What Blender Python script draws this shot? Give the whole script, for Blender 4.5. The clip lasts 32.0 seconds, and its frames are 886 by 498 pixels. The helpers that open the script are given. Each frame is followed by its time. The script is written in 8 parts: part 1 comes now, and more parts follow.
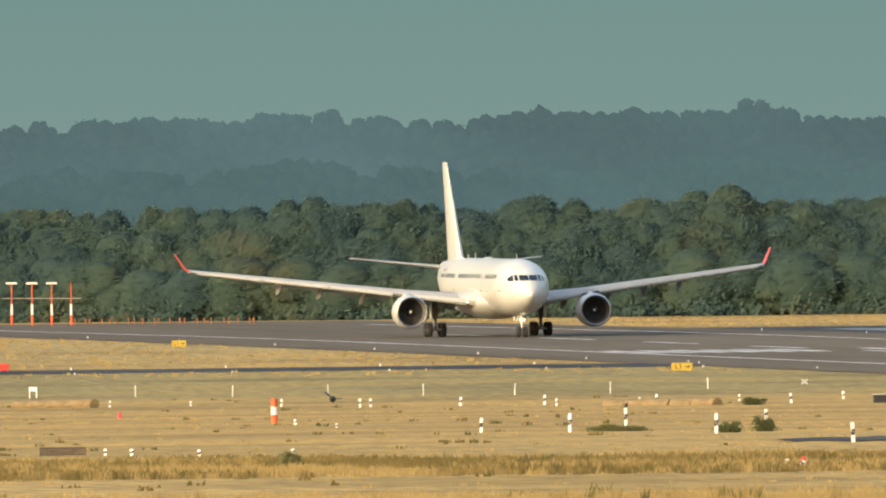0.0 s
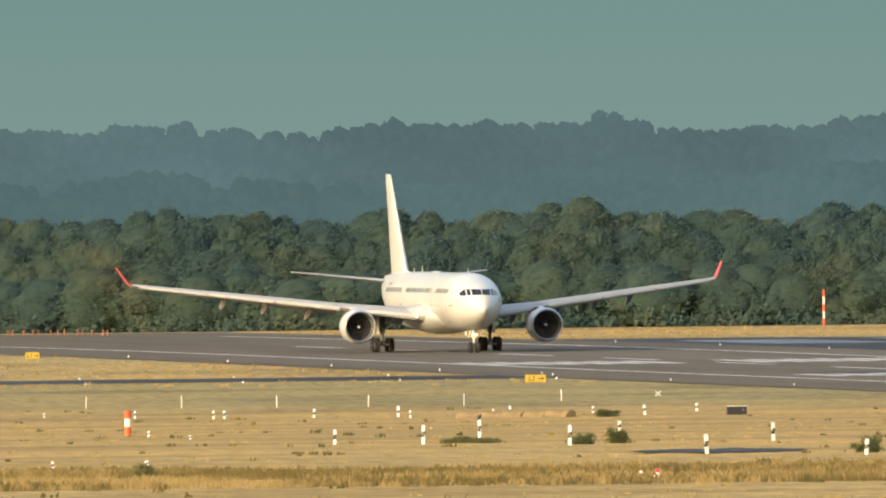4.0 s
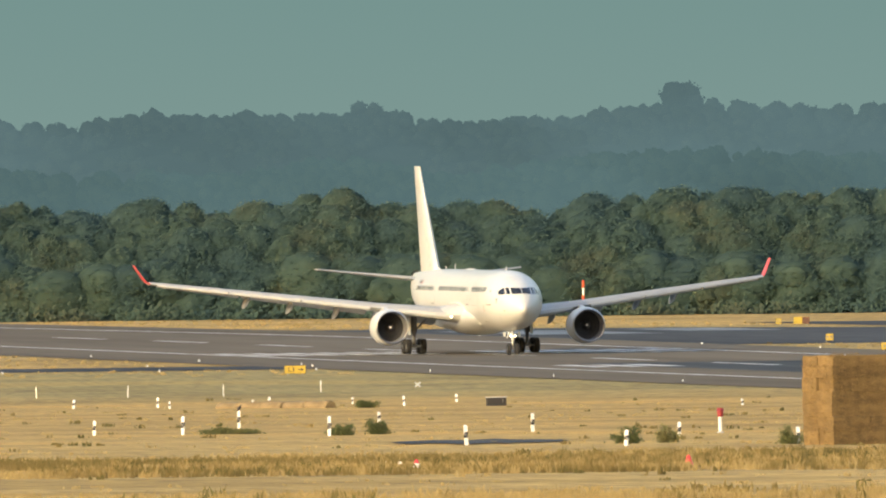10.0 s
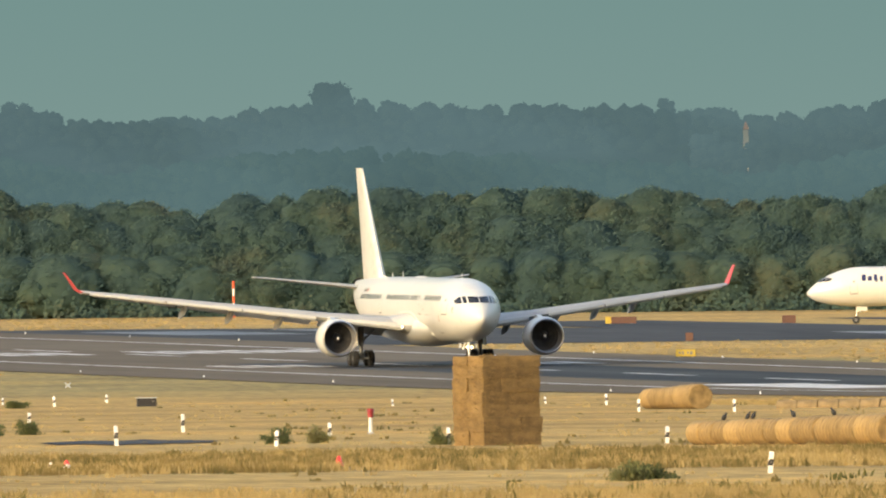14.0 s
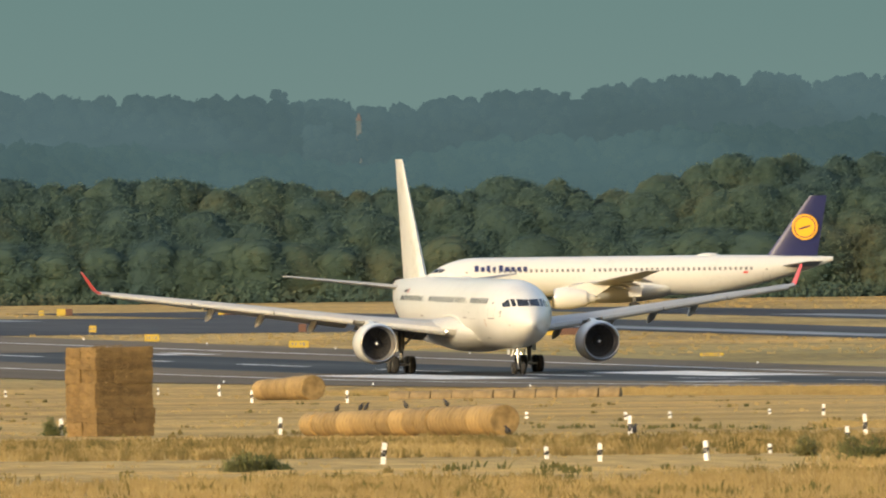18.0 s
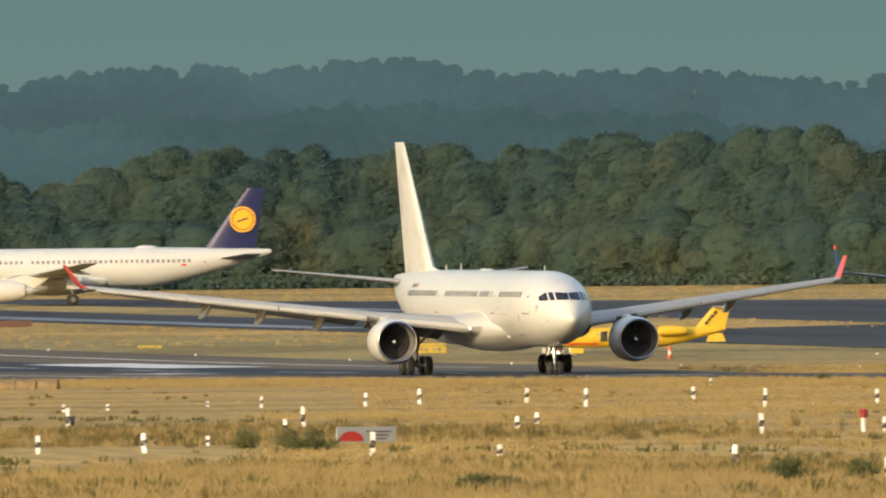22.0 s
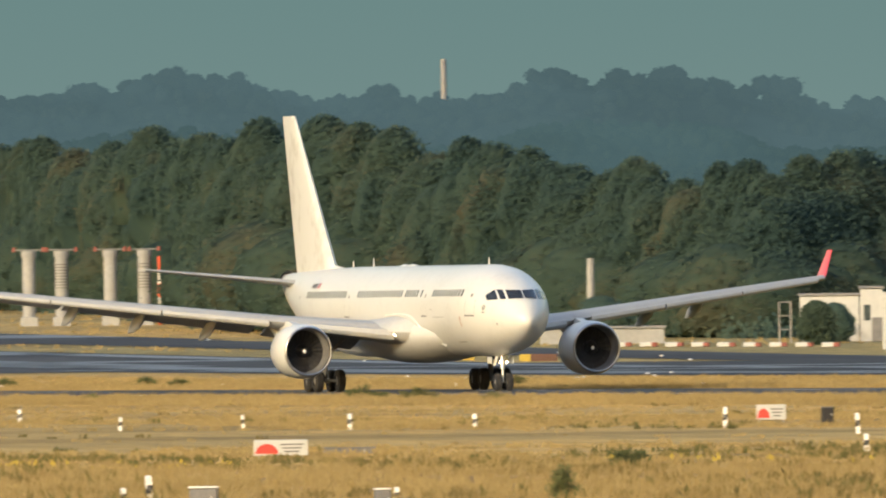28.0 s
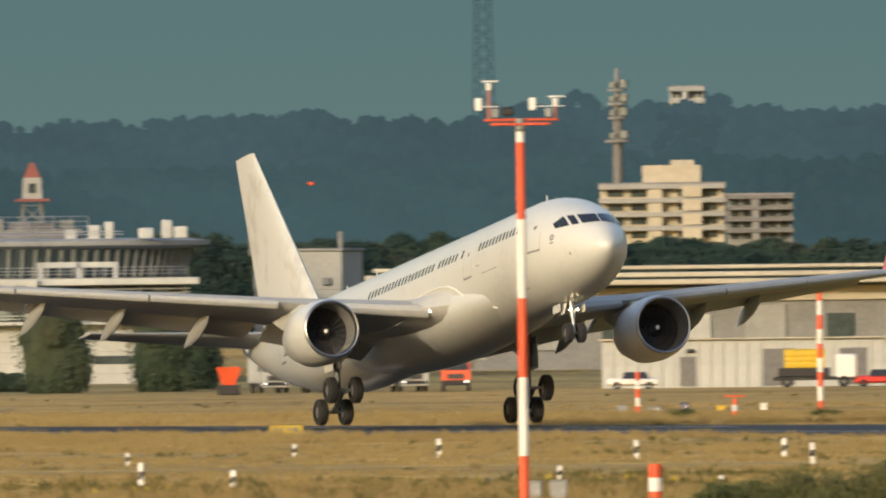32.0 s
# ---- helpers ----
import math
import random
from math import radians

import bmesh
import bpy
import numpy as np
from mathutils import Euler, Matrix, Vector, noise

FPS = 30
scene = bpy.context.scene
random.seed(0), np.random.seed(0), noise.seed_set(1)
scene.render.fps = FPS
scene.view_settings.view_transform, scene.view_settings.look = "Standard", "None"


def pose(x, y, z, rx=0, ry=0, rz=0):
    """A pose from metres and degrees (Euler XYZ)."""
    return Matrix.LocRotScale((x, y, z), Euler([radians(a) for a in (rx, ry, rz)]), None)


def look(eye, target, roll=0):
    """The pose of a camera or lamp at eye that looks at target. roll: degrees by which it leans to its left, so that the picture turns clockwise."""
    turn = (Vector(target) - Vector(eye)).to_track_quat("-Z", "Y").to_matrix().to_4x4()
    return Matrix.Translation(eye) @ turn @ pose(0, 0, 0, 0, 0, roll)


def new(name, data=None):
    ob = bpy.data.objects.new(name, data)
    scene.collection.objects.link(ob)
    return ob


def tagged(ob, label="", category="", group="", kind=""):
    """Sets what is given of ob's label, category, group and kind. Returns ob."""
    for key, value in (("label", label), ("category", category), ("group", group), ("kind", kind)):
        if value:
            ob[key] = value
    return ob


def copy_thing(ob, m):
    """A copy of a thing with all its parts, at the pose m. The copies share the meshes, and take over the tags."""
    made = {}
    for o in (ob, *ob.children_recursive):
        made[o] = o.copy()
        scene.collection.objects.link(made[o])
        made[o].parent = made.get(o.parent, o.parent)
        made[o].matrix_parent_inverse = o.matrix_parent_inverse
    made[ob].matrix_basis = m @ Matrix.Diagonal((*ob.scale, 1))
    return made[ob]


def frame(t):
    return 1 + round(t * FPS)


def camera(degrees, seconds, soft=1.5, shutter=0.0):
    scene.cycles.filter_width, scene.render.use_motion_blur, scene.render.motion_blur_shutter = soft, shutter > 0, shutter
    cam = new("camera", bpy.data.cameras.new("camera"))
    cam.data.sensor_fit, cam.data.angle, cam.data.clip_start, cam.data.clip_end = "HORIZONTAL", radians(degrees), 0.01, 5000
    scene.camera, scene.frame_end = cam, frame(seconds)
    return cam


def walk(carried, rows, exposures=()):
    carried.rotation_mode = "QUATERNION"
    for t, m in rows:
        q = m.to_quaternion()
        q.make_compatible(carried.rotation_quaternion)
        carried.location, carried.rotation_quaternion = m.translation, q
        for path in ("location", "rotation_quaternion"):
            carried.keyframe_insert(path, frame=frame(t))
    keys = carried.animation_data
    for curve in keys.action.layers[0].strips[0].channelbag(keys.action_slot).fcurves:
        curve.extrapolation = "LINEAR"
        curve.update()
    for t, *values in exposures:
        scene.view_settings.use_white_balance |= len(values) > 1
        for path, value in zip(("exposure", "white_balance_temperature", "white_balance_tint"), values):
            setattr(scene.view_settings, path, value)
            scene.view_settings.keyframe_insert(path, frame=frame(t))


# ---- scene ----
# A long-lens shot along a runway: eye at the origin, five metres up; y runs down the runway, x across it.
EYE = (0, 0, 5.0)
RUNWAY_X = 493.1
LENS = 1.6863
PATH = [  # seconds, bearing, tilt
    (0, 9.3677, 0.1922), (0.5, 9.3788, 0.1932), (1, 9.4112, 0.1952), (1.5, 9.4610, 0.2024), (2, 9.5122, 0.2049),
    (2.5, 9.5463, 0.2077), (3, 9.5805, 0.2073), (3.5, 9.6165, 0.2087), (5.5, 9.7393, 0.2198), (6, 9.7845, 0.2198),
    (6.5, 9.8265, 0.2192), (7, 9.8670, 0.2166), (7.5, 9.8991, 0.2095), (8, 9.9245, 0.2077), (8.5, 9.9441, 0.2044),
    (9, 9.9820, 0.2020), (9.5, 10.0454, 0.1974), (10, 10.1042, 0.1889), (10.5, 10.1731, 0.1843), (11, 10.2511, 0.1829),
    (11.5, 10.3164, 0.1807), (12, 10.4027, 0.1818), (12.5, 10.5092, 0.1836), (13, 10.6137, 0.1820), (13.5, 10.7009, 0.1809),
    (14, 10.7699, 0.1822), (14.5, 10.8497, 0.1772), (16.5, 11.2055, 0.1627), (17, 11.2930, 0.1640), (17.5, 11.3861, 0.1589),
    (18, 11.5065, 0.1564), (18.5, 11.6220, 0.1500), (19, 11.7338, 0.1460), (19.5, 11.8445, 0.1417), (20, 11.9838, 0.1397),
    (20.5, 12.1143, 0.1362), (21, 12.2534, 0.1330), (21.5, 12.3980, 0.1307), (22, 12.5760, 0.1290), (22.5, 12.7573, 0.1274),
    (23, 12.9473, 0.1243), (23.5, 13.1401, 0.1260), (24, 13.3745, 0.1305), (24.5, 13.5947, 0.1293), (26.5, 14.5048, 0.1316),
    (27, 14.8009, 0.1342), (27.5, 15.0631, 0.1351), (28, 15.3409, 0.1331), (28.5, 15.6112, 0.1315), (29, 15.9345, 0.1353),
    (29.5, 16.2443, 0.1431), (30, 16.5885, 0.1454), (30.5, 16.9360, 0.1508), (31, 17.3060, 0.1517), (31.5, 17.6652, 0.1638),
    (32, 18.0967, 0.1771),
]
ROLLOUT = [(0, 2960.9), (1, 2952.7), (2, 2940.2), (3, 2924.5), (4, 2906.3), (5, 2885.9), (6, 2863.5), (7, 2839.1), (8, 2812.6), (9, 2783.9), (10, 2752.8), (11, 2719.3), (12, 2683.2), (13, 2644.6), (14, 2603.5), (15, 2559.9), (16, 2514.1), (17, 2465.9), (18, 2415.7), (19, 2363.5), (20, 2309.4), (21, 2253.4), (22, 2195.6), (23, 2136.0), (24, 2074.4), (25, 2010.8), (26, 1945.1), (27, 1877.2), (28, 1807.2), (29, 1735.1), (30, 1661.4), (31, 1586.7), (32, 1511.9)]
SKYLINE = [404, 419, 425, 420, 433, 424, 416, 432, 426, 428, 428, 413, 412, 430, 440, 432, 432, 426, 424, 404, 419, 432, 435, 456, 455, 447, 465, 463, 439, 442, 441, 433, 419, 427, 425, 449, 428, 425, 415, 416, 412, 422, 450, 436, 403, 410, 399, 439, 435, 429, 399, 385, 387, 392, 390, 406, 400, 403, 407, 406, 409, 416, 415, 407, 402, 429, 416, 436, 420, 411, 421, 421, 421]
WOODLINE = [284, 271, 262, 267, 272, 280, 255, 272, 264, 288, 282, 263, 259, 278, 281, 280, 276, 280, 271, 263, 265, 276, 260, 275, 332, 301, 309, 316, 300, 337, 330, 329, 341, 296, 303, 312, 334, 339, 337, 332, 343, 334, 353, 354, 364, 337, 318, 298, 280, 272, 283, 293, 306, 271, 240, 224, 214, 212, 210, 209, 207, 201, 191, 189, 204, 199, 194, 189, 184, 179, 176, 176, 176]


def aim(bearing, tilt):
    b, e = radians(bearing), radians(tilt)
    return look(EYE, (1000 * math.sin(b), 1000 * math.cos(b), EYE[2] + 1000 * math.tan(e)), -0.7)


cam = camera(LENS, 32.0, soft=2.05, shutter=0.3)
walk(cam, [(t, aim(b, e)) for t, b, e in PATH], [(0, 1.01, 6560, 10), (8, 1.02, 6512, 10), (12, 1.02, 6493, 10), (14, 1.00, 6486, 10), (17, 0.84, 6475, 10), (19, 0.68, 6468, 10), (21, 0.60, 6390, 10), (22.5, 0.68, 6340, 10), (24, 0.78, 6310, 10), (28, 0.75, 6270, 10), (30, 0.75, 6180, 10), (32, 0.34, 6060, 10)])

# ---- light ----
SUN_BEARING, SUN_HEIGHT = 231.0, 14.0
world = bpy.data.worlds.new("world")
scene.world = world
world.use_nodes = True
sky = world.node_tree.nodes.new("ShaderNodeTexSky")
sky.sky_type, sky.sun_disc = "NISHITA", False
sky.sun_elevation, sky.sun_rotation = radians(SUN_HEIGHT), radians(SUN_BEARING)
sky.air_density, sky.dust_density = 2.2, 5.0
warm = world.node_tree.nodes.new("ShaderNodeMix")  # dusty evening air
warm.data_type, warm.blend_type = "RGBA", "MULTIPLY"
warm.inputs[0].default_value, warm.inputs[7].default_value = 1.0, (0.94, 1.05, 1.54, 1)
world.node_tree.links.new(sky.outputs[0], warm.inputs[6])
world.node_tree.links.new(warm.outputs[2], world.node_tree.nodes["Background"].inputs[0])
world.node_tree.nodes["Background"].inputs[1].default_value = 0.155
sun = new("sun", bpy.data.lights.new("sun", "SUN"))
sun.data.energy, sun.data.angle, sun.data.color = 2.1, radians(3.0), (1.0, 0.845, 0.585)
sb, se = radians(SUN_BEARING), radians(SUN_HEIGHT)
sun.matrix_world = look((0, 0, 100), (-100 * math.sin(sb) * math.cos(se), -100 * math.cos(sb) * math.cos(se), 100 - 100 * math.sin(se)))

# ---- materials ----


def material(name):
    m = bpy.data.materials.new(name)
    m.use_nodes = True
    n = m.node_tree.nodes
    return m, n, m.node_tree.links, n["Principled BSDF"]


def ramp(n, stops):
    r = n.new("ShaderNodeValToRGB")
    e = r.color_ramp.elements
    while len(e) < len(stops):
        e.new(0.5)
    for el, (p, c) in zip(e, stops):
        el.position, el.color = p, (*c, 1)
    return r


def mottled(name, a, b, scale=1.0, rough=0.6, metal=0.0, fine=None, bump=0.0, spec=0.5, stretch=(1, 1, 1), spread=(0.35, 0.65), space="Object", coat=0.0, vary=0.0):
    """Two colours mixed by noise at a large and a small scale."""
    m, n, l, p = material(name)
    tc, mp = n.new("ShaderNodeTexCoord"), n.new("ShaderNodeMapping")
    mp.inputs["Scale"].default_value = stretch
    if space == "World":
        geo = n.new("ShaderNodeNewGeometry")
        l.new(geo.outputs["Position"], mp.inputs[0])
    else:
        l.new(tc.outputs[space], mp.inputs[0])
    big, small = n.new("ShaderNodeTexNoise"), n.new("ShaderNodeTexNoise")
    big.inputs["Scale"].default_value, big.inputs["Detail"].default_value = scale, 5
    small.inputs["Scale"].default_value, small.inputs["Detail"].default_value = fine or scale * 9, 4
    mix = n.new("ShaderNodeMix")
    mix.data_type = "FLOAT"
    mix.inputs[0].default_value = 0.4
    l.new(mp.outputs[0], big.inputs[0]), l.new(mp.outputs[0], small.inputs[0])
    l.new(big.outputs[0], mix.inputs[2]), l.new(small.outputs[0], mix.inputs[3])
    r = ramp(n, [(spread[0], a), (spread[1], b)])
    if vary:  # each piece has a tone of its own
        info, sh = n.new("ShaderNodeObjectInfo"), n.new("ShaderNodeMath")
        sh.operation = "MULTIPLY_ADD"
        sh.inputs[1].default_value = vary
        l.new(info.outputs["Random"], sh.inputs[0]), l.new(mix.outputs[0], sh.inputs[2])
        l.new(sh.outputs[0], r.inputs[0])
    else:
        l.new(mix.outputs[0], r.inputs[0])
    l.new(r.outputs[0], p.inputs["Base Color"])
    p.inputs["Roughness"].default_value, p.inputs["Metallic"].default_value = rough, metal
    p.inputs["Coat Weight"].default_value, p.inputs["Specular IOR Level"].default_value = coat, spec
    if bump:
        bp = n.new("ShaderNodeBump")
        bp.inputs["Strength"].default_value, bp.inputs["Distance"].default_value = bump, 0.05
        l.new(small.outputs[0], bp.inputs["Height"])
        l.new(bp.outputs[0], p.inputs["Normal"])
    return m


def leafy(name, a, b, c, glow=None):
    """Foliage: hue by clump, with a little light let through."""
    m, n, l, p = material(name)
    geo, tc = n.new("ShaderNodeNewGeometry"), n.new("ShaderNodeObjectInfo")
    ns = n.new("ShaderNodeTexNoise")
    ns.inputs["Scale"].default_value, ns.inputs["Detail"].default_value = 0.11, 3
    l.new(geo.outputs["Position"], ns.inputs[0])
    add = n.new("ShaderNodeMath")
    add.operation = "MULTIPLY_ADD"
    add.inputs[1].default_value = 0.12
    l.new(geo.outputs["Random Per Island"], add.inputs[0])
    sub = n.new("ShaderNodeMath")
    sub.operation = "MULTIPLY_ADD"
    sub.inputs[1].default_value = 0.24
    sub.inputs[2].default_value = -0.02
    l.new(tc.outputs["Random"], sub.inputs[0])
    ad2 = n.new("ShaderNodeMath")
    wide = n.new("ShaderNodeMath")
    wide.operation = "MULTIPLY_ADD"
    wide.inputs[1].default_value, wide.inputs[2].default_value = 1.6, -0.30
    l.new(ns.outputs[0], wide.inputs[0])
    l.new(sub.outputs[0], ad2.inputs[0]), l.new(wide.outputs[0], ad2.inputs[1])
    l.new(ad2.outputs[0], add.inputs[2])
    grain = n.new("ShaderNodeTexNoise")
    grain.inputs["Scale"].default_value, grain.inputs["Detail"].default_value, grain.inputs["Roughness"].default_value = 1.6, 5, 0.7
    l.new(geo.outputs["Position"], grain.inputs[0])
    ad3 = n.new("ShaderNodeMath")
    ad3.operation = "MULTIPLY_ADD"
    ad3.inputs[1].default_value, ad3.inputs[2].default_value = 0.6, -0.30
    l.new(grain.outputs[0], ad3.inputs[0])
    ad4 = n.new("ShaderNodeMath")
    l.new(add.outputs[0], ad4.inputs[0]), l.new(ad3.outputs[0], ad4.inputs[1])
    r = ramp(n, [(0.3, a), (0.65, b), (1.0, c)])
    l.new(ad4.outputs[0], r.inputs[0])
    l.new(r.outputs[0], p.inputs["Base Color"])
    p.inputs["Roughness"].default_value, p.inputs["Specular IOR Level"].default_value = 0.8, 0.0 if glow else 0.06
    if not glow:
        bp = n.new("ShaderNodeBump")
        bp.inputs["Strength"].default_value, bp.inputs["Distance"].default_value = 0.3, 0.2
        l.new(grain.outputs[0], bp.inputs["Height"]), l.new(bp.outputs[0], p.inputs["Normal"])
        tr, mx = n.new("ShaderNodeBsdfTranslucent"), n.new("ShaderNodeMixShader")
        mx.inputs[0].default_value = 0.48
        l.new(r.outputs[0], tr.inputs[0])
        l.new(p.outputs[0], mx.inputs[1]), l.new(tr.outputs[0], mx.inputs[2])
        l.new(mx.outputs[0], n["Material Output"].inputs[0])
    if glow:  # distance haze painted as emission: air light, uneven with the drifting haze
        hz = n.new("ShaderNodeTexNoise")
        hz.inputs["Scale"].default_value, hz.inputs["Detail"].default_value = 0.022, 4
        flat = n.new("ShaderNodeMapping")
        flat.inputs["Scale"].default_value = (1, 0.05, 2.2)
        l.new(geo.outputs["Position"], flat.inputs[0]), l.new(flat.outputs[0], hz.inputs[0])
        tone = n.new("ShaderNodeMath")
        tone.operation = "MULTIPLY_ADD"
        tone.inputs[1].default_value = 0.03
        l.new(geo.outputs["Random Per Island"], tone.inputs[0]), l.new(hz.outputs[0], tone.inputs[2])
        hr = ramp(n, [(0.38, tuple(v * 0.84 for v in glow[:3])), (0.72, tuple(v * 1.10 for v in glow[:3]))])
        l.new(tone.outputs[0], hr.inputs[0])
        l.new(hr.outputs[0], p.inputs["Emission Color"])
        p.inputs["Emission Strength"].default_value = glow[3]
    return m


def glowing(name, colour, strength):
    m, n, l, p = material(name)
    p.inputs["Base Color"].default_value = (*colour, 1)
    p.inputs["Emission Color"].default_value = (*colour, 1)
    p.inputs["Emission Strength"].default_value = strength
    return m


def paint(name, c, rough=0.35, coat=0.3, dirt=0.82):
    return mottled(name, tuple(v * dirt for v in c), c, 0.35, rough, 0, 3.0, coat=coat, spread=(0.3, 0.5))


WHITE = paint("white_paint", (0.565, 0.58, 0.55), 0.34, 0.25, 0.88)
FAIRING = paint("fairing_white", (0.46, 0.47, 0.445), 0.6, 0.0, 0.88)
WING_GREY = paint("wing_grey", (0.34, 0.35, 0.34), 0.6, 0.0, 0.85)
RED = paint("red_paint", (0.62, 0.05, 0.04))
ORANGE_RED = paint("orange_red_paint", (0.70, 0.10, 0.03), 0.5, 0.0)
MARK_WHITE = paint("post_white", (0.78, 0.77, 0.72), 0.6, 0.0)
BLACK = paint("black_plastic", (0.02, 0.02, 0.022), 0.5, 0.0)
RUBBER = mottled("rubber", (0.012, 0.012, 0.013), (0.03, 0.03, 0.03), 3, 0.85)
STEEL = mottled("steel", (0.30, 0.31, 0.31), (0.5, 0.5, 0.5), 2, 0.38, 0.8)
LIP = mottled("polished_lip", (0.36, 0.36, 0.36), (0.48, 0.48, 0.47), 2, 0.36, 1.0)
RUST_MARK = mottled("worn_mark", (0.35, 0.22, 0.16), (0.5, 0.36, 0.28), 2, 0.6)
FAN = mottled("fan_dark", (0.034, 0.035, 0.038), (0.08, 0.08, 0.083), 4, 0.4, 0.5)
DUCT = mottled("inlet_liner", (0.15, 0.15, 0.147), (0.22, 0.22, 0.213), 1.5, 0.5)
GLASS = mottled("cabin_glass", (0.012, 0.014, 0.018), (0.03, 0.034, 0.04), 2, 0.08, 0.0)
SEAM = mottled("seam_grey", (0.11, 0.11, 0.11), (0.18, 0.18, 0.175), 2, 0.6)
NAVY = paint("navy_paint", (0.012, 0.018, 0.085))
YELLOW = paint("yellow_paint", (0.60, 0.40, 0.02), 0.55, 0.0)
SIGN_YELLOW = mottled("sign_yellow", (0.34, 0.25, 0.028), (0.48, 0.35, 0.04), 1.2, 0.6, 0, 6)
AMBER = paint("amber_paint", (0.85, 0.42, 0.02))
TEAL = paint("teal_paint", (0.02, 0.42, 0.52))
MAROON = paint("maroon_paint", (0.17, 0.010, 0.040))
BLUE = paint("blue_paint", (0.03, 0.12, 0.42))
LAMP = glowing("landing_lamp", (1.0, 0.78, 0.46), 7)
CONCRETE = mottled("concrete", (0.25, 0.257, 0.248), (0.345, 0.35, 0.335), 0.2, 0.85, 0, 2.5, bump=0.2)
PALE_WALL = mottled("pale_wall", (0.38, 0.395, 0.385), (0.50, 0.515, 0.495), 0.12, 0.8, 0, 1.5)
DARK_GLASS = mottled("facade_glass", (0.03, 0.045, 0.05), (0.07, 0.09, 0.09), 0.2, 0.15)
ROOF_GREY = mottled("roof_grey", (0.16, 0.165, 0.165), (0.25, 0.25, 0.245), 0.3, 0.7)
ROLL_STRAW = mottled("rolled_straw", (0.13, 0.088, 0.034), (0.36, 0.25, 0.10), 1.7, 0.9, 0, 7, bump=0.8, spread=(0.42, 0.72), stretch=(0.6, 4.0, 0.6), vary=0.16)
BALE_STRAW = mottled("bale_straw", (0.095, 0.062, 0.022), (0.25, 0.165, 0.062), 1.6, 0.9, 0, 9, bump=1.0, spread=(0.36, 0.76), stretch=(1, 1, 2.2), vary=0.14)
OLD_STRAW = mottled("old_straw", (0.12, 0.088, 0.042), (0.27, 0.20, 0.10), 2.0, 0.95, 0, 18, bump=0.7, spread=(0.36, 0.62))
# next two: wall and roof colours dulled and blued for distance haze
HAZED_STONE = mottled("hazed_stone", (0.07, 0.10, 0.12), (0.09, 0.12, 0.14), 0.3, 0.9)
HAZED_TILE = mottled("hazed_tile", (0.075, 0.070, 0.075), (0.10, 0.09, 0.09), 0.3, 0.9)
TRUCK_WHITE = paint("truck_white", (0.42, 0.42, 0.40), 0.5, 0.1)
BARK = mottled("bark", (0.05, 0.04, 0.03), (0.11, 0.09, 0.07), 1.5, 0.9)
# next two: distance haze mixed into the leaf colour, bluer in the farther wood
HAZED_LEAF = leafy("leaves", (0.064, 0.110, 0.106), (0.080, 0.127, 0.101), (0.112, 0.130, 0.086))
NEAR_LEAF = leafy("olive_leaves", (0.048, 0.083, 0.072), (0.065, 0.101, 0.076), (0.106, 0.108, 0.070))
# green lightened and blued to stand in for haze before the building
HAZED_TREE_LEAF = leafy("hazed_tree_leaves", (0.064, 0.094, 0.066), (0.092, 0.126, 0.082), (0.13, 0.145, 0.09))
BUSH = leafy("bush_leaves", (0.105, 0.135, 0.055), (0.15, 0.170, 0.070), (0.23, 0.215, 0.095))
# near-black leaves; the blue-green emission stands in for distance haze
FAR_HAZE = leafy("far_haze_glow", (0.002, 0.003, 0.002), (0.003, 0.005, 0.003), (0.004, 0.006, 0.0035), (0.061, 0.104, 0.108, 0.73))
FARTHEST_HAZE = leafy("farthest_haze_glow", (0.002, 0.004, 0.003), (0.003, 0.005, 0.004), (0.004, 0.006, 0.005), (0.069, 0.112, 0.119, 0.75))
DRY = mottled("dry_blades", (0.22, 0.165, 0.064), (0.36, 0.275, 0.115), 0.25, 0.9, 0, 4, space="World", stretch=(1, 0.15, 1))
WEED = leafy("weeds", (0.13, 0.12, 0.045), (0.21, 0.165, 0.065), (0.32, 0.24, 0.10))

# ---- ground ----
GY = [0, 800, 1200, 1500, 1800, 2150, 2360, 2650, 2960, 3300, 3700, 4500]
GZ = [0, 0, 0.3, 0.45, 0.5, 0.5, 1.08, 3.55, 6.3, 8.6, 10.0, 11.0]
_gy = np.arange(0, 4501, 10.0)
_k = np.exp(-0.5 * (np.arange(-12, 13) / 5.0) ** 2)
_gz = np.convolve(np.pad(np.interp(_gy, GY, GZ), 12, mode="edge"), _k / _k.sum(), "valid")


def gz(y):
    return float(np.interp(y, _gy, _gz))


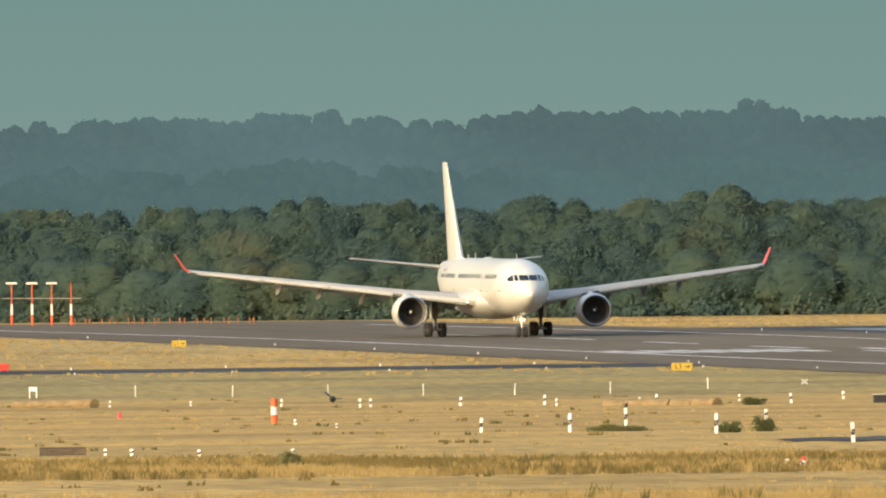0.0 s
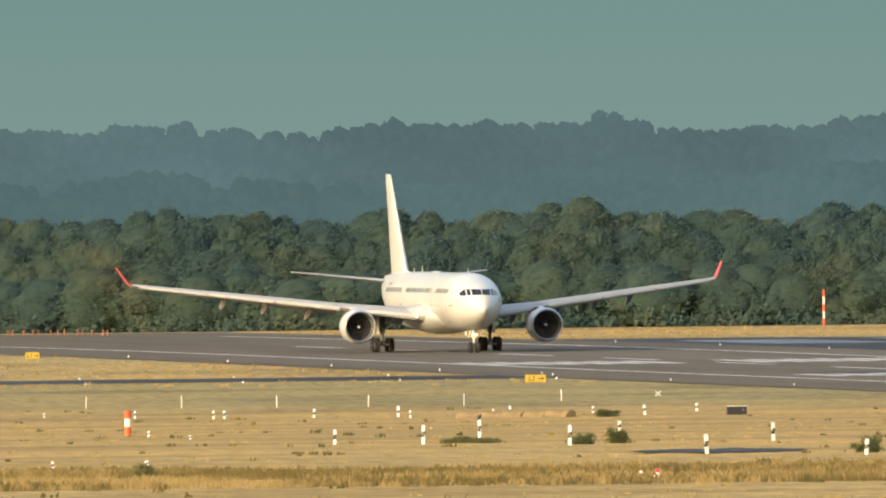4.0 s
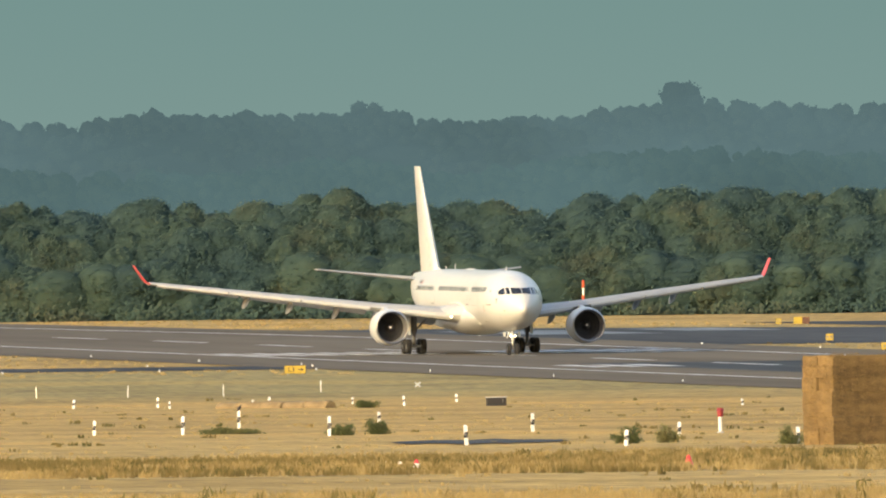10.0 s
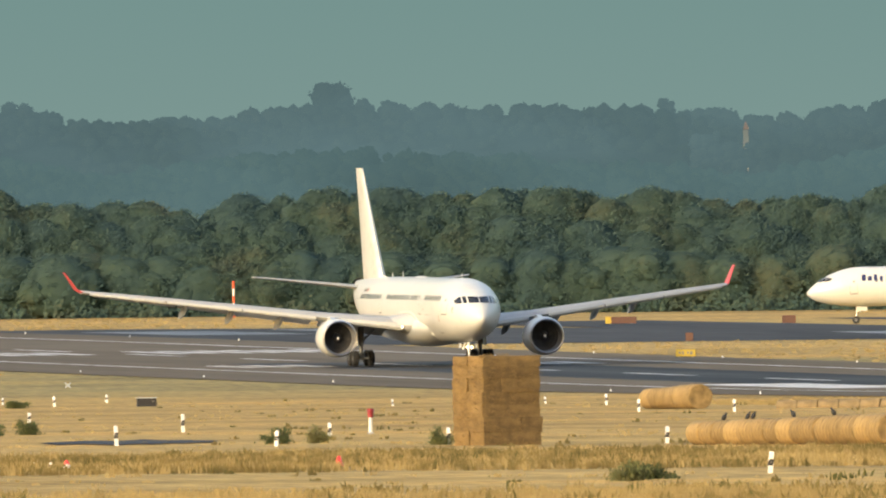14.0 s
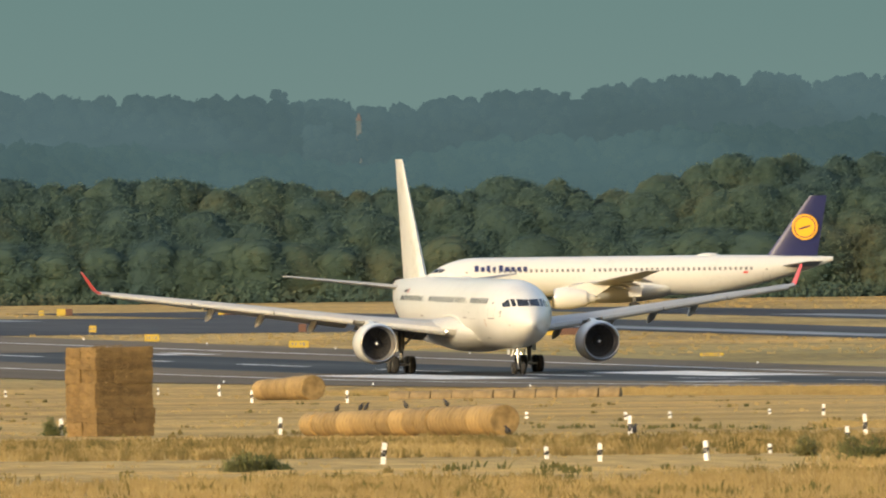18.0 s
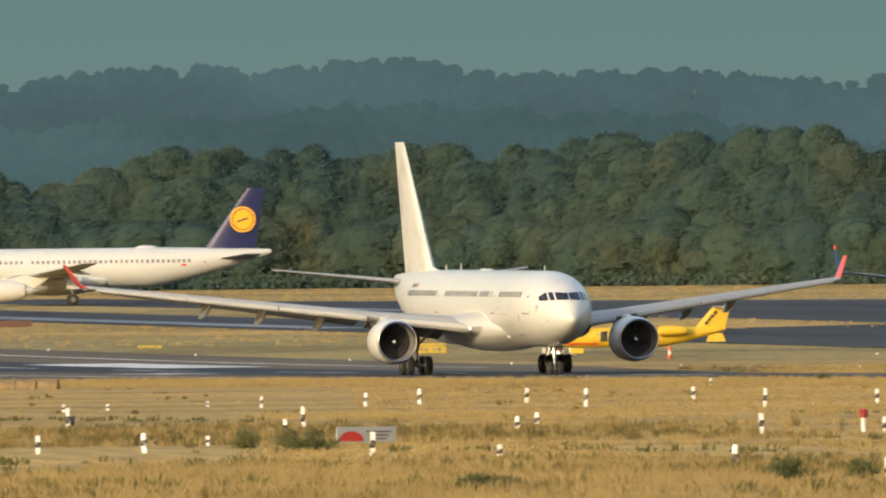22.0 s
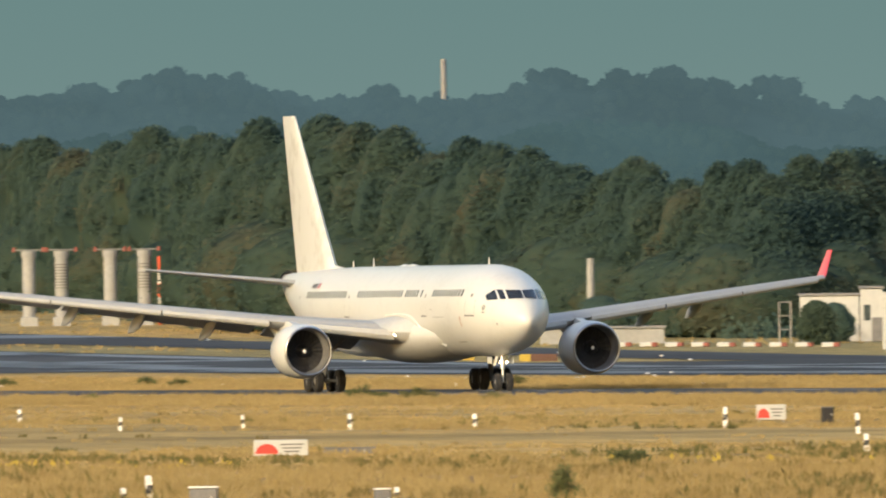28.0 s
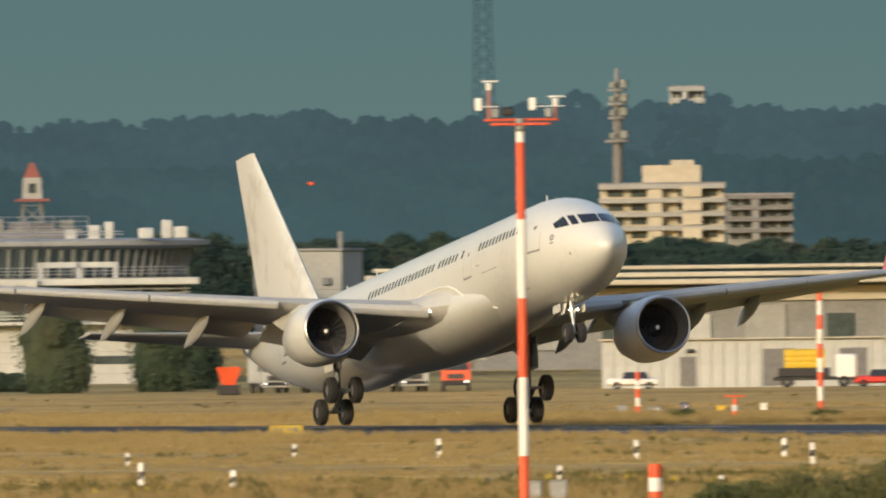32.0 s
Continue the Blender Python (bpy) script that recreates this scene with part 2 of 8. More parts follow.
class Form:
    """Vertices and faces of one mesh, with a few shapes."""

    def __init__(self):
        self.v, self.f = [], []

    def add(self, verts, faces):
        o = len(self.v)
        self.v += [tuple(p) for p in verts]
        self.f += [tuple(i + o for i in q) for q in faces]
        return self

    def box(self, c, s, m=None, taper=1.0, bevel=0.0):
        x, y, z = s[0] / 2, s[1] / 2, s[2] / 2
        if bevel:
            b = min(bevel, x * 0.9, y * 0.9, z * 0.9)
            rings = []
            for zz, i in ((-z, b), (-z + b, 0), (z - b, 0), (z, b)):
                X, Y = x - i, y - i
                rings.append([(X - b, -Y, zz), (X, -Y + b, zz), (X, Y - b, zz), (X - b, Y, zz), (-X + b, Y, zz), (-X, Y - b, zz), (-X, -Y + b, zz), (-X + b, -Y, zz)])
            pts = [p for r in rings for p in r]
            fs = [tuple(range(7, -1, -1)), tuple(range(24, 32))]
            for k in range(3):
                for i in range(8):
                    j = (i + 1) % 8
                    fs.append((k * 8 + i, k * 8 + j, k * 8 + 8 + j, k * 8 + 8 + i))
        else:
            t = taper
            pts = [(-x, -y, -z), (x, -y, -z), (x, y, -z), (-x, y, -z), (-x * t, -y * t, z), (x * t, -y * t, z), (x * t, y * t, z), (-x * t, y * t, z)]
            fs = [(3, 2, 1, 0), (4, 5, 6, 7), (0, 1, 5, 4), (1, 2, 6, 5), (2, 3, 7, 6), (3, 0, 4, 7)]
        m = (Matrix.Translation(c) @ m) if m is not None else Matrix.Translation(c)
        return self.add([m @ Vector(p) for p in pts], fs)

    def loft(self, rings, close=True, caps=True):
        n, o = len(rings[0]), len(self.v)
        self.v += [tuple(p) for r in rings for p in r]
        for k in range(len(rings) - 1):
            for i in range(n if close else n - 1):
                j = (i + 1) % n
                self.f.append((o + k * n + i, o + k * n + j, o + (k + 1) * n + j, o + (k + 1) * n + i))
        if caps:
            self.f.append(tuple(o + i for i in range(n - 1, -1, -1)))
            self.f.append(tuple(o + (len(rings) - 1) * n + i for i in range(n)))
        return self

    def tube(self, a, b, ra, rb=None, n=10, caps=True):
        a, b = Vector(a), Vector(b)
        rb = ra if rb is None else rb
        q = (b - a).to_track_quat("Z", "Y")
        ring = [q @ Vector((math.cos(2 * math.pi * i / n), math.sin(2 * math.pi * i / n), 0)) for i in range(n)]
        return self.loft([[a + ra * r for r in ring], [b + rb * r for r in ring]], caps=caps)

    def lathe(self, prof, m, n=28, caps=False):
        """prof: (along, radius); the axis is local z of m."""
        rings = [[m @ Vector((r * math.cos(2 * math.pi * i / n), r * math.sin(2 * math.pi * i / n), z)) for i in range(n)] for z, r in prof]
        return self.loft(rings, caps=caps)

    def mesh(self, name, mat, smooth=40):
        me = bpy.data.meshes.new(name)
        me.from_pydata(self.v, [], self.f)
        me.materials.append(mat)
        if smooth:
            me.polygons.foreach_set("use_smooth", [True] * len(me.polygons))
            me.set_sharp_from_angle(angle=radians(smooth))
        me.update()
        return me


def part(name, form, mat, parent=None, label="", m=None, smooth=40):
    ob = new(name, form if isinstance(form, bpy.types.Mesh) else form.mesh(name, mat, smooth))
    if parent is not None:
        ob.parent = parent
    if m is not None:
        ob.matrix_basis = m
    return tagged(ob, label)


def thing(name, label, category, m=None, group="", kind=""):
    ob = new(name)
    ob.empty_display_size = 0.5
    if m is not None:
        ob.matrix_basis = m
    return tagged(ob, label, category, group, kind)


def sheet(name, x0, x1, y0, y1, mat, lift, label, nx=2, step=15.0, category="ground", edge=None):
    """A surface that follows the ground. edge(y) gives the two x limits."""
    F = Form()
    ys = sorted({float(y0), float(y1), *(float(k) for k in range(int(y0 // 10 + 1) * 10, int(y1), 10)), *np.arange(y0, y1, step).tolist()})
    for y in ys:
        a, b = edge(y) if edge else (x0, x1)
        for i in range(nx):
            F.v.append((a + (b - a) * i / (nx - 1), float(y), gz(y) + lift))
    for k in range(len(ys) - 1):
        for i in range(nx - 1):
            F.f.append((k * nx + i, k * nx + i + 1, (k + 1) * nx + i + 1, (k + 1) * nx + i))
    return tagged(part(name, F, mat, smooth=180), label, category, kind="structure")


def ground_material():
    m, n, l, p = material("dry_airfield_grass")
    geo, sep = n.new("ShaderNodeNewGeometry"), n.new("ShaderNodeSeparateXYZ")
    l.new(geo.outputs["Position"], sep.inputs[0])
    wob = n.new("ShaderNodeTexNoise")
    wob.inputs["Scale"].default_value, wob.inputs["Detail"].default_value = 0.02, 4
    l.new(geo.outputs["Position"], wob.inputs[0])
    ma = n.new("ShaderNodeMath")
    ma.operation = "MULTIPLY_ADD"
    ma.inputs[1].default_value = 120.0
    l.new(wob.outputs[0], ma.inputs[0]), l.new(sep.outputs[1], ma.inputs[2])
    mr = n.new("ShaderNodeMapRange")
    mr.inputs[1].default_value, mr.inputs[2].default_value = 60.0, 4060.0
    l.new(ma.outputs[0], mr.inputs[0])
    stub, straw, green, weed, tall = (0.46, 0.300, 0.074), (0.49, 0.330, 0.088), (0.31, 0.242, 0.074), (0.43, 0.292, 0.078), (0.40, 0.262, 0.076)
    f = lambda y: y / 4000.0
    r = ramp(n, [(f(800), tall), (f(930), tall), (f(985), straw), (f(1110), straw), (f(1150), weed), (f(1310), weed), (f(1370), straw),
                 (f(1700), stub), (f(2290), stub), (f(2420), green), (f(2610), green), (f(2660), stub), (f(2900), (0.40, 0.30, 0.10)), (f(3180), stub)])
    l.new(mr.outputs[0], r.inputs[0])
    # patches drawn out across the line of sight
    mp = n.new("ShaderNodeMapping")
    mp.inputs["Scale"].default_value = (0.03, 0.021, 0.05)
    l.new(geo.outputs["Position"], mp.inputs[0])
    pn = n.new("ShaderNodeTexNoise")
    pn.inputs["Scale"].default_value, pn.inputs["Detail"].default_value = 1.0, 7
    l.new(mp.outputs[0], pn.inputs[0])
    pr = ramp(n, [(0.36, (0.30, 0.27, 0.13)), (0.52, (0.5, 0.5, 0.5)), (0.66, (0.64, 0.56, 0.38))])
    l.new(pn.outputs[0], pr.inputs[0])
    mx = n.new("ShaderNodeMix")
    mx.data_type, mx.blend_type = "RGBA", "OVERLAY"
    mx.inputs[0].default_value = 0.75
    l.new(r.outputs[0], mx.inputs[6]), l.new(pr.outputs[0], mx.inputs[7])
    fine = n.new("ShaderNodeTexNoise")
    fine.inputs["Scale"].default_value, fine.inputs["Detail"].default_value = 1.3, 6
    mp2 = n.new("ShaderNodeMapping")
    mp2.inputs["Scale"].default_value = (1.5, 0.13, 1.5)
    l.new(geo.outputs["Position"], mp2.inputs[0]), l.new(mp2.outputs[0], fine.inputs[0])
    fr = ramp(n, [(0.34, (0.52, 0.50, 0.46)), (0.64, (1.18, 1.18, 1.18))])
    l.new(fine.outputs[0], fr.inputs[0])
    m2 = n.new("ShaderNodeMix")
    m2.data_type, m2.blend_type = "RGBA", "MULTIPLY"
    m2.inputs[0].default_value = 1.0
    l.new(mx.outputs[2], m2.inputs[6]), l.new(fr.outputs[0], m2.inputs[7])
    l.new(m2.outputs[2], p.inputs["Base Color"])
    p.inputs["Roughness"].default_value = 0.95
    # standing stems face the low sun more than flat soil does
    bp = n.new("ShaderNodeBump")
    bp.inputs["Strength"].default_value, bp.inputs["Distance"].default_value = 0.9, 0.25
    l.new(fine.outputs[0], bp.inputs["Height"]), l.new(bp.outputs[0], p.inputs["Normal"])
    return m


GRASS = ground_material()
ASPHALT = mottled("asphalt", (0.040, 0.042, 0.045), (0.085, 0.086, 0.086), 0.06, 0.75, 0, 0.5, stretch=(1, 0.12, 1), spec=0.05, space="World")
RUNWAY_GREY = mottled("runway_asphalt", (0.118, 0.098, 0.071), (0.185, 0.158, 0.117), 0.06, 0.8, 0, 0.6, stretch=(1, 0.06, 1), spec=0.02, space="World")
TYRE_DARK = mottled("rubbered_asphalt", (0.020, 0.020, 0.020), (0.068, 0.065, 0.060), 0.12, 0.65, 0, 0.9, stretch=(1, 0.03, 1), spec=0.1, space="World", spread=(0.42, 0.66))
LINE = mottled("worn_line_paint", (0.30, 0.30, 0.28), (0.72, 0.71, 0.66), 0.25, 0.7, 0, 1.6, stretch=(1, 0.3, 1), spec=0.1, space="World", spread=(0.3, 0.55))

F = Form()
xs = list(range(-2400, 3601, 150))
ys = [-1500, -600] + list(range(0, 4500, 10)) + [4700, 4990]
for y in ys:
    for x in xs:
        F.v.append((x, y, gz(y)))
nx = len(xs)
for k in range(len(ys) - 1):
    for i in range(nx - 1):
        F.f.append((k * nx + i, k * nx + i + 1, (k + 1) * nx + i + 1, (k + 1) * nx + i))
tagged(part("ground", F, GRASS, smooth=180), "dry golden mown airfield grass in late sun", "ground", kind="structure")

# runway with shoulders, and its markings
def runway_side(y):
    return float(np.interp(y, [2150, 2330], [503, 529]))


runway = sheet("runway", 455, 529, 300, 3260, RUNWAY_GREY, 0.05, "long grey asphalt runway with dark shoulders", category="runway", edge=lambda y: (455, runway_side(y)))
sheet("road", 482, 505, 1300, 2640, TYRE_DARK, 0.058, "dark band of tyre rubber on the runway", category="runway",
              edge=lambda y: (float(np.interp(y, [2060, 2200], [466, 482])), float(np.interp(y, [2150, 2250], [502.6, 505]))))


def stripe(x0, x1, y0, y1, lift=0.066):
    F = Form()
    ys = sorted({float(y0), float(y1), *(float(k) for k in range(int(y0 // 10 + 1) * 10, int(math.ceil(y1)), 10))})
    for y in ys:
        F.v += [(x0, float(y), gz(y) + lift), (x1, float(y), gz(y) + lift)]
    for k in range(len(ys) - 1):
        F.f.append((2 * k, 2 * k + 1, 2 * k + 3, 2 * k + 2))
    return F


for x in (470.4, 515.8):
    part("edge_line", stripe(x, x + 0.9, 400 if x < RUNWAY_X else 2300, 3180), LINE, runway, "worn white edge line", smooth=0)
for y in range(500, 3000, 60):
    part("centre_line", stripe(RUNWAY_X - 0.45, RUNWAY_X + 0.45, y, y + 30), LINE, runway, smooth=0)
for side in (-1, 1):
    for k in range(6):
        x = RUNWAY_X + side * (3.6 + 3.1 * k)
        part("threshold_bar", stripe(min(x, x + side * 1.8), max(x, x + side * 1.8), 2745, 2775), LINE, runway, smooth=0)
    x = RUNWAY_X + side * 11.5
    part("aiming_bar", stripe(x - 4.5, x + 4.5, 2345, 2400), LINE, runway, smooth=0)
    for y, k in ((2600, 3), (2250, 2), (2110, 1), (1960, 1)):
        for j in range(0 if side > 0 and y < 2300 else k):
            x = RUNWAY_X + side * (9 + 3.2 * j)
            part("touchdown_bar", stripe(x - 0.9, x + 0.9, y, y + 22), LINE, runway, smooth=0)

# taxiways: the near strip, the entry by the far threshold, two parallel ones and the widened apron
sheet("road", 250, 457, 2618, 2652, ASPHALT, 0.04, "narrow dark taxiway strip in the grass", step=8, category="taxiway")
sheet("road", 527, 590, 2815, 3055, ASPHALT, 0.040, "dark asphalt taxiway entry to the runway", step=6, category="taxiway",
      edge=lambda y: (527, 590 - 40 * max(0.0, (y - 2960) / 95) ** 2))
sheet("road", 586, 612, 2330, 3110, ASPHALT, 0.044, "long dark parallel taxiway", step=8, category="taxiway")
sheet("road", 0, 0, 2010, 2650, ASPHALT, 0.036, "wide dark asphalt apron with pale streaks", step=8, edge=lambda y: (611, float(np.interp(y, [2010, 2098, 2135, 2190, 2270, 2337, 2362, 2376, 2590, 2625, 2650], [625, 647, 656, 668, 684, 694, 697, 659, 657, 700, 701]))), category="apron")
sheet("road", 677, 697, 2358, 2640, ASPHALT, 0.046, "dark outer strip behind a grass island", step=8, category="taxiway")
sheet("road", 0, 0, 2650, 3110, ASPHALT, 0.036, "outer dark taxiway before the wood", step=8, category="taxiway",
      edge=lambda y: (float(np.interp(y, [2650, 2684, 2760, 2800], [612, 643, 643, 631])), float(np.interp(y, [2650, 2950, 3030, 3110], [701, 704, 655, 655]))))
sheet("road", 0, 0, 2680, 2840, ASPHALT, 0.040, "narrow curved service road before the wood", step=8, category="road",
      edge=lambda y: (float(np.interp(y, [2680, 2730, 2791, 2840], [722, 729, 738, 747])), float(np.interp(y, [2680, 2730, 2791, 2840], [727, 734, 744, 753]))))
PALE_STREAK = mottled("pale_streak", (0.08, 0.085, 0.088), (0.22, 0.225, 0.225), 0.1, 0.5, 0, 0.8, stretch=(1, 0.1, 1), space="World", spread=(0.42, 0.66))

for x0, x1, y0, y1 in ((622, 630, 2050, 2420), (650, 655, 2150, 2560), (616, 626, 2200, 2330), (620, 634, 2380, 2470), (590, 596, 2700, 2900), (636, 642, 2800, 2960), (535, 548, 2950, 3010), (556, 566, 2980, 3020), (640, 648, 2080, 2120), (630, 645, 2130, 2142), (618, 640, 2185, 2195), (648, 664, 2215, 2240), (626, 660, 2262, 2272), (640, 676, 2300, 2312), (612, 650, 2345, 2352), (625, 655, 2425, 2436), (630, 655, 2500, 2515), (660, 700, 2660, 2690), (655, 690, 2730, 2745)):
    part("pale_strip", stripe(x0, x1, y0, y1, 0.062), PALE_STREAK, runway, "pale streak on the asphalt", smooth=0)


def bare_patch(b0, b1, d0, d1, seed):
    """An uneven patch of old asphalt in the grass."""
    F = Form()
    for i in range(25):
        q = i / 24
        e = math.sin(math.pi * q) ** 0.4
        for side in (0, 1):
            w = 0.5 + (side - 0.5) * e * (0.75 + 0.5 * noise.noise((q * 6, seed, side)))
            d = d0 + (d1 - d0) * w
            b = radians(b0 + (b1 - b0) * q)
            F.v.append((d * math.sin(b), d * math.cos(b), gz(d * math.cos(b)) + 0.04))
    for i in range(24):
        F.f.append((2 * i, 2 * i + 2, 2 * i + 3, 2 * i + 1))
    tagged(part("road", F, ASPHALT, smooth=0), "patch of old dark asphalt in the grass", "pavement", kind="structure")


bare_patch(10.00, 10.34, 1425, 1500, 1)
bare_patch(11.66, 12.18, 1248, 1312, 2)

# ---- sky and distance ----


def at(bearing, dist, z=None):
    b = radians(bearing)
    return (dist * math.sin(b), dist * math.cos(b), gz(dist * math.cos(b)) if z is None else z)


m, n, l, p = material("hazy_sky")
geo = n.new("ShaderNodeNewGeometry")
sep = n.new("ShaderNodeSeparateXYZ")
l.new(geo.outputs["Position"], sep.inputs[0])
mr = n.new("ShaderNodeMapRange")
mr.inputs[1].default_value, mr.inputs[2].default_value = 20.0, 90.0
l.new(sep.outputs[2], mr.inputs[0])
r = ramp(n, [(0.0, (0.111, 0.162, 0.149)), (0.35, (0.098, 0.153, 0.142)), (1.0, (0.0770, 0.1385, 0.1310))])
l.new(mr.outputs[0], r.inputs[0])
em = n.new("ShaderNodeEmission")
l.new(r.outputs[0], em.inputs[0])
l.new(em.outputs[0], n["Material Output"].inputs[0])
F = Form()
for k in range(61):
    x, y, _ = at(-5 + k * 0.75, 4960, 0)
    F.v += [(x, y, -20), (x, y, 420)]
for k in range(60):
    F.f.append((2 * k, 2 * k + 2, 2 * k + 3, 2 * k + 1))
tagged(part("backdrop", F, m, smooth=180), "hazy grey-green evening sky", "sky", kind="structure")


def skyline(b):
    return float(np.interp(b, np.linspace(8.5, 19.3, 73), SKYLINE)) / 53271.0


def woodline(b):
    return float(np.interp(b, np.linspace(8.5, 19.3, 73), WOODLINE)) / 53271.0


rng = np.random.default_rng(7)


FACING = np.array((-0.60, -0.60, 0.50))  # leaves turn to the open, lit side


def cards(F, centre, radii, count, size, rng, shell=0.55, turned=0.0):
    """Leaf clumps, as small bent quads, through the outer part of an ellipsoid."""
    d = rng.normal(size=(count, 3))
    d /= np.linalg.norm(d, axis=1)[:, None]
    d[:, 2] = np.where(d[:, 2] < -0.35, -d[:, 2], d[:, 2])
    r = shell + (1 - shell) * rng.random(count) ** 0.6
    c = np.array(centre) + d * r[:, None] * np.array(radii)
    for q, dd in zip(c, d):
        nrm = dd * (1 - 0.75 * turned) + FACING * 1.5 * turned + rng.normal(size=3) * (0.75 - 0.2 * turned)
        nrm /= np.linalg.norm(nrm)
        a = np.cross(nrm, rng.normal(size=3))
        a /= np.linalg.norm(a)
        b = np.cross(nrm, a)
        s = size * (0.6 + 0.8 * rng.random())
        t = s * (0.6 + 0.5 * rng.random())
        o = len(F.v)
        F.v += [tuple(q - a * s * 0.5), tuple(q - b * t * 0.5 + nrm * 0.1 * s), tuple(q + a * s * 0.5), tuple(q + b * t * 0.5 + nrm * 0.1 * s)]
        F.f.append((o, o + 1, o + 2, o + 3))


LUMP_N = 9


def lump(F, c, r, g, rough=0.16, squash=0.85):
    """A rounded uneven mass of leaves."""
    rings = []
    for k in range(6):
        e = -0.9 + 2.45 * k / 5
        rr = math.cos(min(1.52, e))
        rings.append([(c[0] + r * rr * math.cos(a) * q, c[1] + r * rr * math.sin(a) * q, c[2] + r * squash * math.sin(e) * q)
                      for a, q in ((6.2832 * i / LUMP_N + 0.35 * k, 1 + rough * (2 * g.random() - 1)) for i in range(LUMP_N))])
    F.loft(rings)


# single tall crowns that stand up from the far skyline: bearing, rise in mils of view, width
SKY_TREES = ((9.971, 0.00829, 5.6), (10.564, 0.00878, 8.6), (11.198, 0.00810, 2.2), (11.286, 0.00778, 6.3), (14.839, 0.00851, 7.2), (14.943, 0.00832, 7.7), (15.229, 0.00788, 4.1), (15.539, 0.00831, 5.4), (15.678, 0.00835, 6.3), (15.786, 0.00835, 7.2), (15.980, 0.00797, 6.8), (14.620, 0.00801, 9.9), (18.359, 0.00840, 5.4), (17.848, 0.00782, 5.4), (18.602, 0.00826, 5.4), (16.764, 0.00781, 3.6), (17.047, 0.00777, 4.5))


def hills(name, dist, drop, mat, label, count, size, wave, seed):
    """A wooded ridge: its flank as a sheet, with the crowns of its trees on it."""
    g = np.random.default_rng(seed)
    F, base = Form(), Form()
    bs = np.arange(7.6, 20.2, 0.03)

    def crest(b):
        e = skyline(b) * 53271
        w = wave * (noise.noise((b * 1.3, seed, 0)) + 0.5 * noise.noise((b * 4.1, seed, 3)))
        return max(40.0, e - drop + w if drop else e - 16) / 53271.0

    nb = len(bs)
    for k in range(6):
        u = k / 5
        for b in bs:
            d = dist - 160 * (1 - u)
            z0, z1 = 0.0, 5 + crest(b) * dist
            x, y, _ = at(b, d, 0)
            base.v.append((x, y, z0 + (z1 - z0) * math.sin(u * math.pi / 2) ** 0.8 - 1.0))
    for k in range(5):
        for i in range(nb - 1):
            base.f.append((k * nb + i, k * nb + i + 1, (k + 1) * nb + i + 1, (k + 1) * nb + i))
    tagged(part(name, base, mat, smooth=180), label, "hills", kind="structure")
    for _ in range(count):
        b, u = g.uniform(8.2, 19.6), g.random() ** 0.6
        d = dist - 160 * (1 - u)
        z = (5 + crest(b) * dist) * math.sin(u * math.pi / 2) ** 0.8
        x, y, _q = at(b, d, 0)
        s = size * (0.45 + 0.95 * g.random() ** 1.6)
        lump(F, (x, y, z - s * 0.5), s, g, 0.28, g.uniform(0.75, 1.1))
        cards(F, (x, y, z - s * 0.5), (s * 1.1, s * 1.1, s), 9, s * 0.3, g, 0.88)
    if not drop:
        for b, e, w in SKY_TREES:
            z = 5 + e * dist
            for _ in range(9):
                x, y, _q = at(b + g.uniform(-0.4, 0.4) * w / 84, dist - 8, 0)
                r = w * g.uniform(0.22, 0.36)
                zz = z - r - w * g.random() ** 2 * 0.8
                lump(F, (x, y, zz), r, g, 0.22)
                cards(F, (x, y, zz), (r * 1.1, r * 1.1, r), 16, r * 0.3, g, 0.9)
    tagged(part("far_wood", F, mat, smooth=180), "distant hazy blue-green wood on the ridge", "woods", kind="stuff")


hills("backdrop", 4800, 0, FARTHEST_HAZE, "far wooded ridge in blue haze", 4600, 1.6, 0, 3)
hills("backdrop", 4350, 104, FAR_HAZE, "nearer wooded slope in thin haze", 5200, 1.5, 40, 5)

C = Form()
g = np.random.default_rng(21)
for b, e, w, d, n in ((11.349, 36.4, 7.0, 4665, 60), (13.055, 39.6, 8.0, 4665, 60), (18.564, 40.6, 9.0, 4665, 60), (11.27, 37.6, 4.0, 4640, 50), (11.31, 36.0, 4.5, 4640, 40),
                      (10.46, 33.0, 5.0, 4640, 40), (10.55, 35.0, 4.0, 4640, 40), (10.64, 34.0, 5.0, 4640, 40), (10.74, 35.5, 4.5, 4640, 44), (10.86, 33.5, 6.0, 4640, 44), (10.30, 31.0, 6.0, 4640, 40), (12.4, 39.5, 2.2, 4660, 26), (12.62, 41.5, 2.4, 4660, 26), (13.04, 42.0, 2.0, 4660, 26)):
    for _ in range(n):
        r = g.uniform(0.5, 1.3)
        x, y, _q = at(b + g.uniform(-0.5, 0.5) * w / 82, d, 0)
        z = e - r - 13 * g.random() ** 1.5
        lump(C, (x, y, z), r, g, 0.3)
        cards(C, (x, y, z), (r * 1.15, r * 1.15, r), 18, r * 0.34, g, 0.85)
tagged(part("far_wood", C, FARTHEST_HAZE, smooth=180), "far hazy trees before houses on the ridge", "woods", kind="stuff")

# ---- the wood along the airfield ----


LIGHTWARD = Vector((-0.72, -0.50, 0.48))  # leaves turn to the open, lit side


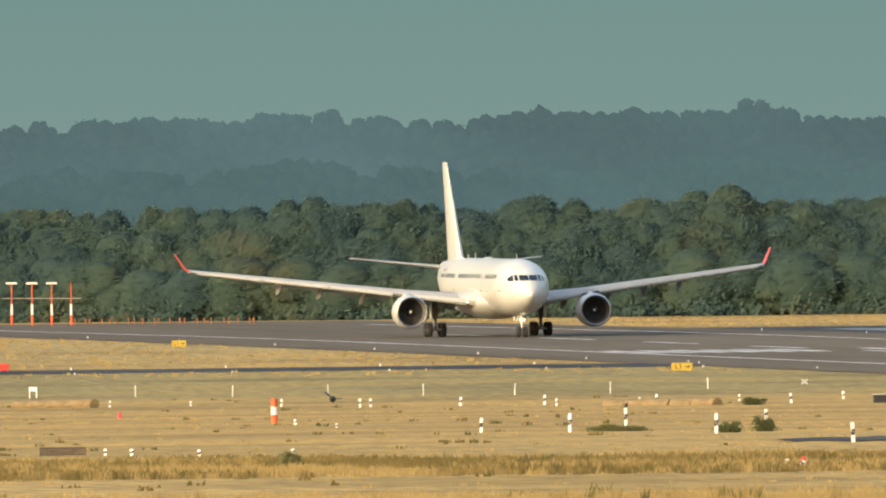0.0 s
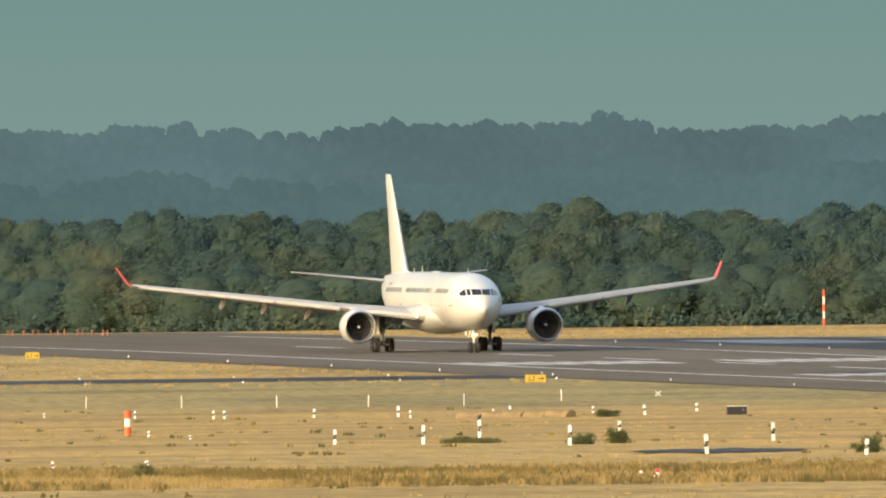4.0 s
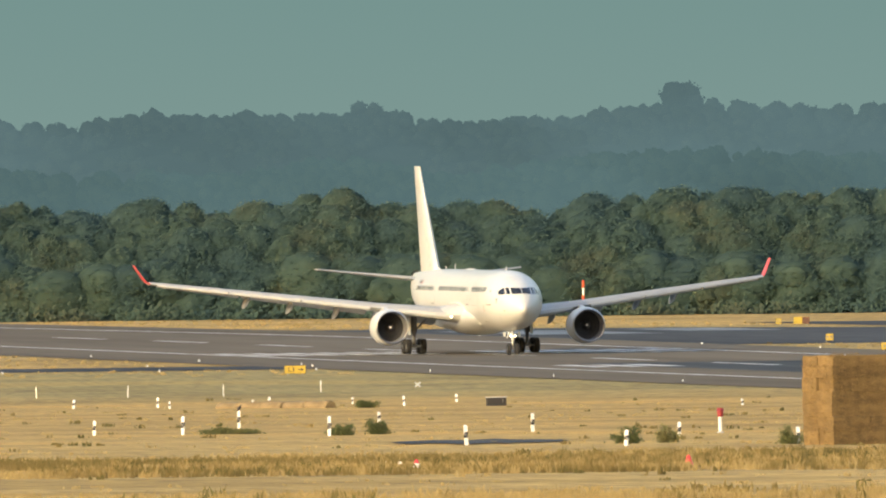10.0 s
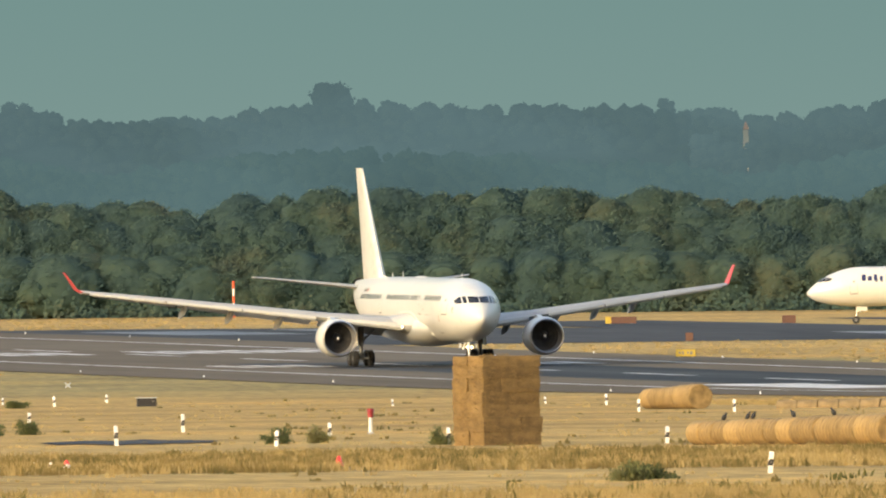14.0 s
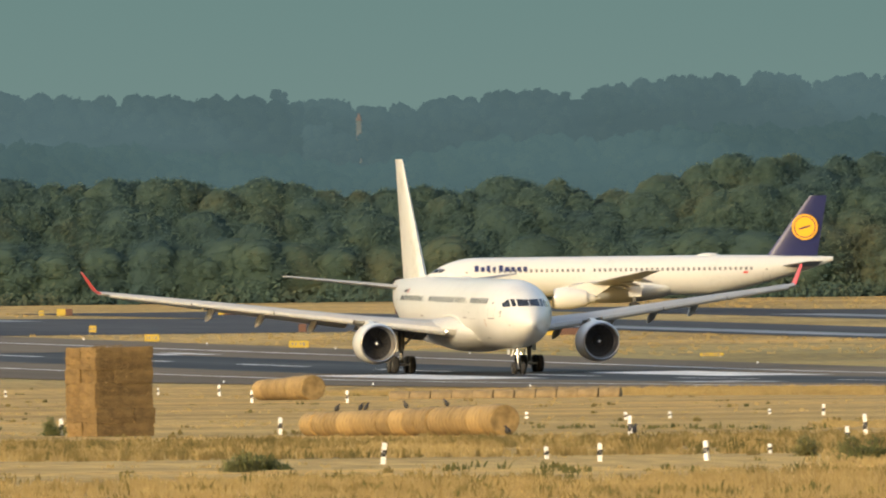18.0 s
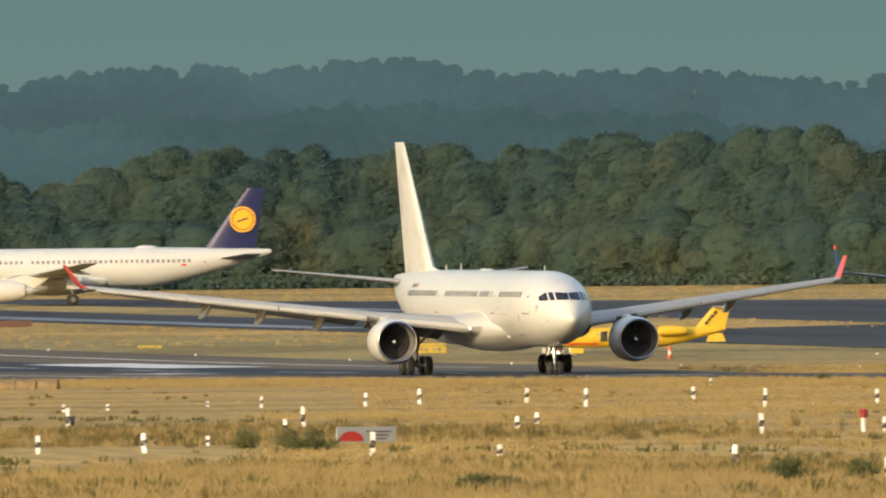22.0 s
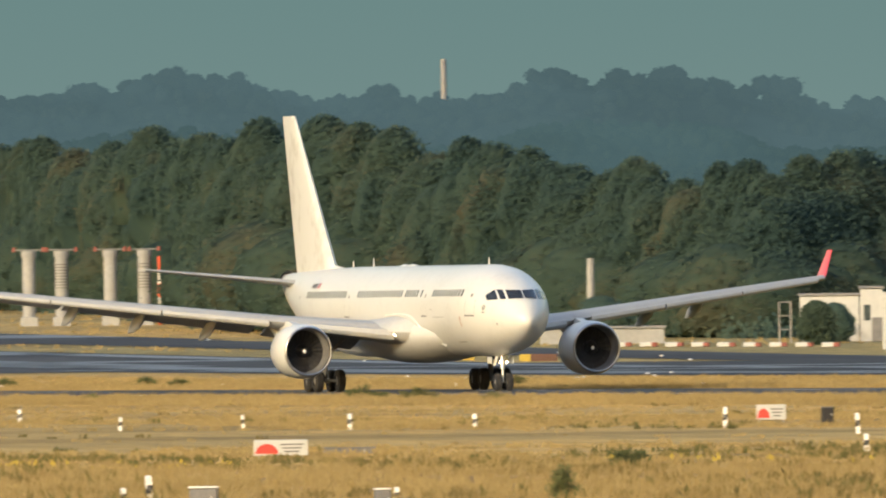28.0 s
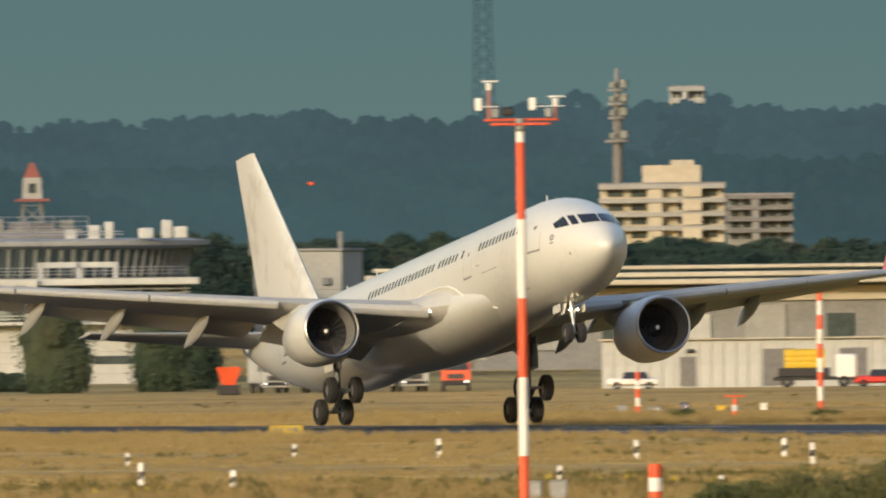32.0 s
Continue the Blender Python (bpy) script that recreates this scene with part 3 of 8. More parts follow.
def crown(C, g, base, height, width, low=0.05, count=1500, card=0.34, front=False, core=0.84):
    """A domed crown: an uneven closed core and leaf clumps scattered over it."""
    sx, sy, sz = g.uniform(0, 60, 3)
    ph = g.uniform(0, 6.28)

    def reach(a, q):
        r = math.sqrt(max(0.0, 1 - ((q - 0.40) / 0.60) ** 2)) if q > 0.40 else 0.80 + 0.20 * q / 0.40
        d = (2.4 * math.cos(a) + sx, 2.4 * math.sin(a) + sy, 3.4 * q + sz)
        e = (2.6 * d[0], 2.6 * d[1], 2.6 * d[2])
        f = (6.0 * d[0], 6.0 * d[1], 6.0 * d[2])
        return width * 0.5 * max(0.03, r) * (1 + 0.22 * noise.noise(d) + 0.18 * noise.noise(e) + 0.12 * noise.noise(f))

    rings = []
    for k in range(10):
        q = 0.985 * (k / 9) ** 0.8
        zz = base[2] + height * (low + (1 - low) * q * (1.0 if k < 9 else 0.99))
        rings.append([(base[0] + core * reach(a, q) * math.cos(a), base[1] + core * reach(a, q) * math.sin(a), zz) for a in (ph + 6.2832 * i / 12 for i in range(12))])
    C.loft(rings)
    for _ in range(count):
        a = g.uniform(3.5, 5.9) if front else g.uniform(0, 6.2832)
        q = 1 - (1 - (0.40 if front else 0.0)) * g.random() ** 0.85
        r = reach(a, q) * (g.uniform(core - 0.02, 1.06) if g.random() < 0.86 else g.uniform(1.0, 1.2))
        rise = max(0.0, (q - 0.40) / 0.60)
        out = Vector((math.cos(a) * (1.05 - rise), math.sin(a) * (1.05 - rise), 0.15 + rise))
        nrm = (out.normalized() * 0.50 + LIGHTWARD * 0.78 + Vector(g.normal(size=3)) * 0.36).normalized()
        p = Vector((base[0] + r * math.cos(a), base[1] + r * math.sin(a), base[2] + height * (low + (1 - low) * q)))
        u = nrm.cross(Vector(g.normal(size=3))).normalized()
        v = nrm.cross(u)
        s = card * g.uniform(0.55, 1.45)
        o = len(C.v)
        C.v += [p - u * s * 0.5, p - v * s * 0.4, p + u * s * 0.5, p + v * s * 0.4]
        C.f.append((o, o + 1, o + 2, o + 3))


def tree(seed, height, width, low=0.03, name="tree", label="broad leafy deciduous tree at the edge of the wood", count=1300, card=0.30, kind="tree", group="trees of the wood", mat=None):
    """A broad tree: tapered trunk, limbs and a domed crown that comes down near the ground."""
    g = np.random.default_rng(seed)
    t = thing(name, label, kind, group=group)
    T = Form()
    T.tube((0, 0, -0.6), (0, 0, height * 0.5), 0.30, 0.16, 7)
    for k in range(6):
        a, h = g.uniform(0, 6.28), height * g.uniform(0.3, 0.7)
        T.tube((0, 0, h * 0.6), (width * 0.3 * math.cos(a), width * 0.3 * math.sin(a), h), 0.10, 0.03, 5)
    part("trunk", T, BARK, t)
    C = Form()
    crown(C, g, (0, 0, 0), height * 0.97, width * 0.92, low, count, card)
    for k in range(4):  # side boughs that break the outline
        a = g.uniform(0, 6.28)
        rr = width * g.uniform(0.22, 0.36)
        h0 = height * g.uniform(0.05, 0.5)
        crown(C, g, (rr * math.cos(a), rr * math.sin(a), h0), height * g.uniform(0.28, 0.40), width * g.uniform(0.34, 0.48), 0.0, count // 6, card)
    part("crown", C, mat or HAZED_LEAF, t, smooth=180)
    return t


def edge_dist(b):
    return float(np.interp(b, [8, 9.2, 12.5, 13.6, 14.4, 14.8, 14.95, 15.35, 15.6, 15.95, 16.2, 16.6, 18.0, 20], [3350, 3330, 3335, 3300, 3150, 2955, 2810, 2755, 2720, 2685, 2700, 2870, 2960, 3000]))


PROTO = [(tree(40 + k, 10.0, w, mat=NEAR_LEAF if k > 3 else HAZED_LEAF), w) for k, w in enumerate((7.5, 9.0, 6.5, 8.2, 10.0, 7.0, 8.6, 9.5))]
for k, (pt, w) in enumerate(PROTO):
    pt.matrix_basis = pose(*at(7.7 + 0.13 * k, 3420))
ROWS = ((0, 0.46, 0.056),)
for back, frac, step in ROWS:
    b = 8.2 + back * 0.003
    while b < 19.3:
        d = edge_dist(b) + back + rng.uniform(-1.2, 1.2)
        x, y, z = at(b, d)
        top = 5 + woodline(b) * d - z
        h = max(4.0, top * frac * rng.uniform(0.7, 1.25))
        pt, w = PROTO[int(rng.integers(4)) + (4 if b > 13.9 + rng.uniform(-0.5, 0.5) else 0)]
        s = h / 10.0
        o = copy_thing(pt, pose(x, y, z, 0, 0, float(rng.uniform(-28, 28))))
        o.scale = (s * rng.uniform(1.5, 2.1), s * rng.uniform(1.0, 1.3), s)
        b += step * rng.uniform(0.6, 1.3) * (0.62 + 0.38 * min(1.6, s))


def joined(name, coords, size, mat, label):
    """Leaf clumps of many crowns as one mesh."""
    n = len(coords)
    g = np.random.default_rng(n)
    nrm = g.normal(size=(n, 3))
    nrm = nrm * 0.55 + FACING * 1.5
    nrm /= np.linalg.norm(nrm, axis=1)[:, None]
    a = np.cross(nrm, g.normal(size=(n, 3)))
    a /= np.linalg.norm(a, axis=1)[:, None]
    c = np.cross(nrm, a)
    s = size * g.uniform(0.6, 1.4, (n, 1))
    P = np.stack([coords - a * s * 0.5, coords - c * s * 0.42, coords + a * s * 0.5, coords + c * s * 0.42], 1).reshape(-1, 3)
    me = bpy.data.meshes.new(name)
    me.vertices.add(4 * n)
    me.vertices.foreach_set("co", P.ravel())
    me.loops.add(4 * n)
    me.loops.foreach_set("vertex_index", np.arange(4 * n, dtype=np.int32))
    me.polygons.add(n)
    me.polygons.foreach_set("loop_start", np.arange(0, 4 * n, 4, dtype=np.int32))
    me.update()
    me.materials.append(mat)
    tagged(new(name, me), label, "woods", kind="stuff")


MASS, NEARER = Form(), Form()
for back, frac, step in ((3.0, 0.50, 0.046), (5.0, 0.64, 0.046), (7.0, 0.77, 0.046), (9.5, 0.88, 0.048), (12.5, 0.98, 0.050)):
    b = 8.15
    while b < 19.4:
        d = edge_dist(b) + back + rng.uniform(-1.0, 1.0)
        x, y, z = at(b, d)
        h = (5 + woodline(b) * d - z) * frac * rng.uniform(0.92, 1.04)
        dome = min(h, rng.uniform(8.0, 12.0))
        # nearer crowns get the leaf colour with less haze in it
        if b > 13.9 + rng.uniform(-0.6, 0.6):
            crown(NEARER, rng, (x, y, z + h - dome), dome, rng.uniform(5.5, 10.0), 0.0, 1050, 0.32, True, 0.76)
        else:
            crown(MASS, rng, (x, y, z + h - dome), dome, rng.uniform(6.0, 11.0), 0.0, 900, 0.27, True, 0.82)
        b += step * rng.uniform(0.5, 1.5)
tagged(part("wood_mass", MASS, HAZED_LEAF, smooth=180), "closed mass of green crowns in the wood", "woods", kind="stuff")
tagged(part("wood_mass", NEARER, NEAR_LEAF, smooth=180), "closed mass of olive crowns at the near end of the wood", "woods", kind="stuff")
pts = []
for k in range(1500):
    b = rng.uniform(8.2, 19.3)
    x, y, z = at(b, edge_dist(b) - 4 + rng.uniform(-2, 8))
    r0 = rng.uniform(1.1, 3.0)
    dd = rng.normal(size=(70, 3)) * np.array((r0, r0, r0 * 0.62)) * 0.55
    dd[:, 2] = np.abs(dd[:, 2])
    pts.append(dd + np.array((x, y, z)))
joined("undergrowth", np.concatenate(pts), 0.42, HAZED_LEAF, "low leafy undergrowth along the edge of the wood")


# ---- aircraft ----
def ring(y, ry, rz, zc, n=32, x0=0.0):
    return [(x0 + ry * math.sin(2 * math.pi * i / n), y, zc - rz * math.cos(2 * math.pi * i / n)) for i in range(n)]


def hull(s, u):
    """Half width, height up, height down and axis of the fuselage at u metres behind the nose."""
    L, R, zc = s["length"], s["radius"], s["axis"]
    nose, tail = s["nose"], s["tail"]
    if u < nose:
        u0 = s.get("blunt", 0.0)
        q = max(0.0, u - u0) / (nose - u0)
        w = max(0.0, 1 - (1 - q) ** 1.95) ** s.get("sharp", 0.56)
        up = R * (w ** s.get("crown", 1.32))
        dn = R * w
        drop = s.get("droop", 0.30) * R * (1 - q) ** 1.7
        top, bot = zc - drop + (up if u else 0), zc - drop - dn * (1 - 0.06 * (1 - q))
        return R * w, top, min(bot, top)
    if u > L - tail:
        q = (u - (L - tail)) / tail
        w = R * (1 - q ** s.get("taper", 1.55) * 0.90)
        top = zc + R - 0.14 * R * q ** 1.6
        return w, top, top - 2 * R * (1 - q ** (s.get("taper", 1.55) - 0.2) * 0.885)
    return R, zc + R, zc - R


def foil(p, chord, thick, axis_x, up, n=7):
    """A wing section at p (leading edge), chord along +y, thickness along up."""
    pts = []
    for k in range(n + 1):
        q = (k / n) ** 1.6
        t = thick * (2.97 * math.sqrt(q) - 1.26 * q - 3.5 * q * q + 2.84 * q ** 3 - 1.0 * q ** 4) * 0.5
        pts.append((q, t))
    r = [(q, t) for q, t in pts] + [(q, -t * 0.75) for q, t in pts[-2:0:-1]]
    return [tuple(Vector(p) + Vector((0, q * chord, 0)) + Vector(up) * t * chord) for q, t in r]


def surface(stations, up=(0, 0, 1)):
    """stations: (leading edge point, chord, thickness)."""
    return Form().loft([foil(p, c, t, 0, up) for p, c, t in stations])


def wheel(parent, c, r, w, name="wheel"):
    F = Form()
    m = Matrix.Translation(c) @ Matrix.Rotation(radians(90), 4, "Y")
    F.lathe([(-w / 2, r * 0.45), (-w / 2, r * 0.82), (-w * 0.36, r * 0.97), (-w * 0.12, r), (w * 0.12, r), (w * 0.36, r * 0.97), (w / 2, r * 0.82), (w / 2, r * 0.45)], m, 22)
    t = part(name, F, RUBBER, parent)
    return t


def hub(parent, c, r, w):
    m = Matrix.Translation(c) @ Matrix.Rotation(radians(90), 4, "Y")
    return part("wheel_hub", Form().lathe([(-w * 0.42, 0.02), (-w * 0.46, r * 0.3), (-w * 0.36, r * 0.46), (w * 0.36, r * 0.46), (w * 0.46, r * 0.3), (w * 0.42, 0.02)], m, 14), SEAM, parent, "grey metal hub")


def engine(t, s, side, mat):
    x, y0, z, R, L = side * s["eng"][0], s["eng"][1], s["eng"][2], s["eng"][3], s["eng"][4]
    m = Matrix.Translation((x, y0, z)) @ Matrix.Rotation(radians(-90), 4, "X")
    cowl = part("engine", Form().lathe([(0.10, R * 0.985), (0.4 * R, R * 1.06), (1.1 * R, R * 1.09), (2.0 * R, R * 1.03), (L * 0.62, R * 0.93), (L * 0.80, R * 0.78), (L * 0.80, R * 0.66), (L * 0.84, R * 0.55), (L, R * 0.40), (L * 0.97, R * 0.30), (L * 1.12, 0.05)], m, 40), mat, t, "rounded engine cowling")
    part("inlet_lip", Form().lathe([(0.10, R * 0.987), (0.03, R * 0.965), (0.0, R * 0.935), (0.02, R * 0.90), (0.10, R * 0.875), (0.24, R * 0.865)], m, 40), LIP, cowl, "polished metal inlet ring")
    part("inlet_duct", Form().lathe([(0.22, R * 0.868), (0.8 * R, R * 0.84), (0.95 * R, R * 0.84)], m, 32), DUCT if mat is WHITE else FAN, cowl)
    part("fan_face", Form().lathe([(0.95 * R, R * 0.85), (0.95 * R + 0.05, R * 0.30)], m, 32), FAN, cowl, "dark fan disc")
    edge = [(R * 0.28, -0.05, 0.9 * R), (R * 0.56, -0.10, 0.865 * R), (R * 0.82, -0.11, 0.86 * R), (R * 0.82, 0.11, 0.95 * R), (R * 0.56, 0.07, 0.95 * R), (R * 0.28, 0.05, 0.95 * R)]
    B = Form().add(edge + [(x, y + 0.012, z + 0.012) for x, y, z in edge], [(0, 1, 4, 5), (1, 2, 3, 4), (11, 10, 7, 6), (10, 9, 8, 7), (0, 6, 7, 1), (1, 7, 8, 2)]).mesh("fan_blade", FAN, 0)
    for k in range(24 if R > 1.3 else 16):
        part("fan_blade", B, None, cowl, m=m @ Matrix.Rotation(2 * math.pi * k / (24 if R > 1.3 else 16), 4, "Z"))
    part("spinner", Form().lathe([(0.55 * R, 0.01), (0.66 * R, R * 0.12), (0.82 * R, R * 0.22), (0.96 * R, R * 0.29)], m, 20), FAN, cowl)
    part("spinner_mark", Form().lathe([(0.545 * R, 0.005), (0.60 * R, R * 0.075)], m, 10), MARK_WHITE, cowl)
    zt = s["wing"](abs(x))[1]
    yl, ch = s["wing"](abs(x))[0], s["wing"](abs(x))[2]
    P = Form()
    P.loft([[(x - 0.25, y0 + R * 0.9, z + R * 0.9), (x + 0.25, y0 + R * 0.9, z + R * 0.9), (x + 0.25, y0 + L * 1.05, z + R * 0.3), (x - 0.25, y0 + L * 1.05, z + R * 0.3)],
            [(x - 0.22, yl - 0.5, zt + 0.1), (x + 0.22, yl - 0.5, zt + 0.1), (x + 0.22, yl + ch * 0.55, zt - 0.15), (x - 0.22, yl + ch * 0.55, zt - 0.15)]])
    part("pylon", P, mat, t)


def airliner(s, name, label, category="airplane"):
    """An aircraft with its nose towards -y, standing on z = 0, main gear at y = 0."""
    t = thing(name, label, category)
    ref = s["gear"]
    skin = s.get("skin", WHITE)
    L = s["length"]
    us = [0.02, 0.12, 0.3, 0.6, 1.0, 1.5, 2.1, 2.8, 3.6, 4.6, 5.6, 6.8]
    b0 = s.get("blunt", 0.0)
    us = [b0 + u * (s["nose"] - b0) / 6.8 for u in us] + list(np.linspace(s["nose"] + 2, L - s["tail"], 8)) + [L - s["tail"] * (1 - q) for q in (0.12, 0.25, 0.4, 0.55, 0.7, 0.82, 0.92, 1.0)]

    def body_ring(u, n=40, grow=0.0):
        w, top, bot = hull(s, u)
        return ring(u - ref, w + grow, (top - bot) / 2 + grow, (top + bot) / 2, n)

    part("fuselage", Form().loft([body_ring(u) for u in us]), skin, t, s.get("body_label", ""))

    def side_point(u, z, side, out=0.02):
        w, top, bot = hull(s, u)
        c, h = (top + bot) / 2, (top - bot) / 2
        q = max(-1.0, min(1.0, (z - c) / h))
        return Vector((side * (w + out) * math.sqrt(1 - q * q), u - ref, z + out * q))

    def patch(u0, u1, z0, z1, side, mat, nm, lab="", out=0.02, nu=1, slant=0.0, nz=2):
        F = Form()
        for i in range(nu + 1):
            for j in range(nz + 1):
                u = u0 + (u1 - u0) * i / nu
                z = z0 + (z1 - z0) * j / nz
                F.v.append(tuple(side_point(u + slant * (j / nz), z, side, out)))
        for i in range(nu):
            for j in range(nz):
                a = i * (nz + 1) + j
                F.f.append((a, a + nz + 1, a + nz + 2, a + 1) if side > 0 else (a, a + 1, a + nz + 2, a + nz + 1))
        return part(nm, F, mat, t, lab, smooth=60)

    R, zc = s["radius"], s["axis"]
    # cockpit glass, laid on the hull by its height and its distance from the middle
    def nose_point(x, z, out):
        lo, hi = b0 + 0.02, s["nose"]
        for _ in range(30):
            u = (lo + hi) / 2
            w, top, bot = hull(s, u)
            inside = (x / max(w, 1e-3)) ** 2 + ((z - (top + bot) / 2) / max((top - bot) / 2, 1e-3)) ** 2 < 1
            lo, hi = (lo, u) if inside else (u, hi)
        return (x, hi - ref - out, z + out * 0.5)

    for side in (-1, 1):
        for (xa, xb), (za, zb), (zc0, zd) in s["cockpit"]:
            F = Form()
            for i in range(5):
                for j in range(3):
                    q = i / 4
                    x = xa + (xb - xa) * q
                    z = (za + (zc0 - za) * q) * (1 - j / 2) + (zb + (zd - zb) * q) * j / 2
                    F.v.append(nose_point(side * x, z, 0.025))
            for i in range(4):
                for j in range(2):
                    k = i * 3 + j
                    F.f.append((k, k + 3, k + 4, k + 1))
            part("cockpit_window", F, GLASS, t, "dark cockpit pane", smooth=60)
    # cabin windows and doors
    for side in s.get("sides", (-1,)):
        w = None
        for a, b in s["windows"]:
            u = a
            while u < b:
                patch(u, u + s.get("pane", 0.30), zc + s["winz"], zc + s["winz"] + s.get("paneh", 0.42), side, GLASS if s.get("dark", 1) else SEAM, "cabin_window", out=0.008)
                u += 0.533
        for u, wd in s["doors"]:
            z0, z1 = zc + s["winz"] - 1.15, zc + s["winz"] + 0.75
            patch(u, u + wd, z0 - 0.09, z0, side, SEAM, "door_sill", out=0.014)
            patch(u + wd * 0.4, u + wd * 0.6, z0 + 1.1, z0 + 1.3, side, SEAM, "door_window", out=0.012)
            for q in (u, u + wd - 0.04):
                patch(q, q + 0.02, z0, z0 + 0.9, side, SEAM, "door_seam", out=0.01, nz=5)
    # wings
    wing, wings = s["wing"], []
    for side in (-1, 1):
        st = []
        for q in s["stations"]:
            y, z, c, th = wing(q)
            st.append(((side * q, y, z), c, th))
        panel = part("wing", surface(st), s.get("wing_mat", WING_GREY), t, "long swept grey wing")
        if s.get("root_fairing"):
            a, b = 2.1, 4.3
            ya, za, ca, ta = wing(a)
            ym, zm, cm, tm = wing(3.1)
            yb, zb, cb, tb = wing(b)
            part("root_fairing", surface([((side * a, ya - 2.3, za + 0.12), ca + 3.2, 0.165), ((side * 3.1, ym - 0.7, zm + 0.06), cm + 1.2, 0.15), ((side * b, yb + 0.05, zb), cb * 0.95, tb * 1.05)]), FAIRING, t, "smooth pale wing root fairing")
            m = Matrix.Translation((side * 3.55, wing(3.55)[0] - 0.16, wing(3.55)[1] - 0.12)) @ Matrix.Rotation(radians(90), 4, "X")
            part("root_light", Form().lathe([(-0.05, 0.08), (0.02, 0.09), (0.05, 0.02)], m, 14), LAMP, t, "lit wing root light")
        # slats along the leading edge
        for a, b in s.get("slats", ()):
            F = Form()
            rr = []
            for q in np.linspace(a, b, 4):
                y, z, c, th = wing(q)
                f = foil((side * q, y - 0.22, z - 0.10 - 0.008 * c), c * 0.15 + 0.1, th * 3.8, 0, (0, 0, 1), 5)
                rr.append(f)
            part("slat", F.loft(rr), WING_GREY, panel)
        # flaps lowered behind the rear edge
        for a, b in s.get("flaps", ()):
            rr = []
            for q in np.linspace(a, b, 3):
                y, z, c, th = wing(q)
                turn = Matrix.Translation((side * q, y + c * 0.84, z - c * 0.012)) @ Matrix.Rotation(radians(-17), 4, "X")
                rr.append([tuple(turn @ Vector(p)) for p in foil((0, 0, 0), c * 0.27, 0.13, 0, (0, 0, 1), 5)])
            part("flap", Form().loft(rr), WING_GREY, panel, "lowered grey flap")
        # flap track fairings
        for q in s.get("fairings", ()):
            y, z, c, th = wing(q)
            m = Matrix.Translation((side * q, y + c * 0.55, z - c * 0.035)) @ Matrix.Rotation(radians(-90 - s.get("fair_tilt", 9)), 4, "X") @ Matrix.Diagonal((0.55, 1, 1, 1))
            k = s.get("fair", 1.0)
            part("flap_fairing", Form().lathe([(0, 0.03), (0.5 * k, 0.26 * k), (1.6 * k, 0.36 * k), (2.8 * k, 0.26 * k), (3.7 * k, 0.03)], m, 12), WING_GREY, panel)
        wings.append(panel)
        if s.get("winglet"):
            q = s["stations"][-1]
            y, z, c, th = wing(q)
            wo, wu, wb, wc = s["winglet"]
            W = Form().loft([foil((side * q, y + 0.05, z), c * 0.92, 0.09, 0, (-side * 0.5, 0, 0.85)), foil((side * (q + wo * 0.25), y + wb * 0.3, z + wu * 0.12), c * 0.8, 0.08, 0, (-side * 0.8, 0, 0.6)), foil((side * (q + wo), y + wb, z + wu), wc, 0.08, 0, (-side, 0, 0.3))])
            part("winglet", W, s.get("winglet_mat", RED), panel, s.get("winglet_label", "bright red canted winglet"))
        # tailplane
        ty, tz, tc, tx, t2y, t2z, t2c = s["tailplane"]
        part("tailplane", surface([((0.3 * side, ty, tz), tc, 0.085), ((side * tx, t2y, t2z), t2c, 0.075)]), WING_GREY, t)
        if s.get("eng"):
            engine(t, s, side, s.get("eng_mat", WHITE))
    # fin
    f0, f1 = s["fin"]
    bands = s.get("fin_bands")
    def fin_at(q):
        y = f0[0] + (f1[0] - f0[0]) * q
        z = f0[1] + (f1[1] - f0[1]) * q
        c = f0[2] + (f1[2] - f0[2]) * q
        return foil((0, y, z), c, 0.10, 0, (1, 0, 0))
    if not bands:
        part("fin", Form().loft([fin_at(q) for q in (0, 0.5, 1)]), s.get("fin_mat", skin), t, s.get("fin_label", "tall swept fin"))
    else:
        for a, b, mt, lab in bands:
            part("fin_section", Form().loft([fin_at(a), fin_at(b)]), mt, t, lab)
    w, top, bot = hull(s, f0[0] + ref)
    if s.get("fillet"):
        a, h, b = s["fillet"]
        part("fin_root", Form().loft([[(0.02, a, zc + R - 0.05), (0.05, a, zc + R - 0.1), (-0.05, a, zc + R - 0.1)], [(0.0, f0[0] + 0.3, f0[1] + h), (0.35, f0[0] + 0.3, f0[1] - 0.2), (-0.35, f0[0] + 0.3, f0[1] - 0.2)], [(0.0, b, f0[1] + h * 0.6), (0.42, b, f0[1] - 0.3), (-0.42, b, f0[1] - 0.3)]]), s.get("fin_mat", skin), t)
    # belly fairing
    if s.get("belly"):
        a, b, wd, dp = s["belly"]
        rr = []
        for q in np.linspace(0, 1, 13):
            u = a + (b - a) * q
            k = math.sin(math.pi * q) ** 0.45 if 0 < q < 1 else 0.05
            rr.append(ring(u - ref, max(0.2, (R + wd) * (0.55 + 0.45 * k)), 0.3 + (R * 0.55) * k, zc - R * 0.52 - dp * k, 28))
        part("belly_fairing", Form().loft(rr), skin, t)
    # main gear
    gx, gr, gw = s["main"]
    legs = []
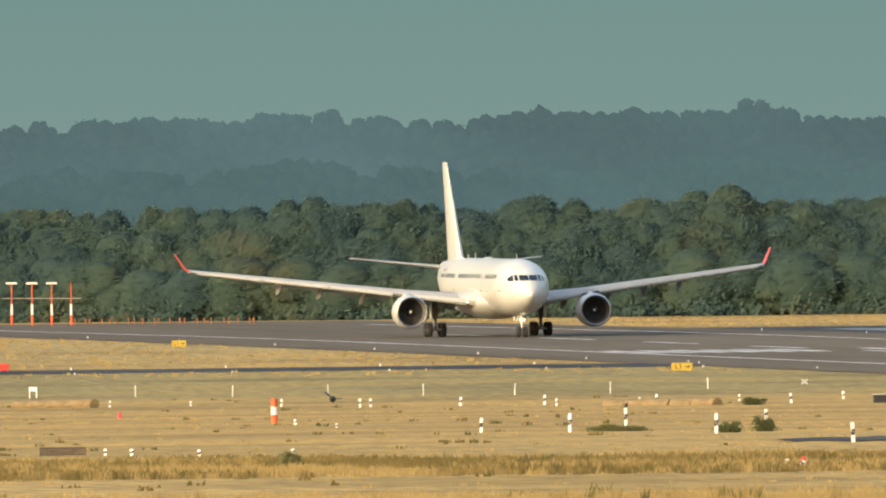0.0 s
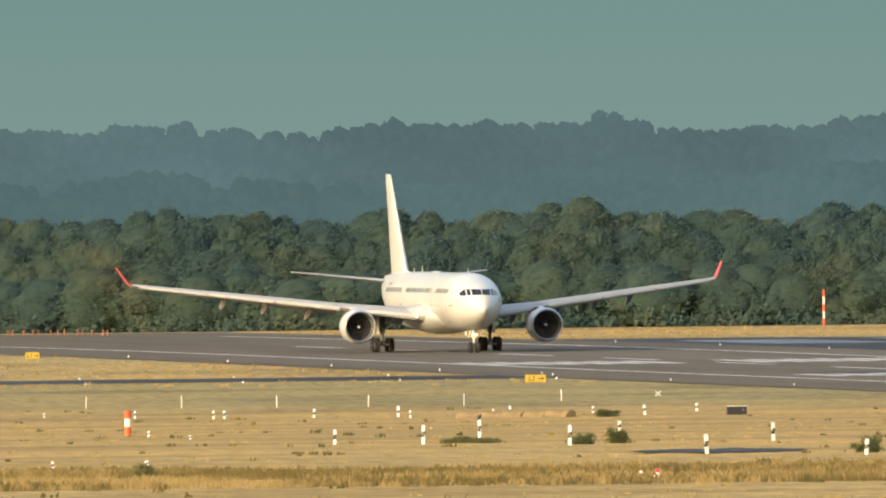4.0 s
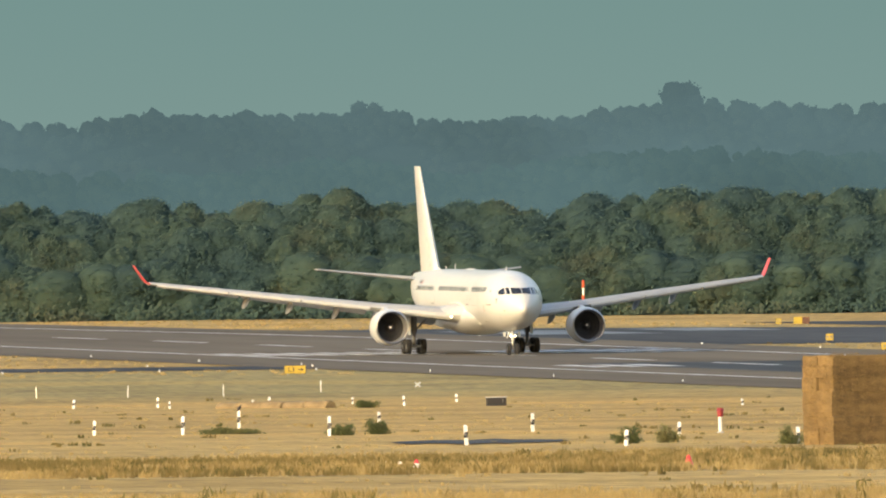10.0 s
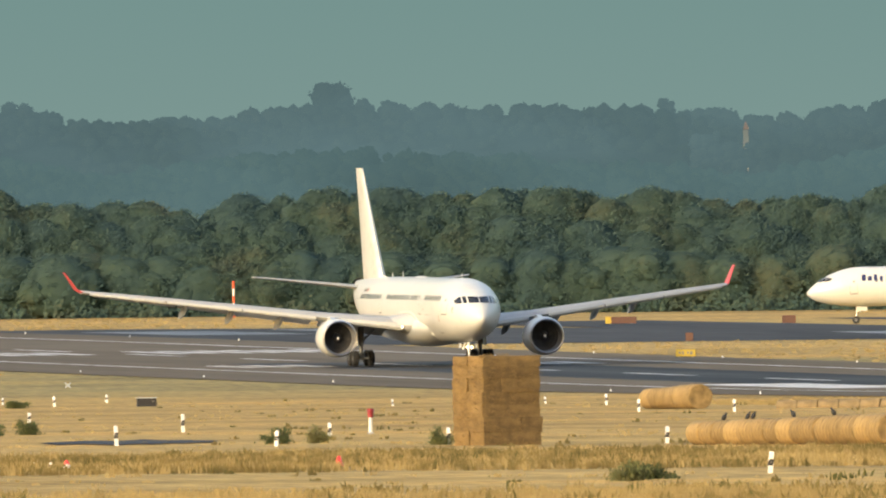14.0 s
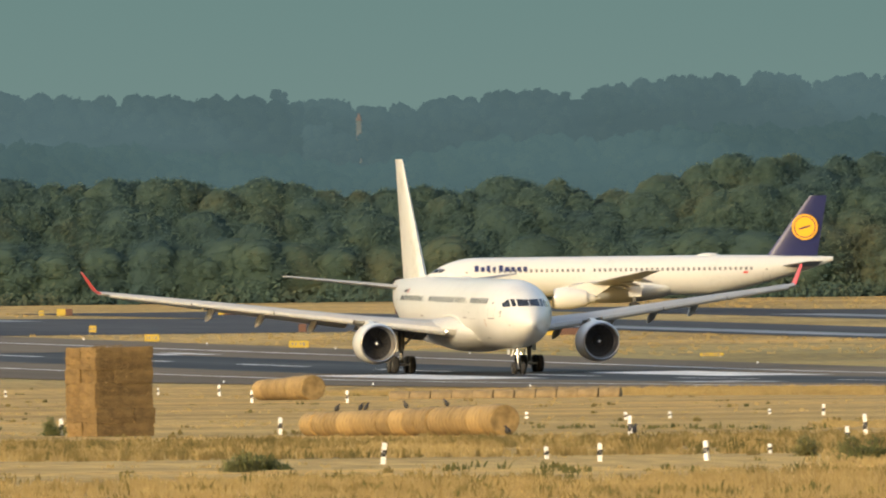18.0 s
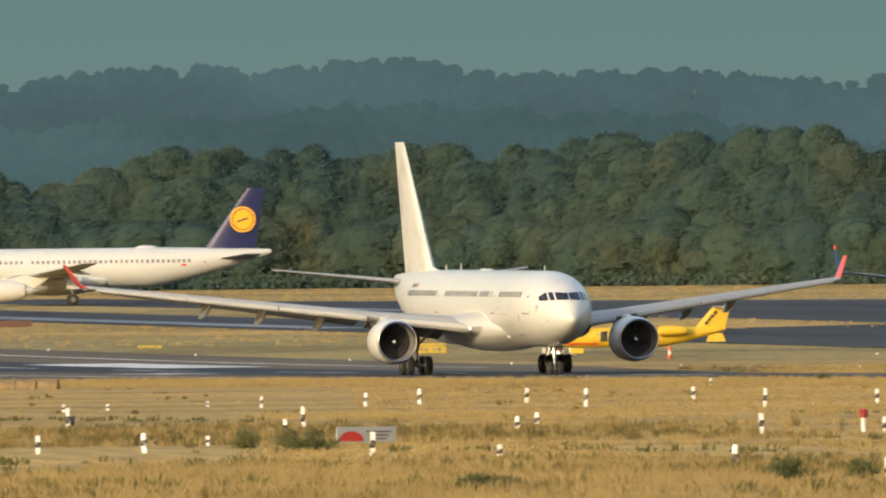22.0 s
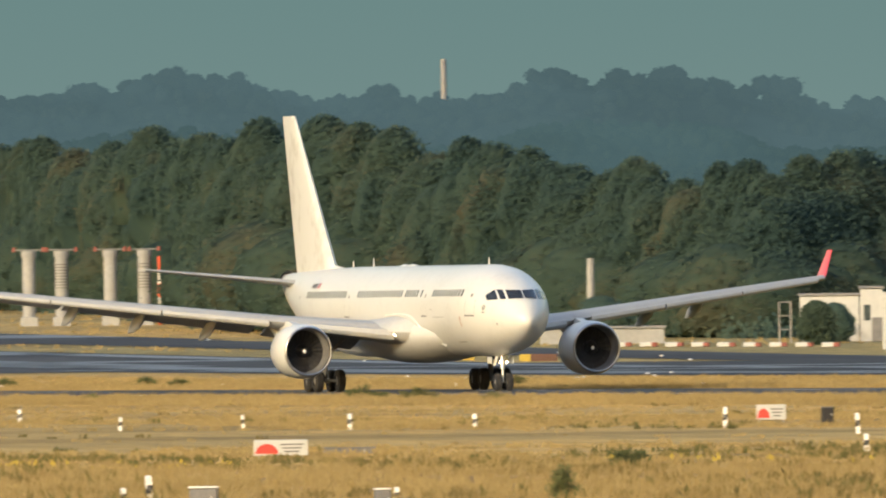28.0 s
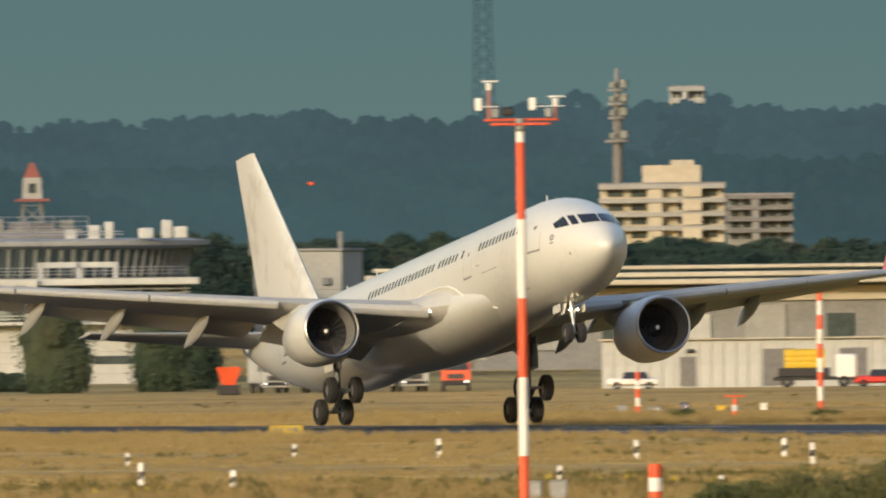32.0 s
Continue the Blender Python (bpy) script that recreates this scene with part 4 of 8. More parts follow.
    for side in (-1, 1):
        top = wing(max(gx, R + 0.3))[1]
        leg = part("main_leg", Form().tube((side * gx, 0, gr), (side * gx, -0.1, gr + 1.3), 0.17, 0.17, 12).tube((side * gx, -0.1, gr + 1.2), (side * gx, -0.2, top + 0.5), 0.26, 0.30, 12), SEAM, t, "dark grey main gear leg")
        part("side_brace", Form().tube((side * gx, -0.1, gr + 1.4), (side * (gx - 2.0), -0.3, top + 0.2), 0.10, 0.10, 8), STEEL, leg)
        part("gear_door", Form().box((side * (gx + 0.42), 0, gr + 1.9), (0.06, 1.3, 1.7), bevel=0.02), skin, leg, "flat gear door")
        if s.get("bogie"):
            bo = part("bogie", Form().tube((0, -s["bogie"] / 2, 0), (0, s["bogie"] / 2, 0), 0.14, 0.14, 10).tube((-0.5, -s["bogie"] / 2, 0), (0.5, -s["bogie"] / 2, 0), 0.09).tube((-0.5, s["bogie"] / 2, 0), (0.5, s["bogie"] / 2, 0), 0.09), STEEL, t, "four-wheel bogie", pose(side * gx, 0, gr))
            for yy in (-s["bogie"] / 2, s["bogie"] / 2):
                for xx in (-0.70, 0.70):
                    wheel(bo, (xx, yy, 0), gr, gw)
                    hub(bo, (xx, yy, 0), gr, gw)
            legs.append(bo)
            part("torque_link", Form().box((0, 0.3, 0.35), (0.2, 0.12, 0.7), bevel=0.03).tube((0, 0, 0), (0, 0, 1.5), 0.13, 0.13, 10), LIP, bo, "bright piston rod")
        else:
            for xx in (-0.46, 0.46):
                wheel(leg, (side * gx + xx, 0, gr), gr, gw)
                hub(leg, (side * gx + xx, 0, gr), gr, gw)
    # nose gear
    ny, nr, nw, nx = s["nosegear"]
    leg = part("nose_leg", Form().tube((0, ny, nr), (0, ny + 0.1, nr + 0.9), 0.09, 0.09, 10).tube((0, ny + 0.1, nr + 0.8), (0, ny + 0.25, zc - R + 0.3), 0.15, 0.16, 12).tube((-nx, ny, nr), (nx, ny, nr), 0.06), STEEL, t, "grey nose gear leg")
    part("leg_placard", Form().box((-0.42, ny + 0.25, zc - R - 0.30), (0.05, 0.5, 0.62), Matrix.Rotation(radians(18), 4, "Y"), bevel=0.015), MARK_WHITE, leg, "small white gear door with bars")
    part("drag_strut", Form().tube((0, ny + 0.1, nr + 1.0), (0, ny + 1.6, zc - R + 0.15), 0.07, 0.07, 8), STEEL, leg)
    for xx in (-nx, nx):
        wheel(leg, (xx, ny, nr), nr, nw)
        hub(leg, (xx, ny, nr), nr, nw)
        part("nose_door", Form().box((xx * 1.9, ny + 0.6, zc - R - 0.25), (0.03, 1.1, 0.42), bevel=0.012), skin, leg)
    if s.get("lights"):
        for x, z, r in s["lights"]:
            m = Matrix.Translation((x, ny - 0.12, z)) @ Matrix.Rotation(radians(90), 4, "X")
            part("landing_light", Form().lathe([(-0.1, r * 0.5), (0.0, r), (0.05, r * 0.9), (0.07, 0.01)], m, 12), LAMP, leg, "lit landing light")
    t_parts = (legs, wings)
    return t, t_parts, patch, side_point


def wing_law(rootq, root, kinkq, kink, tipq, tip):
    """Leading edge, height, chord and thickness across the span: each of root, kink and tip is (y, z, chord, thickness)."""
    qs = [0, rootq, kinkq, tipq]
    d0 = (root[0] - (kink[0] - root[0]) / (kinkq - rootq) * rootq, root[1], root[2] + 1.5, root[3])
    cols = list(zip(d0, root, kink, tip))
    return lambda q: tuple(float(np.interp(q, qs, c)) for c in cols)


G = 28.85
A_WING = wing_law(2.8, (18.4 - G, 3.55, 11.3, 0.135), 9.4, (22.8 - G, 4.33, 7.6, 0.125), 29.0, (35.4 - G, 6.72, 2.5, 0.15))
STAINED = mottled("stained_white", (0.43, 0.435, 0.405), (0.565, 0.58, 0.55), 0.28, 0.36, 0, 1.2, coat=0.25, spread=(0.36, 0.50))
WIDE = dict(fin_mat=STAINED, length=57.6, radius=2.82, axis=4.95, nose=8.0, tail=19.5, blunt=0.5, sharp=0.68, crown=0.92, droop=0.26, taper=1.9, root_fairing=1, pane=0.24, gear=G,
            cockpit=(((0.04, 0.90), (5.66, 6.16), (5.62, 6.20)), ((1.02, 1.30), (5.62, 6.20), (5.60, 6.20)), ((1.40, 1.88), (5.60, 6.20), (5.56, 5.86))),
            windows=((6.6, 13.4), (15.7, 15.9), (16.7, 19.8), (20.4, 30.8), (33.6, 43.5)), sides=(-1, 1), winz=0.88, dark=1,
            doors=((4.6, 1.3), (14.1, 1.25), (32.1, 1.2), (45.0, 1.1)),
            wing=A_WING, stations=(1.5, 2.8, 5.5, 9.4, 14, 19, 24, 29.0), flaps=((3.2, 8.9), (9.6, 20.6), (20.8, 27.6)), slats=((3.6, 8.4), (10.4, 16.2), (16.3, 22.3), (22.4, 28.4)),
            fairings=(7.6, 12.4, 16.4, 20.2), fair=1.2, fair_tilt=15, winglet=(1.15, 1.75, 2.3, 1.1),
            eng=(9.25, 18.2 - G, 2.55, 1.56, 5.6), tailplane=(49.0 - G, 6.68, 6.0, 9.7, 55.4 - G, 7.75, 2.2),
            fin=((45.3 - G, 7.4, 9.6), (54.9 - G, 17.35, 3.0)), fillet=(43.6 - G, 0.5, 52 - G), belly=(11.5, 37.0, 0.32, -0.06),
            main=(5.34, 0.70, 0.5), bogie=1.98, nosegear=(6.67 - G, 0.53, 0.38, 0.36),
            lights=((-0.27, 2.40, 0.12), (0.27, 2.40, 0.12), (-0.2, 1.75, 0.07), (0.2, 1.75, 0.07)))
JET, (BOGIES, WINGS), jet_patch, jet_point = airliner(WIDE, "passenger_jet", "white wide-body twin-engine passenger jet with red winglets rolling on the runway")

# small fittings of the jet
for u, h in ((9.6, 0.42), (36.5, 0.5), (41.3, 0.34)):
    part("blade_antenna", Form().box((0, u - G, 7.74 + h / 2), (0.04, 0.34, h + 0.1), taper=0.45), WHITE, JET, "white blade antenna")
for u in (27.2, 29.1):
    part("low_antenna", Form().lathe([(0, 0.34), (0.1, 0.3), (0.16, 0.04)], Matrix.Translation((0, u - G, 7.72)), 14), WHITE, JET)
m = Matrix.Translation((0, 57.3 - G, 7.05)) @ Matrix.Rotation(radians(-90), 4, "X")
part("exhaust_cone", Form().lathe([(-0.4, 0.55), (0.1, 0.42), (0.5, 0.26), (0.45, 0.2), (0.2, 0.02)], m, 20), STEEL, JET, "grey exhaust at the tail end")
for side in (-1, 1):
    for k in range(5):
        jet_patch(42.9 - 0.28 * k, 43.1 - 0.28 * k, 6.46, 6.74, side, SEAM, "registration_bar", "dark bar of the registration", 0.012)
    jet_patch(41.0, 41.45, 6.46, 6.76, side, RED, "flag_mark", "small red flag mark", 0.012)
    for k in range(5):
        a = 1.5708 + 1.2566 * k
        u, z = 3.6 - 0.12 * math.cos(a), 5.12 + 0.12 * math.sin(a)
        jet_patch(u - 0.055, u + 0.055, z - 0.055, z + 0.055, side, SEAM, "star_point", "grey point of a star emblem", 0.012)
    jet_patch(3.45, 3.75, 4.80, 4.86, side, SEAM, "emblem_line", "", 0.012)
    for u, z, r in ((6.7, 4.46, 0.10), (6.7, 4.12, 0.10), (13.2, 5.05, 0.05), (12.9, 5.05, 0.05), (2.4, 4.1, 0.05)):
        jet_patch(u - r, u + r, z - r * 1.3, z + r * 1.3, side, RUST_MARK if r > 0.08 else SEAM, "hull_plate", "", 0.012)
    jet_patch(7.4, 9.2, 3.00, 3.05, side, SEAM, "hatch_seam", "", 0.012, 3)
    jet_patch(10.2, 12.6, 4.55, 4.58, side, SEAM, "hatch_seam", "", 0.012, 3)

# white tube stands in for the highlight along the fairing edge
for side in (-1, 1):
    edge = [jet_point(u, z, side, 0.03) for u, z in ((23.5, 4.72), (21, 4.80), (19, 4.78), (17.6, 4.62), (16.7, 4.30), (16.0, 3.90), (15.2, 3.50), (14.2, 3.12), (13.0, 2.82))]
    E = Form()
    for p0, p1 in zip(edge, edge[1:]):
        E.tube(p0, p1, 0.035, 0.035, 6)
    part("fairing_edge", E, MARK_WHITE, JET, "white line painted for the highlight on the belly fairing edge")
part("belly_beacon", Form().lathe([(0, 0.10), (-0.08, 0.09), (-0.13, 0.02)], Matrix.Translation((0, 24.0 - G, 1.98)), 12), ORANGE_RED, JET, "red beacon under the belly")

PITCH = [(0, 0), (14, 0), (17, -0.15), (19, -0.3), (23, -0.3), (26, -0.15), (28.0, 0), (28.5, 0.9), (29.0, 1.9), (29.5, 3.1), (30.0, 4.3), (30.5, 5.2), (31.0, 6.15), (31.5, 7.1), (32.0, 8.1)]
TILT = [(0, 0), (30.7, 0), (31.3, 14), (31.7, 25), (32, 36)]  # of the bogies, as they leave the ground
RISE = [(0, 0), (28.5, 0), (29.5, 0.1), (30.5, 0.15), (31.0, 0.34), (31.5, 0.70), (32, 1.25)]
REACH = [(0, 0), (28.5, 0), (29.5, 0.1), (30.5, 0.15), (31.0, 0.25), (31.5, 0.35), (32, 0.5)]  # of the gear legs
LEAD = [(0, 1.2), (1, 0.4), (2, -0.3), (3, -0.6), (6, -0.5), (7, 0.1), (8, 0.7), (9, 1.1), (10, 0.3), (11, -0.4), (12, -0.4), (13, 0.3), (14, 0), (17, -2.2), (18, -2.0), (19, -1.0), (20, 0.2), (21, 0.7), (22, 0.6), (23, -0.8), (24, -1.2), (27, -1.9), (28, -1.1), (29, -0.2), (30, 0.9), (31, 0.8), (32, -1.1)]  # along the runway
FLEX = [(0, 0), (28, 0), (30, 1.1), (32, 2.3)]
YAW = [(0, -0.7), (1, -0.67), (2, -0.25), (3, 0.15), (6, -0.46), (7, -0.79), (8, -0.86), (9, -0.5), (10, 0), (11, -0.12), (12, -0.56), (13, -0.5), (14, 0.34), (17, -0.06), (18, -0.36), (19, -0.6), (20, -0.3), (21, 0.3), (22, 0.7), (23, 0.2), (24, -0.1), (28.0, 0.1), (29, 0.8), (30, 0.95), (31, 1.25), (32, 1.6)]


def law(rows, t):
    return float(np.interp(t, [r[0] for r in rows], [r[1] for r in rows]))


def motions():
    jet = []
    for t in [k for k in range(28)] + [28, 28.5, 29, 29.5, 30, 30.5, 31, 31.3, 31.7, 32]:
        y = float(np.interp(t, [r[0] for r in ROLLOUT], [r[1] for r in ROLLOUT])) + law(LEAD, t)
        slope = math.degrees(math.atan2(gz(y) - gz(y - 22.2), 22.2))
        jet.append((t, pose(RUNWAY_X, y, gz(y) + 0.055 + law(RISE, t), slope - law(PITCH, t), 0, law(YAW, t))))
    walk(JET, jet)
    for bo, side in zip(BOGIES, (-1, 1)):
        walk(bo, [(t, pose(side * 5.34, 0, 0.70 - law(REACH, t), -(law(TILT, t) - law(PITCH, t)))) for t in (0, 28, 29, 30, 30.7, 31, 31.3, 31.7, 32)])
    for w, side in zip(WINGS, (-1, 1)):  # the wings bend up as they take the load
        c = Matrix.Translation((side * 3.0, 0, 3.6))
        walk(w, [(t, c @ Matrix.Rotation(radians(-side * law(FLEX, t)), 4, "Y") @ c.inverted()) for t in (0, 28, 29, 30, 31, 32)])
    moving()


# ---- other aircraft ----
def narrow(length, gear, **kw):
    """Measures of a single-aisle twin jet."""
    ax, R = 3.78, 2.02
    w = wing_law(2.0, (length * 0.36 - gear, 2.75, 6.4, 0.13), 6.0, (length * 0.36 + 2.3 - gear, 3.05, 4.0, 0.115), 16.6, (length * 0.36 + 7.7 - gear, 4.25, 1.5, 0.10))
    s = dict(length=length, radius=R, axis=ax, nose=5.6, tail=length * 0.3, gear=gear,
             cockpit=(((0.04, 0.62), (4.28, 4.68), (4.26, 4.72)), ((0.68, 0.95), (4.26, 4.72), (4.28, 4.70)), ((1.0, 1.3), (4.28, 4.68), (4.34, 4.6))),
             windows=((7.0, length * 0.4), (length * 0.42, length * 0.8)), sides=(1,), winz=0.45, dark=0, paneh=0.34, pane=0.24,
             doors=((4.4, 0.8), (length * 0.83, 0.75)), wing=w, stations=(1.2, 2.0, 6.0, 11, 16.6), fairings=(4.6, 7.6, 10.6), fair=0.6,
             eng=(5.75, length * 0.36 - 1.6 - gear, 1.55, 1.02, 4.2), tailplane=(length - 5.7 - gear, 4.55, 4.0, 6.2, length - 2.5 - gear, 5.05, 1.4),
             fin=((length - 8.6 - gear, 5.6, 6.4), (length - 3.6 - gear, 11.7, 2.3)), belly=(length * 0.32, length * 0.62, 0.2, 0.3),
             main=(3.8, 0.58, 0.42), nosegear=(5.0 - gear, 0.38, 0.22, 0.25))
    s.update(kw)
    return s


HOLDING, _l, hp, hpt = airliner(narrow(42.2, 21.9, fin=((35.4 - 21.9, 5.6, 5.2), (39.9 - 21.9, 11.75, 1.75)), fin_mat=NAVY, fin_label="dark navy tail fin with an amber disc"), "parked_jet", "white narrow-body jet with navy tail waiting on the taxiway")
HOLDING.matrix_basis = pose(631.6, 3005, gz(3005) + 0.04, 0, 0, -101)
# name on the side as plain bars, disc on the fin
x = 5.6
for k, w in enumerate((0.42, 0.42, 0.34, 0.30, 0.42, 0.46, 0.40, 0.40, 0.42)):
    hp(x, x + w, 4.35 + (0.0 if k else 0.0), 4.98 if k in (0, 2, 4) else 4.82, 1, NAVY, "livery_mark", "navy bar of the name", 0.03, 2)
    x += 0.62
for side in (-1, 1):
    m = Matrix.Translation((side * 0.30, 42.2 - 2.85 - 21.9, 8.55)) @ Matrix.Rotation(radians(90), 4, "Y")
    part("fin_disc", Form().lathe([(-0.02, 1.32), (0.02, 1.32), (0.03, 0.01)], m, 30, caps=True), AMBER, HOLDING, "round amber disc on the fin")
    part("fin_ring", Form().lathe([(0.04 * side, 1.02), (0.05 * side, 1.02), (0.05 * side, 1.12), (0.04 * side, 1.12)], m, 30), NAVY, HOLDING)
    part("fin_stroke", Form().box((side * 0.345, 42.2 - 2.85 - 21.9, 8.5), (0.02, 1.2, 0.16), Matrix.Rotation(radians(18), 4, "X"), bevel=0.01), NAVY, HOLDING)
hp(33.0, 33.5, 3.9, 4.1, 1, RED, "livery_mark", "small red and gold mark", 0.03, 1)
m = Matrix.Translation((0, 29.5 - 21.9, 5.72)) @ Matrix.Diagonal((0.6, 1.3, 0.5, 1))
part("antenna_dome", Form().lathe([(0.0, 0.9), (0.3, 0.85), (0.55, 0.5), (0.65, 0.02)], m, 18), WHITE, HOLDING)

TAXIING, _l, ep, ept = airliner(narrow(33.8, 16.0, fin=((33.8 - 8.0 - 16.0, 5.5, 6.2), (33.8 - 2.4 - 16.0, 10.9, 2.3)), fin_bands=((0, 0.42, MAROON, "maroon lower fin"), (0.42, 0.56, WHITE, "white band of the fin"), (0.56, 0.62, WHITE, "white band of the fin"), (0.62, 1.0, TEAL, "turquoise fin tip")), winglet=(0.5, 1.6, 1.2, 0.6), winglet_mat=WHITE, winglet_label="white winglet"), "taxiing_jet", "white narrow-body jet with turquoise and maroon tail taxiing on the apron")
for a, b, mt in ((20.6, 23.2, TEAL), (23.8, 28.6, MAROON), (29.8, 32.4, MAROON)):
    for side in (-1, 1):
        for k in range(6):  # bands that lean back towards the top
            ep(a + 0.36 * k, b + 0.36 * k, 2.75 + 0.44 * k, 3.19 + 0.44 * k, side, mt, "tail_panel", "leaning coloured tail band", 0.03, 4, 0.9, 2)
for k in range(9):
    ep(6.2 + 0.62 * k, 6.6 + 0.62 * k, 4.5, 4.85, 1, MAROON, "livery_mark", "maroon bar of the name", 0.03, 2)

LEAVING, _l, lp, lpt = airliner(narrow(38.0, 17.5, skin=WHITE, eng_mat=SEAM, fin_bands=((0, 0.12, BLUE, "blue fin root"), (0.12, 0.22, ORANGE_RED, "orange band of the fin"), (0.22, 1.0, WHITE, "white fin with a faint blue flash")), winglet=(0.6, 2.2, 1.3, 0.6), winglet_mat=BLUE, winglet_label="blue blended winglet"), "departing_jet", "white narrow-body jet with blue and orange tail seen from behind")
for side in (-1, 1):
    lp(31.6, 35.2, 3.7, 5.4, side, BLUE, "tail_panel", "blue rear fuselage", 0.10, 8, 1.0, 8)
    part("fin_flash", Form().box((side * 0.22, 38.0 - 4.6 - 17.5, 9.4), (0.02, 0.5, 1.1), Matrix.Rotation(radians(-30), 4, "X"), bevel=0.01), NAVY, LEAVING)
    part("winglet_tip", Form().box((side * 17.2, 38 * 0.36 + 9.3 - 17.5, 6.5), (0.12, 0.62, 0.45), bevel=0.03), ORANGE_RED, LEAVING, "orange winglet tip")


def small_jet():
    """A yellow business jet with rear engines, tip tanks and a T-tail."""
    s = dict(length=15.0, radius=0.82, axis=1.65, nose=4.2, tail=5.4, gear=7.9, skin=YELLOW,
             cockpit=(((0.03, 0.42), (1.95, 2.2), (1.93, 2.24)), ((0.46, 0.66), (1.95, 2.24), (1.98, 2.16))), windows=((5.0, 8.2),), sides=(1,), winz=0.2, dark=1, pane=0.3, paneh=0.3,
             doors=((4.2, 0.7),), wing=wing_law(0.8, (6.6 - 7.9, 1.15, 2.6, 0.1), 2.0, (6.8 - 7.9, 1.2, 2.2, 0.1), 5.7, (7.4 - 7.9, 1.4, 1.3, 0.1)), stations=(0.5, 0.8, 2.0, 5.7), wing_mat=YELLOW,
             tailplane=(13.9 - 7.9, 4.02, 1.5, 2.2, 14.9 - 7.9, 4.02, 0.8), fin=((12.3 - 7.9, 2.1, 2.6), (14.0 - 7.9, 4.1, 1.4)), main=(1.25, 0.25, 0.18), nosegear=(2.2 - 7.9, 0.2, 0.12, 0.1))
    t, _a, pt, _b = airliner(s, "business_jet", "bright yellow business jet with black marks on the taxiway")
    for side in (-1, 1):
        m = Matrix.Translation((side * 1.2, 9.5 - 7.9, 2.15)) @ Matrix.Rotation(radians(-90), 4, "X")
        part("engine", Form().lathe([(0.0, 0.30), (0.1, 0.42), (1.0, 0.44), (2.0, 0.36), (2.3, 0.26), (2.1, 0.05)], m, 18), YELLOW, t, "yellow rear engine")
        part("inlet_duct", Form().lathe([(0.0, 0.30), (0.3, 0.26), (0.32, 0.02)], m, 14), FAN, t)
        m = Matrix.Translation((side * 5.8, 6.0 - 7.9, 1.42)) @ Matrix.Rotation(radians(-90), 4, "X")
        part("tip_tank", Form().lathe([(0, 0.02), (0.6, 0.24), (2.2, 0.30), (3.4, 0.2), (4.0, 0.02)], m, 14), YELLOW, t, "yellow wing tip tank")
    for k in range(4):
        pt(4.75 + 0.78 * k, 5.35 + 0.78 * k, 1.32, 2.12, 1, BLACK, "livery_mark", "black block of the name", 0.03, 2)
        for side in (-1, 1):
            part("fin_mark", Form().box((side * 0.155, 13.45 + 0.24 * k - 7.9, 2.75 + 0.28 * k), (0.02, 0.30, 0.24), Matrix.Rotation(radians(48), 4, "X")), BLACK, t, "black block on the fin", smooth=0)
    part("ventral_fin", Form().box((0, 14.2 - 7.9, 1.55), (0.08, 1.6, 0.7), taper=0.7), YELLOW, t)
    pt(2.0, 4.6, 1.1, 1.22, 1, RED, "livery_mark", "red stripe", 0.03, 3)
    return t


SMALL = small_jet()
SMALL.matrix_basis = pose(552.2, 2402, gz(2402) + 0.03, 0, 0, -103)


def moving():
    d = (-0.44, 0.898)
    walk(TAXIING, [(t, pose(638.7 - 1.4 * (t - 24.5), 2520 + 2.8 * (t - 24.5) * d[1], gz(2520 + 2.8 * (t - 24.5) * d[1]) + 0.05, 0.5, 0, 206)) for t in range(0, 33, 4)])
    walk(LEAVING, [(t, pose(668.6 + 0.2 * (t - 24.5), 2768 + 6.0 * (t - 24.5), gz(2768 + 6.0 * (t - 24.5)) + 0.05, 0.5, 0, 178)) for t in range(0, 33, 4)])
    for ob, rows in FLYING:
        walk(ob, rows)


# ---- straw ----
def shaggy_box(size, g, cell=0.16, rough=0.035):
    """A pressed bale: a block whose faces are uneven and whose edges are worn round."""
    F = Form()
    n = [max(2, int(v / cell)) for v in size]
    seed = float(g.uniform(0, 90))
    h = [v / 2 for v in size]
    for ax in range(3):
        u, v = (ax + 1) % 3, (ax + 2) % 3
        for sg in (-1, 1):
            o = len(F.v)
            for i in range(n[u] + 1):
                for j in range(n[v] + 1):
                    p = [0.0, 0.0, 0.0]
                    p[ax], p[u], p[v] = sg * h[ax], h[u] * (2 * i / n[u] - 1), h[v] * (2 * j / n[v] - 1)
                    k = [max(0.0, abs(p[q]) - h[q] + 0.09) / 0.09 for q in range(3)]
                    near = sorted(k)[1]
                    w = noise.noise((p[0] * 3 + seed, p[1] * 3, p[2] * 3)) + 0.7 * noise.noise((p[0] * 9 + seed, p[1] * 9, p[2] * 9))
                    F.v.append(tuple(p[q] * (1 - 0.028 * near ** 2 * (0.4 if h[q] > 0.5 else 1.0)) + (p[q] / h[q]) * rough * w for q in range(3)))
            for i in range(n[u]):
                for j in range(n[v]):
                    q = o + i * (n[v] + 1) + j
                    f = (q, q + n[v] + 1, q + n[v] + 2, q + 1)
                    F.f.append(f if sg > 0 else f[::-1])
    return F


